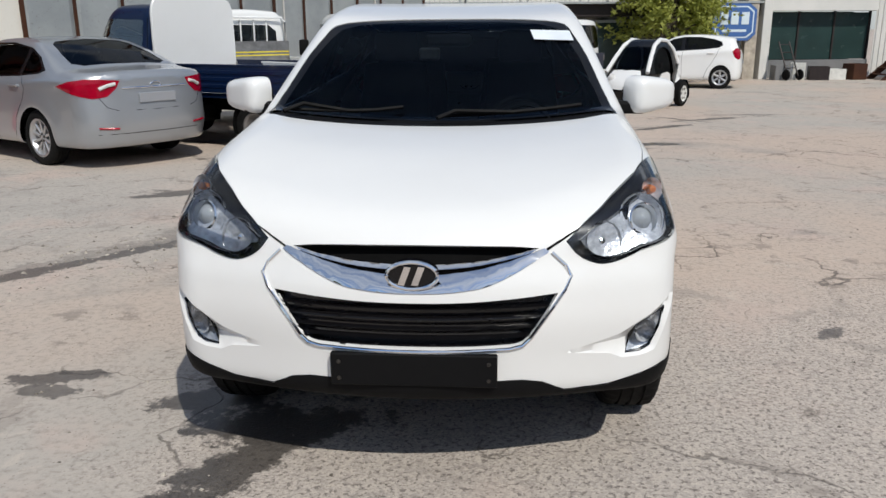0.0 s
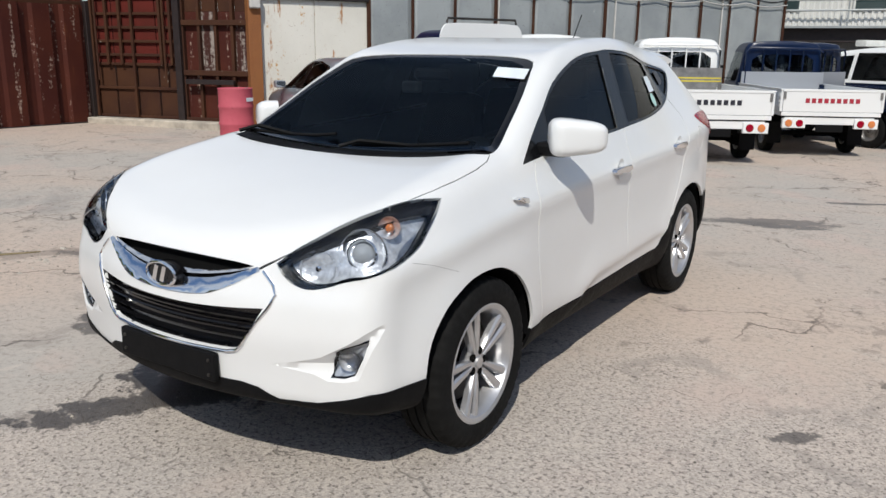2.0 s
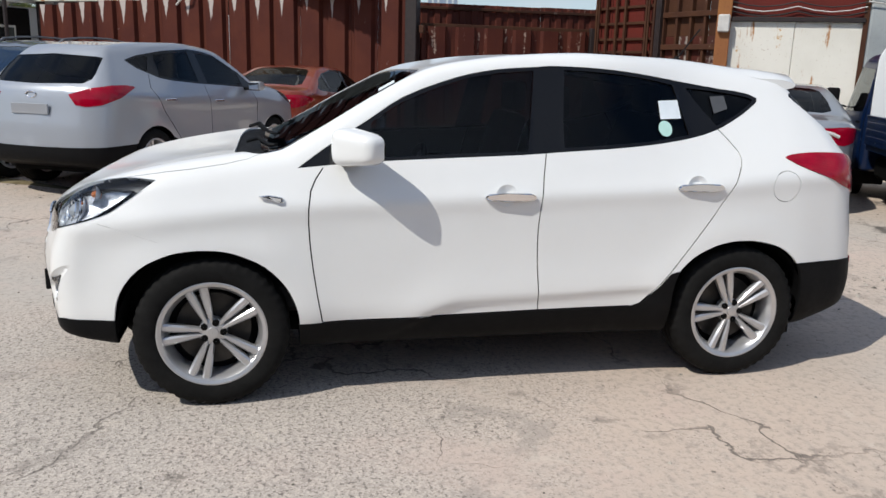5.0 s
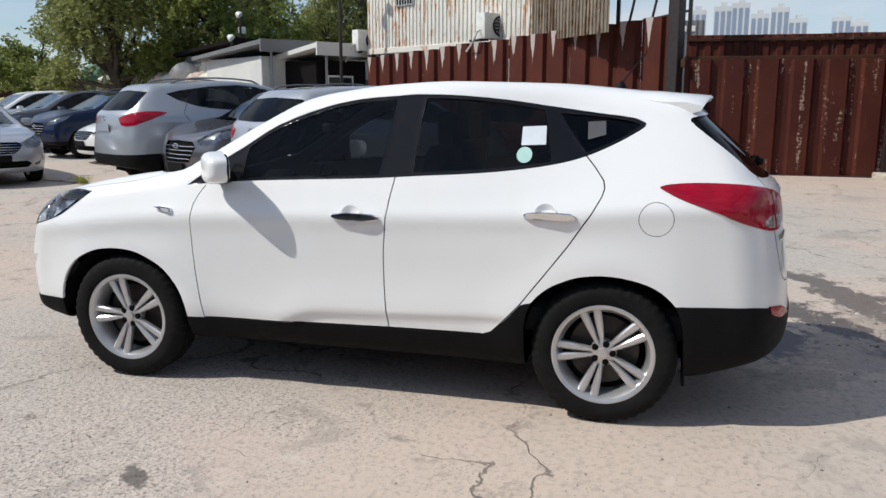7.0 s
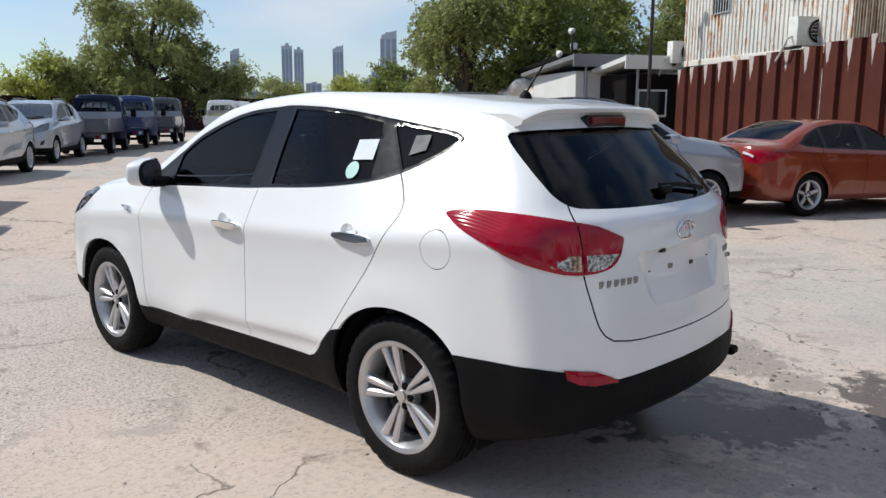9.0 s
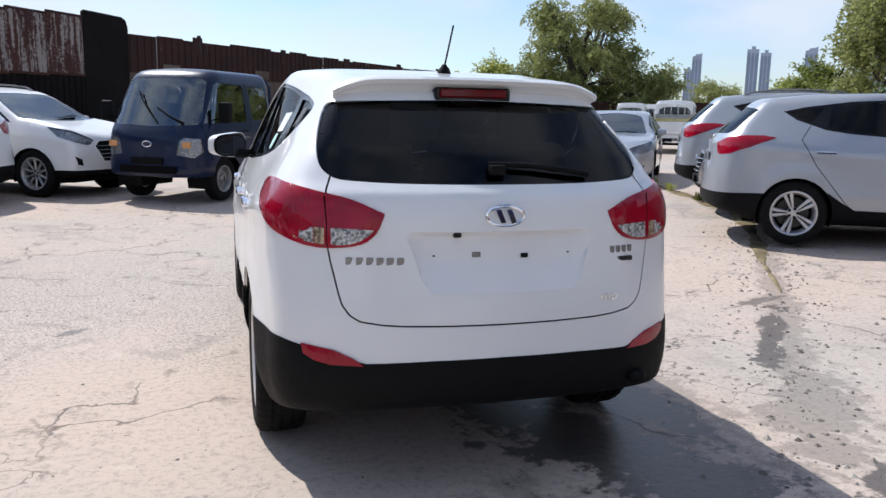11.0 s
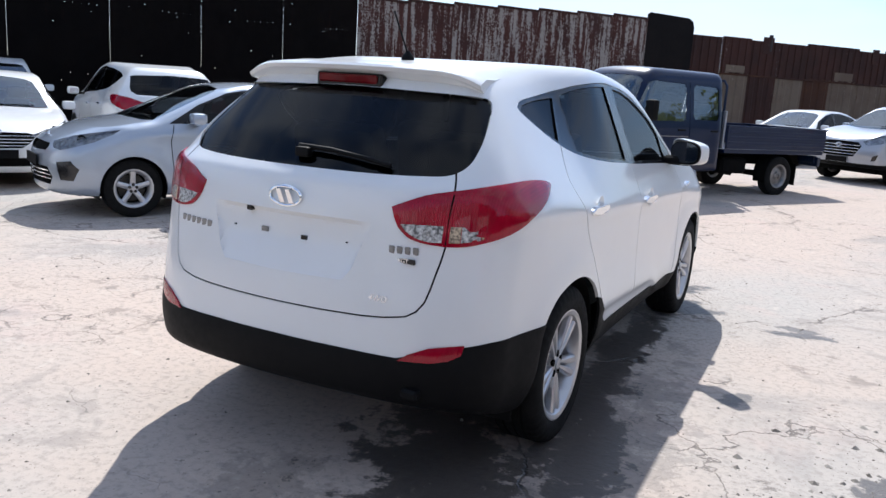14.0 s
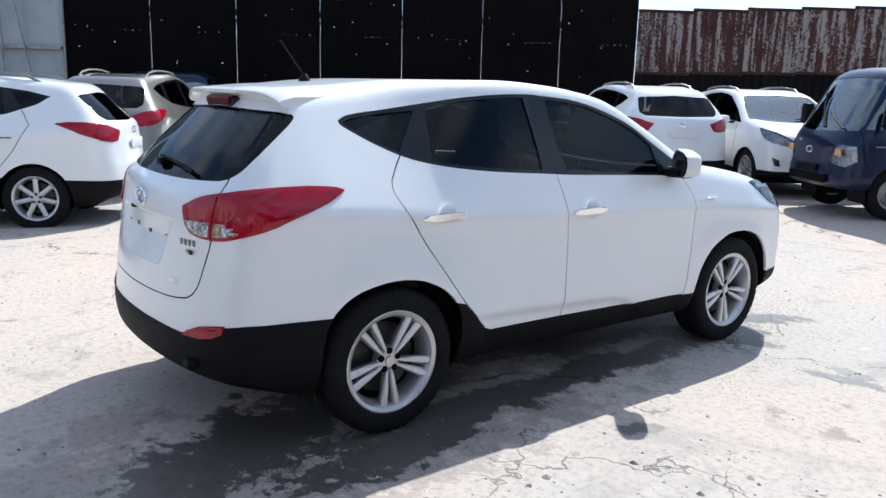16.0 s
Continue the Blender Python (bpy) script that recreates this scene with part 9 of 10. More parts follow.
def lamp_post(x, y, h, label):
    e = new("lamp_post")
    e.matrix_world = pose(x, y, ground_z(x, y))
    tagged(e, label, "lamp post", "yard lamp posts")
    part("pole", tube([(0, 0, -0.2), (0, 0, h)], 0.05), POST_BROWN, e)
    hd = part("lamp_head", moved(lathe([(0.02, 0.0), (0.13, 0.03), (0.12, 0.12), (0.06, 0.2), (0.02, 0.21)], 14, "z"), Matrix.Translation((0.12, 0.1, h - 0.1)) @ Matrix.Rotation(0.9, 4, "X")), AC_WHITE, e)
    part("lamp_head", box(-0.2, 0.0, -0.1, 0.12, h - 0.7, h - 0.45, 0.03), AC_WHITE, e)
    part("cable_box", box(-0.12, 0.1, -0.12, -0.05, 1.2, 1.6, 0.01), GREY_SHED, e)


lamp_post(-22.6, -13.3, 4.5, "thin dark pole with white floodlights")
lamp_post(-21.4, -13.0, 3.6, "short dark pole with a small camera")
lamp_post(-17.4, -7.3, 5.6, "tall dark leaning pole beside the office")
lamp_post(-27.5, -20.4, 3.2, "thin dark pole among the cars")

SACK = plain("white_sack", (0.66, 0.63, 0.57), 0.85, vary=0.25, scale=3, bump=0.4, bump_scale=30)
SACK_PINK = plain("faded_sack", (0.52, 0.40, 0.34), 0.85, vary=0.3, scale=3)
TARP = plain("green_tarpaulin", (0.20, 0.36, 0.29), 0.7, vary=0.3, scale=3)


def sack(x, y, z, r, mat, rnd, label="full white rubble sack on the edge of the yard", name="sack"):
    bm = bmesh.new()
    bmesh.ops.create_icosphere(bm, subdivisions=2, radius=1)
    o = Vector((rnd.uniform(0, 99), 0, 0))
    for k in bm.verts:
        p = k.co
        q = 1 + 0.28 * noise.noise(p * 1.6 + o)
        k.co = Vector((max(-0.8, min(0.8, p.x * 1.1)) * q * r, max(-0.8, min(0.8, p.y * 1.1)) * q * r, max(-0.75, p.z) * q * r * 0.8))
    ob = link(name, bm, mat, angle=60)
    ob.matrix_world = pose(x, y, z, 0, 0, rnd.uniform(0, 360))
    tagged(ob, label, "sack", "sacks along the edge")


def sack_row():
    rnd = random.Random(5)
    e, L = run_of("bank_wall", (-18.4, -8.2), (-30.0, -27.5), "low dark bank of old sheets carrying sacks", "wall")
    for i in range(14):
        part("panel", box(L * i / 14, L * (i + 1) / 14 - 0.02, -0.9, 0, -0.2, 1.8 + rnd.uniform(-0.05, 0.05), 0.01), GATE_RUST if i % 3 else SHADE_RUST, e)
    d = Vector((-11.6, -19.3)).normalized()
    n = Vector((d.y, -d.x))
    for i in range(46):
        s = rnd.uniform(0.2, L - 0.3)
        p = Vector((-18.4, -8.2)) + d * s + n * rnd.uniform(0.2, 0.7)
        sack(p.x, p.y, 1.9 + 0.32 + (rnd.random() > 0.75) * 0.35, rnd.uniform(0.42, 0.6), rnd.choice((SACK, SACK, SACK, SACK_PINK)), rnd)
    sack(-28.0, -23.6, 2.5, 0.9, TARP, rnd, "heap under a green tarpaulin", "covered_heap")


sack_row()


# ---- the building beyond the trucks ----
DARK_GLASS = plain("dark_glazing", (0.03, 0.05, 0.05), 0.12, coat=0.6, vary=0.3, scale=1.5)
SIGN_BLUE = plain("sign_blue", (0.05, 0.13, 0.36), 0.5, vary=0.1)
SIGN_PALE = plain("sign_pale", (0.62, 0.72, 0.78), 0.5, vary=0.05)


def facade():
    e, L = run_of("building_north", (-7.0, 22.2), (9.0, 24.6), "white corrugated upper storey over a dark ground floor", "building")
    w = 0.8
    sheets(e, L, w, mesh_of(ribbed(w, 6.0, 0.16, 0.035, 0.5, z0=2.55), WHITE_SHEET), RND, lean=0, rise=0)
    sheets(e, L, 1.6, mesh_of(ribbed(1.6, 2.1, 0.4, 0.02, 0.5, z0=-0.2), GREY_SHED), RND, lean=0, rise=0, y=-0.35)
    part("beam", box(-0.1, L + 0.1, -0.6, 0.25, 2.1, 2.5, 0.01), POST_BROWN, e)
    part("ledge", box(-0.1, L + 0.1, 0.04, 0.55, 2.5, 2.56), ZINC, e)
    part("roof", box(0, L, -8, 0, 6.0, 6.1), ZINC, e)
    for i in range(6):
        s = 1.4 + i * 2.5
        f = part("window_frame", box(s, s + 1.1, 0.02, 0.08, 3.0, 3.9, 0.01), AC_WHITE, e)
        part("pane", box(s + 0.06, s + 1.04, 0.081, 0.086, 3.06, 3.84), DARK_GLASS, f)
    for i in range(5):
        s = 1.0 + i * 3.1
        f = part("door_frame", box(s, s + 1.5, -0.33, -0.28, -0.1, 2.0, 0.01), ZINC, e)
        part("pane", box(s + 0.08, s + 1.42, -0.279, -0.272, 0.3, 1.9), DARK_GLASS, f)
    for i in range(2):
        part("handrail", tube([(L * k / 12, 0.5, 3.0 + 0.3 * i) for k in range(13)], 0.03), ZINC, e)
    for i in range(9):
        part("rail_post", tube([(L * i / 8, 0.5, 2.5), (L * i / 8, 0.5, 3.4)], 0.025), ZINC, e)
    p = new("building_pillar")
    p.matrix_world = pose(9.15, 24.4, ground_z(9.15, 24.4), 0, 0, 8)
    tagged(p, "pale grey concrete pillar beside the dark opening", "pillar", kind="structure")
    part("shaft", box(-0.75, -0.35, -0.3, 0.0, -0.2, 5.0, 0.01), CONCRETE, p)
    part("shaft", box(-0.2, 0.1, -0.35, 0.05, -0.2, 5.0, 0.01), WHITE_SHEET, p)
    sg = new("shop_sign")
    sg.matrix_world = pose(8.0, 23.9, 1.15, 0, 0, 8)
    tagged(sg, "blue octagonal security sign with pale shapes", "sign")
    o = [(-0.75, 0.2), (-0.5, 0), (0.5, 0), (0.75, 0.2), (0.75, 1.0), (0.5, 1.2), (-0.5, 1.2), (-0.75, 1.0)]
    part("board", prism(o, FRONT, 0.0, 0.05), SIGN_BLUE, sg)
    part("rim", prism([(x * 0.88, 0.6 + (z - 0.6) * 0.86) for x, z in o], FRONT, 0.05, 0.056), SIGN_PALE, sg)
    part("field", prism([(x * 0.82, 0.6 + (z - 0.6) * 0.79) for x, z in o], FRONT, 0.056, 0.062), SIGN_BLUE, sg)
    for k, x in enumerate((-0.36, 0.0, 0.36)):
        part("emblem_bar", box(x - 0.13, x + 0.13, -0.07, -0.062, 0.52, 0.92, 0.002), SIGN_PALE, sg)
    part("letter_bar", box(-0.42, 0.42, -0.07, -0.062, 0.28, 0.36, 0.002), SIGN_PALE, sg)
    g, L2 = run_of("building_bay", (9.35, 24.7), (13.2, 25.3), "dark glazed opening under a pale lintel", "building")
    part("lintel", box(0, L2, -0.3, 0.1, 2.25, 5.0, 0.01), WHITE_SHEET, g)
    part("back_wall", box(0, L2, -1.5, -1.4, -0.2, 2.25), BLACK_SHEET, g)
    part("sill_wall", box(0, L2, -0.5, -0.2, -0.2, 0.6, 0.01), GREY_SHED, g)
    for i in range(3):
        s = L2 * i / 3
        part("pane", box(s + 0.04, s + L2 / 3 - 0.04, -0.38, -0.36, 0.62, 2.2), TEAL_GLASS, g)
        part("mullion", box(s - 0.03, s + 0.03, -0.42, -0.32, 0.6, 2.25), POST_BROWN, g)
    h, L3 = run_of("building_east", (13.2, 25.3), (21.0, 26.2), "grey corrugated wall behind a steel stair", "building")
    sheets(h, L3, 1.2, mesh_of(ribbed(1.2, 5.0, 0.2, 0.03, 0.5, z0=-0.2), WHITE_SHEET), RND, lean=0, rise=0)
    st = new("outside_stair")
    st.matrix_world = pose(12.6, 23.6, ground_z(12.6, 23.6), 0, 0, 8)
    tagged(st, "rusty steel stair leading to the upper storey", "stair")
    for y in (-0.45, 0.45):
        part("stringer", prism([(0, 0), (0.3, 0), (4.3, 3.4), (4.0, 3.4)], FRONT, y - 0.03, y + 0.03), BARE_RUST, st)
    for i in range(17):
        part("tread", box(0.15 + 0.235 * i, 0.42 + 0.235 * i, -0.45, 0.45, 0.16 + 0.2 * i, 0.19 + 0.2 * i), BARE_RUST, st)
    # clutter at the foot of the opening
    rnd = random.Random(3)
    for i in range(5):
        x = 9.6 + 0.62 * i
        bk = new("crate")
        bk.matrix_world = pose(x, 23.75 + rnd.uniform(-0.2, 0.2), ground_z(x, 23.75), 0, 0, rnd.uniform(-25, 25))
        tagged(bk, "old plastic crate with scrap at the building's foot", "crate", "clutter by the building")
        w, hh = rnd.uniform(0.22, 0.3), rnd.uniform(0.3, 0.6)
        mt = (GREY_SHED, AC_WHITE, POST_BROWN, AC_WHITE, BARE_RUST)[i]
        for s in (-1, 1):
            part("side", box(s * w - 0.012, s * w + 0.012, -w, w, 0, hh, 0.004), mt, bk)
            part("end", box(-w, w, s * w - 0.012, s * w + 0.012, 0, hh, 0.004), mt, bk)
        part("bottom", box(-w, w, -w, w, 0.0, 0.02), mt, bk)
    ch = new("hand_cart")
    ch.matrix_world = pose(9.9, 23.3, ground_z(9.9, 23.3), 0, 0, 25)
    tagged(ch, "dark tilted hand cart leaning by the pillar", "cart")
    for s in (-0.22, 0.22):
        part("rail", tube([(s, 0, 0.15), (s, 0.55, 1.25)], 0.022), POST_BROWN, ch)
        part("wheel", moved(lathe([(0.0, -0.03), (0.16, -0.03), (0.18, 0), (0.16, 0.03), (0.0, 0.03)], 18), Matrix.Translation((s * 1.3, 0, 0.18))), RUBBER, ch)
    for k in range(4):
        part("rung", tube([(-0.22, 0.12 + 0.13 * k, 0.4 + 0.25 * k), (0.22, 0.12 + 0.13 * k, 0.4 + 0.25 * k)], 0.016), POST_BROWN, ch)


TEAL_GLASS = plain("teal_glazing", (0.02, 0.045, 0.042), 0.25, coat=0.6, vary=0.25, scale=1.2)
facade()
# pale wall beyond the dark one
ew, eL = run_of("wall_east", (18.2, 0.9), (21.5, 6.6), "pale grey sheet wall beyond the dark one", "wall")
sheets(ew, eL, 1.2, mesh_of(ribbed(1.2, 5.4, 0.3, 0.03, 0.5, z0=-0.2), ZINC), RND, lean=0, rise=0)
ew, eL = run_of("wall_northeast", (21.5, 6.6), (21.0, 26.2), "pale grey sheet wall closing the yard", "wall")
sheets(ew, eL, 1.6, mesh_of(ribbed(1.6, 4.2, 0.4, 0.03, 0.5, z0=-0.2), ZINC), RND, lean=0, rise=0)


# ---- rusty drum ----
def drum():
    e = new("steel_drum")
    e.matrix_world = pose(-8.05, 5.6, ground_z(-8.05, 5.6), 0, 0, 20)
    tagged(e, "faded pink-red steel drum beside the silver sedan", "drum")
    pf = [(0.0, 0.012), (0.27, 0.012), (0.285, 0.0), (0.292, 0.01), (0.285, 0.03)]
    for z in (0.29, 0.58):
        pf += [(0.283, z - 0.035), (0.295, z - 0.012), (0.295, z + 0.012), (0.283, z + 0.035)]
    pf += [(0.285, 0.85), (0.292, 0.875), (0.285, 0.885), (0.275, 0.87), (0.0, 0.868)]
    part("shell", lathe(pf, 40, "z"), DRUM_RED, e)
    part("bung", moved(lathe([(0.03, 0), (0.03, 0.02), (0.0, 0.02)], 14, "z"), Matrix.Translation((0.18, 0.05, 0.868))), STEEL, e)
    part("paper_label", moved(box(-0.09, 0.09, 0, 0.002, -0.03, 0.03), Matrix.Rotation(radians(-100), 4, "Z") @ Matrix.Translation((0, 0.288, 0.70))), PAPER, e)


DRUM_RED = sheet_paint("drum_red", (0.42, 0.075, 0.105), (0.50, 0.11, 0.14), (0.22, 0.05, 0.05), (0.55, 0.3, 0.3), streak=(0.64, 0.7), flake=(0.66, 0.7))
drum()


def floor_bar():
    e = new("steel_bar")
    e.matrix_world = pose(-11.85, 1.75, ground_z(-11.85, 1.75), 0, 0, 75)
    tagged(e, "bent rusty steel bar lying by the gate post", "scrap")
    part("bar", box(-0.9, 0.9, -0.05, 0.05, 0.02, 0.10, 0.01), BARE_RUST, e)
    part("foot", prism([(0.55, 0.1), (0.85, 0.1), (0.98, 0.55), (0.88, 0.55)], FRONT, -0.04, 0.04), BARE_RUST, e)
    part("foot", box(-0.75, -0.65, -0.22, 0.22, 0.0, 0.08, 0.01), BARE_RUST, e)


floor_bar()


# ---- ambulance van and microcar among the trucks ----
def van(x, y, hd):
    e = new("white_van")
    F = body_field(dict(
        top=[(-2.6, 0.95), (-2.2, 1.05), (-1.75, 1.16), (-1.0, 1.72), (-0.6, 1.86), (0.4, 1.93), (2.0, 1.92), (2.7, 1.88)],
        nose=[(0.2, -2.3), (0.45, -2.42), (0.8, -2.4), (1.0, -2.3), (1.3, -1.6)], tail=[(0.2, 2.38), (0.6, 2.46), (1.2, 2.42), (1.9, 2.28), (2.1, 2.1)],
        plan=[(-2.5, 0.84), (-1.8, 0.93), (1.6, 0.95), (2.5, 0.9)], belt=[(-2.5, 1.05), (2.5, 1.12)], low=[(-2.5, 0.5), (2.5, 0.5)],
        crown=[(-2.5, 0.03), (2.5, 0.03)], tumble=[(-2.5, 0.3), (2.5, 0.24)], sweep=[(-2.5, 0.02), (2.5, -0.02)], k_side=[(-2.5, 0.12), (2.5, 0.12)],
        nose_round=(0.15, 0.02), tail_round=(0.06, 0.04), wheels=[(-1.5, 0.34), (1.5, 0.34)], arch=0.38, floor=[(-2.5, 0.35), (2.5, 0.35)]))
    bm = bm_of(*field_mesh(F, (-1.1, -2.6, 0.2), (1.1, 2.6, 2.1), 0.06))
    for wy in (-1.5, 1.5):
        bmesh.ops.delete(bm, geom=carve(bm, [(wy + 0.38 * math.cos(math.pi * i / 14), 0.34 + 0.38 * math.sin(math.pi * i / 14)) for i in range(15)] + [(wy - 0.38, 0.1), (wy + 0.38, 0.1)], SIDE, lambda c, n: abs(c.x) > 0.45), context="FACES")
        for s in (1, -1):
            part("wheel_arch_liner", liner(wy, 0.34, 0.39, s * 0.45, s * 0.9, 12), BLACK_PLASTIC, e)
    for w in ([(-1.15, 1.16), (-0.25, 1.16), (-0.25, 1.72), (-0.85, 1.68)], [(-0.15, 1.14), (0.95, 1.14), (2.02, 1.16), (2.08, 1.22), (2.02, 1.74), (1.94, 1.78), (0.95, 1.78), (-0.15, 1.78)]):
        fs = carve(bm, w, SIDE, lambda c, n: abs(n.x) > 0.4)
        for s in (1, -1):
            part("side_window", shifted(take(bm, [f for f in fs if f.is_valid and f.calc_center_median().x * s > 0]), -0.006), REAR_GLASS, e)
    part("rear_window", shifted(take(bm, carve(bm, eased(mirrored([(0, 1.78), (0.68, 1.76), (0.76, 1.2), (0, 1.18)]), 1), FRONT, lambda c, n: n.y > 0.4)), -0.006), REAR_GLASS, e)
    part("windscreen", shifted(take(bm, carve(bm, mirrored([(0, 1.72), (0.6, 1.7), (0.74, 1.22), (0, 1.18)]), FRONT, lambda c, n: n.y < -0.3)), -0.006), SCREEN_GLASS, e)
    lamps = carve(bm, [(0.76, 0.86), (0.98, 0.86), (0.98, 1.3), (0.86, 1.36)], FRONT, lambda c, n: c.y > 1.9) + carve(bm, [(-0.98, 0.86), (-0.76, 0.86), (-0.86, 1.36), (-0.98, 1.3)], FRONT, lambda c, n: c.y > 1.9)
    for s in (1, -1):
        h = [f for f in lamps if f.is_valid and f.calc_center_median().x * s > 0]
        part("tail_lamp", rimmed(shifted(take(bm, h), 0.01), 0.02), RED_LENS, e)
    part("body", bm, WHITE_PAINT, e)
    part("floor_pan", box(-0.85, 0.85, -2.2, 2.2, 0.3, 0.42), BLACK_PLASTIC, e)
    part("bumper", box(-0.86, 0.86, 2.30, 2.50, 0.36, 0.62, 0.04, seg=2), WHITE_PAINT, e)
    set_wheels(e, wheel("wheel", 0.34, 0.2, 0.21, "steel"), 0.80, (-1.5, 1.5), 0.34)
    part("roof_light", box(-0.55, 0.55, -0.45, -0.15, 1.93, 2.08, 0.03, seg=2), AC_WHITE, e)
    for s in (1, -1):
        for a, b in ((0.03, 0.11), (0.11, 0.03)):
            part("cross_bar", box(min(s * 0.965, s * 0.985), max(s * 0.965, s * 0.985), -0.35 - a, -0.35 + a, 0.95 - b, 0.95 + b), CROSS_GREEN, e)
        for i in range(4):
            part("letter_bar", box(min(s * 0.96, s * 0.98), max(s * 0.96, s * 0.98), 1.15 + 0.16 * i, 1.27 + 0.16 * i, 0.90, 1.02), LETTER_RED, e)
    tagged(e, "white patient-transport van with a green cross", "van")
    e.matrix_world = pose(x, y, ground_z(x, y), 0, 0, hd + 90)


CROSS_GREEN = plain("cross_green", (0.01, 0.20, 0.08), 0.5)
LETTER_RED = plain("letter_red", (0.35, 0.03, 0.03), 0.5)


def microcar(x, y, hd):
    e = new("microcar")
    tagged(e, "tiny white and black open-wheeled electric car", "car")
    F = body_field(dict(
        top=[(-1.2, 0.55), (-0.95, 0.72), (-0.7, 0.92), (-0.3, 1.30), (0.05, 1.44), (0.5, 1.43), (0.9, 1.2), (1.2, 0.8)],
        nose=[(0.2, -1.0), (0.4, -1.1), (0.6, -1.05), (0.8, -0.85)], tail=[(0.2, 0.95), (0.5, 1.08), (0.8, 1.05), (1.2, 0.85), (1.4, 0.6)],
        plan=[(-1.2, 0.34), (-0.6, 0.45), (0.5, 0.46), (1.1, 0.4)], belt=[(-1.2, 0.75), (1.2, 0.8)], low=[(-1.2, 0.4), (1.2, 0.4)],
        crown=[(-1.2, 0.03), (1.2, 0.03)], tumble=[(-1.2, 0.2), (1.2, 0.2)], sweep=[(-1.2, 0.05), (1.2, -0.05)], k_side=[(-1.2, 0.1), (1.2, 0.1)],
        nose_round=(0.2, 0.0), tail_round=(0.15, 0.0), wheels=[(-0.84, 0.27), (0.84, 0.27)], arch=0.3, floor=[(-1.2, 0.24), (1.2, 0.24)], flare=0.0))
    bm = bm_of(*field_mesh(F, (-0.6, -1.2, 0.15), (0.6, 1.2, 1.55), 0.04))
    fs = carve(bm, eased([(-0.52, 0.80), (0.10, 0.42), (0.42, 0.46), (0.56, 0.9), (0.45, 1.22), (0.1, 1.30), (-0.2, 1.2)], 2), SIDE, lambda c, n: abs(n.x) > 0.35)
    for s in (1, -1):
        part("door_opening", shifted(take(bm, [f for f in fs if f.is_valid and f.calc_center_median().x * s > 0]), -0.03), REAR_GLASS, e)
    part("windscreen", shifted(take(bm, carve(bm, mirrored([(0, 1.30), (0.32, 1.28), (0.36, 0.86), (0, 0.82)]), FRONT, lambda c, n: n.y < -0.15)), -0.006), SCREEN_GLASS, e)
    part("roof", shifted(take(bm, carve(bm, [(-0.5, -0.12), (0.5, -0.12), (0.5, 0.75), (-0.5, 0.75)], PLAN, lambda c, n: n.z > 0.75 and c.z > 1.1)), 0.003), GLOSS_BLACK, e)
    hood = carve(bm, mirrored([(0, 0.84), (0.30, 0.82), (0.42, 0.60), (0.34, 0.46), (0, 0.44)]), FRONT, lambda c, n: n.y < -0.1)
    part("bonnet", shifted(take(bm, hood), 0.003), WHITE_PAINT, e)
    part("body", bm, GLOSS_BLACK, e)
    for s in (1, -1):
        arc = [(s * (0.47 - 0.22 * max(0, z - 0.75)), y, z) for y, z in ((-0.80, 0.78), (-0.52, 1.08), (-0.25, 1.32), (0.05, 1.43), (0.38, 1.41), (0.68, 1.22), (0.84, 0.92), (0.80, 0.62), (0.62, 0.40), (0.30, 0.32), (0.0, 0.34))]
        part("side_arc", tube(arc, 0.045, 8), WHITE_PAINT, e)
    part("lower_tub", box(-0.42, 0.42, -0.95, 0.95, 0.2, 0.42, 0.05, seg=2), BLACK_PLASTIC, e)
    for s in (1, -1):
        part("door_panel", prism(eased([(-0.15, 0.72), (0.35, 0.78), (0.42, 0.5), (0.0, 0.42)], 1), SIDE, s * 0.45 - 0.015, s * 0.45 + 0.015), WHITE_PAINT, e)
        part("headlamp", moved(lathe([(0.0, 0.02), (0.07, 0.0), (0.085, -0.03)], 18, "z"), Matrix.Translation((s * 0.25, -0.98, 0.68)) @ Matrix.Rotation(radians(70), 4, "X")), CLEAR_LENS, e)
        part("mirror", box(s * 0.56 - 0.05, s * 0.56 + 0.05, -0.42, -0.36, 0.86, 0.98, 0.02), BLACK_PLASTIC, e)
        for wy in (-0.84, 0.84):
            part("mudguard", moved(liner(wy, 0.27, 0.31, s * 0.47, s * 0.62, 10), Matrix.Identity(4)), BLACK_PLASTIC, e)
            part("tyre", moved(lathe([(0.17, -0.07), (0.26, -0.07), (0.275, -0.05), (0.275, 0.05), (0.26, 0.07), (0.17, 0.07)], 28), Matrix.Translation((s * 0.545, wy, 0.275))), RUBBER, e)
            w = part("rim", moved(lathe([(0.0, s * 0.05), (0.10, s * 0.045), (0.15, s * 0.06), (0.175, s * 0.072), (0.17, -s * 0.07)], 28), Matrix.Translation((s * 0.545, wy, 0.275))), AC_WHITE, e)
            for k in range(6):
                t = k * math.pi / 3
                part("rim_hole", moved(lathe([(0.0, 0.0), (0.028, 0.0)], 10), Matrix.Translation((s * 0.608, wy + 0.11 * math.cos(t), 0.275 + 0.11 * math.sin(t)))), LAMP_BLACK, w)
    part("suspension", box(-0.5, 0.5, -0.88, -0.80, 0.22, 0.32), BLACK_PLASTIC, e)
    part("suspension", box(-0.5, 0.5, 0.80, 0.88, 0.22, 0.32), BLACK_PLASTIC, e)
    e.matrix_world = pose(x, y, ground_z(x, y), 0, 0, hd + 90)


van(0.5, 18.6, 150)
microcar(3.3, 13.4, 236)


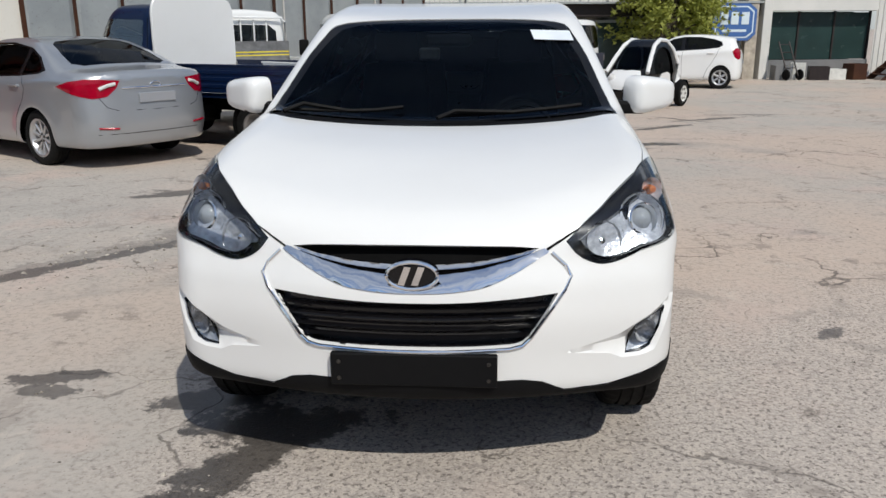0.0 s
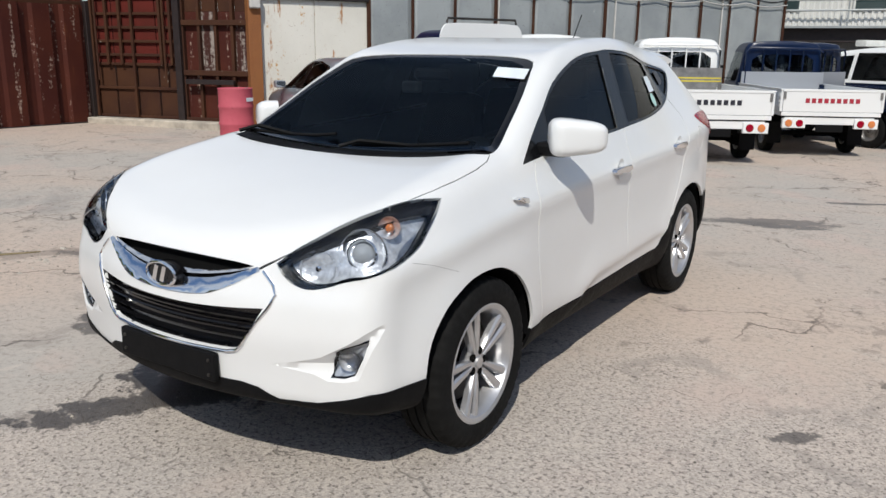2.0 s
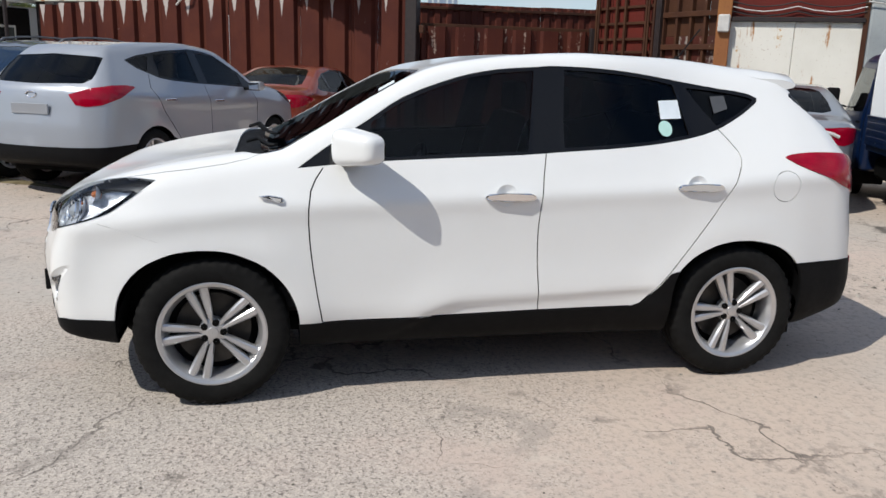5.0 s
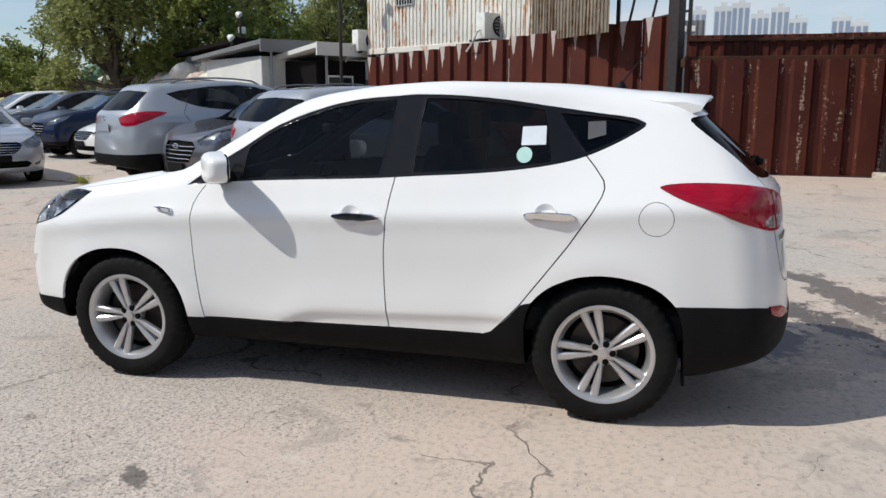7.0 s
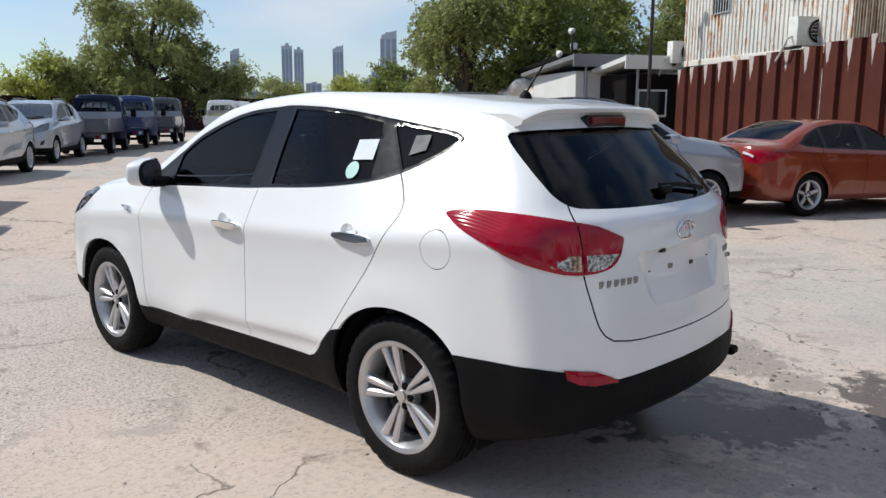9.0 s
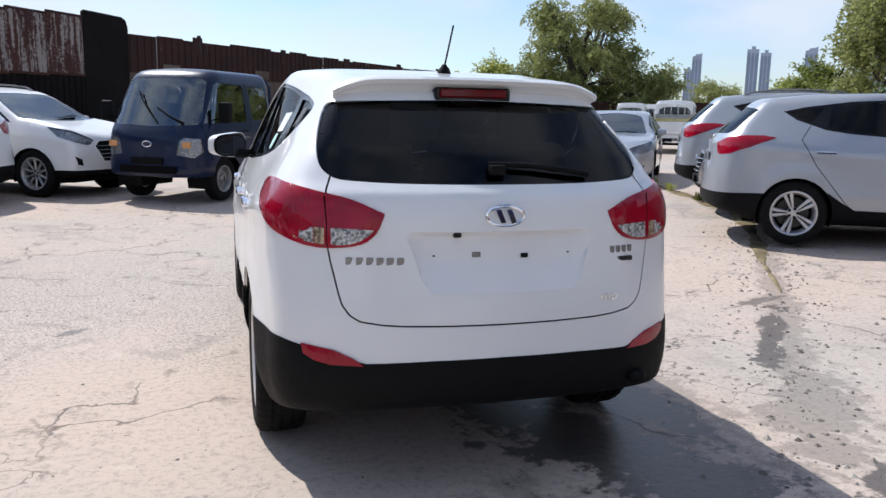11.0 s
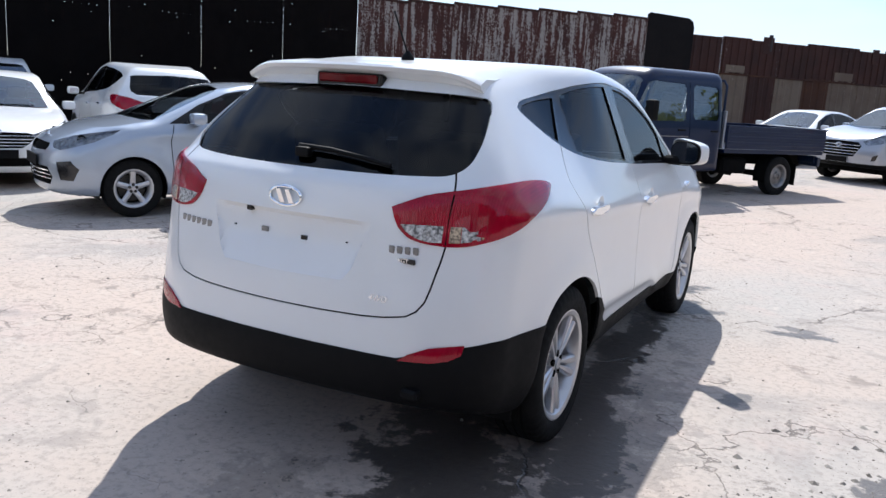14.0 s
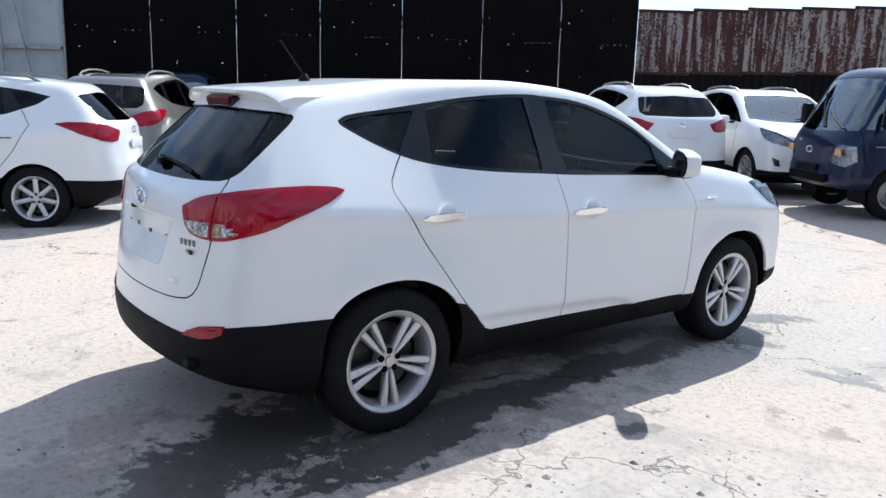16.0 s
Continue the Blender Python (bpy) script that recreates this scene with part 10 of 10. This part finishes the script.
# ---- grit and stones lying about ----
def grit():
    rnd = random.Random(11)
    V, F = [], []

    def stone(x, y, r):
        z = ground_z(x, y)
        i0 = len(V)
        a = rnd.uniform(0, 6.28)
        for k in range(5):
            q = r * rnd.uniform(0.7, 1.3)
            V.append((x + q * math.cos(a + k * 1.257), y + q * math.sin(a + k * 1.257), z - 0.002))
        V.append((x + rnd.uniform(-0.3, 0.3) * r, y + rnd.uniform(-0.3, 0.3) * r, z + r * rnd.uniform(0.35, 0.8)))
        for k in range(5):
            F.append((i0 + k, i0 + (k + 1) % 5, i0 + 5))
    for i in range(5200):
        a, r = rnd.uniform(0, 6.283), 1.2 + 7.5 * rnd.random() ** 0.7
        stone(r * math.cos(a), r * math.sin(a), 0.004 + 0.010 * rnd.random() ** 4)
    for i in range(2600):
        s = rnd.uniform(-5.5, 5.5)
        o = rnd.gauss(0, 0.3)
        stone(-3.3 + s * 0.574 - o * 0.82, -0.3 + s * 0.82 + o * 0.574, 0.005 + 0.022 * rnd.random() ** 4)
    g = link("grit", bm_of(V, F), GRIT, smooth=False)
    tagged(g, "scattered grit and small stones on the concrete", "gravel", kind="stuff")


m_, t_, b_ = nodes_of("grit_stone")
g_ = t_.nodes.new("ShaderNodeNewGeometry")
t_.links.new(ramp_of(t_, g_.outputs["Random Per Island"], [(0.0, (0.11, 0.095, 0.08)), (0.6, (0.30, 0.27, 0.23)), (1.0, (0.46, 0.42, 0.36))]).outputs[0], b_.inputs["Base Color"])
b_.inputs["Roughness"].default_value = 0.9
GRIT = m_
grit()


def drain_strip():
    """A shallow run of silt and moss between two slabs, with a few weeds in it."""
    rnd = random.Random(5)
    line = curve([(-9.7, -7.58), (-8.2, -7.15), (-6.2, -6.57), (-4.64, -6.05), (-2.75, -4.95), (-1.8, -4.30), (-0.95, -3.78), (-0.5, -3.5)])
    V, F = [], []
    n = 90
    for i in range(n + 1):
        y = -9.7 + 9.1 * i / n
        w = (0.11 + 0.05 * math.sin(i * 0.37) + rnd.uniform(-0.025, 0.025)) * min(1.0, 0.1 + i / 12, 0.05 + (n - i) / 26)
        for k in (-1, -0.4, 0.4, 1):
            x = float(line(y)) + k * w * (1 + rnd.uniform(-0.15, 0.15))
            V.append((x, y, ground_z(x, y) + (0.003 if abs(k) == 1 else 0.010 + rnd.uniform(0, 0.004))))
        if i:
            a = 4 * i
            for k in range(3):
                F.append((a + k - 4, a + k - 3, a + k + 1, a + k))
    e = link("drain_silt", bm_of(V, F), SILT)
    tagged(e, "brown silt and moss in a drain between slabs", "silt", kind="stuff")
    V, F = [], []
    for y in (-9.2, -8.05, -7.9, -6.4, -5.1):
        x = float(line(y)) + rnd.uniform(-0.08, 0.08)
        for _ in range(34):
            a = rnd.uniform(0, 6.283)
            r, h = rnd.uniform(0.02, 0.10), rnd.uniform(0.05, 0.16)
            p = Vector((x + rnd.gauss(0, 0.025), y + rnd.gauss(0, 0.04), ground_z(x, y)))
            q = p + Vector((math.cos(a) * r, math.sin(a) * r, h))
            m = p.lerp(q, 0.6) + Vector((0, 0, 0.02))
            d = Vector((-math.sin(a), math.cos(a), 0)) * 0.010
            i0 = len(V)
            V += [tuple(p), tuple(m + d), tuple(q), tuple(m - d)]
            F.append((i0, i0 + 1, i0 + 2, i0 + 3))
    w = link("grass", bm_of(V, F), LEAF_YELLOW, smooth=False)
    tagged(w, "small yellow-green weeds growing out of the drain", "weeds", kind="stuff")


SILT = plain("drain_silt", (0.24, 0.195, 0.115), 0.95, vary=0.6, scale=4.0, bump=0.6, bump_scale=60, spec=0.1)
drain_strip()
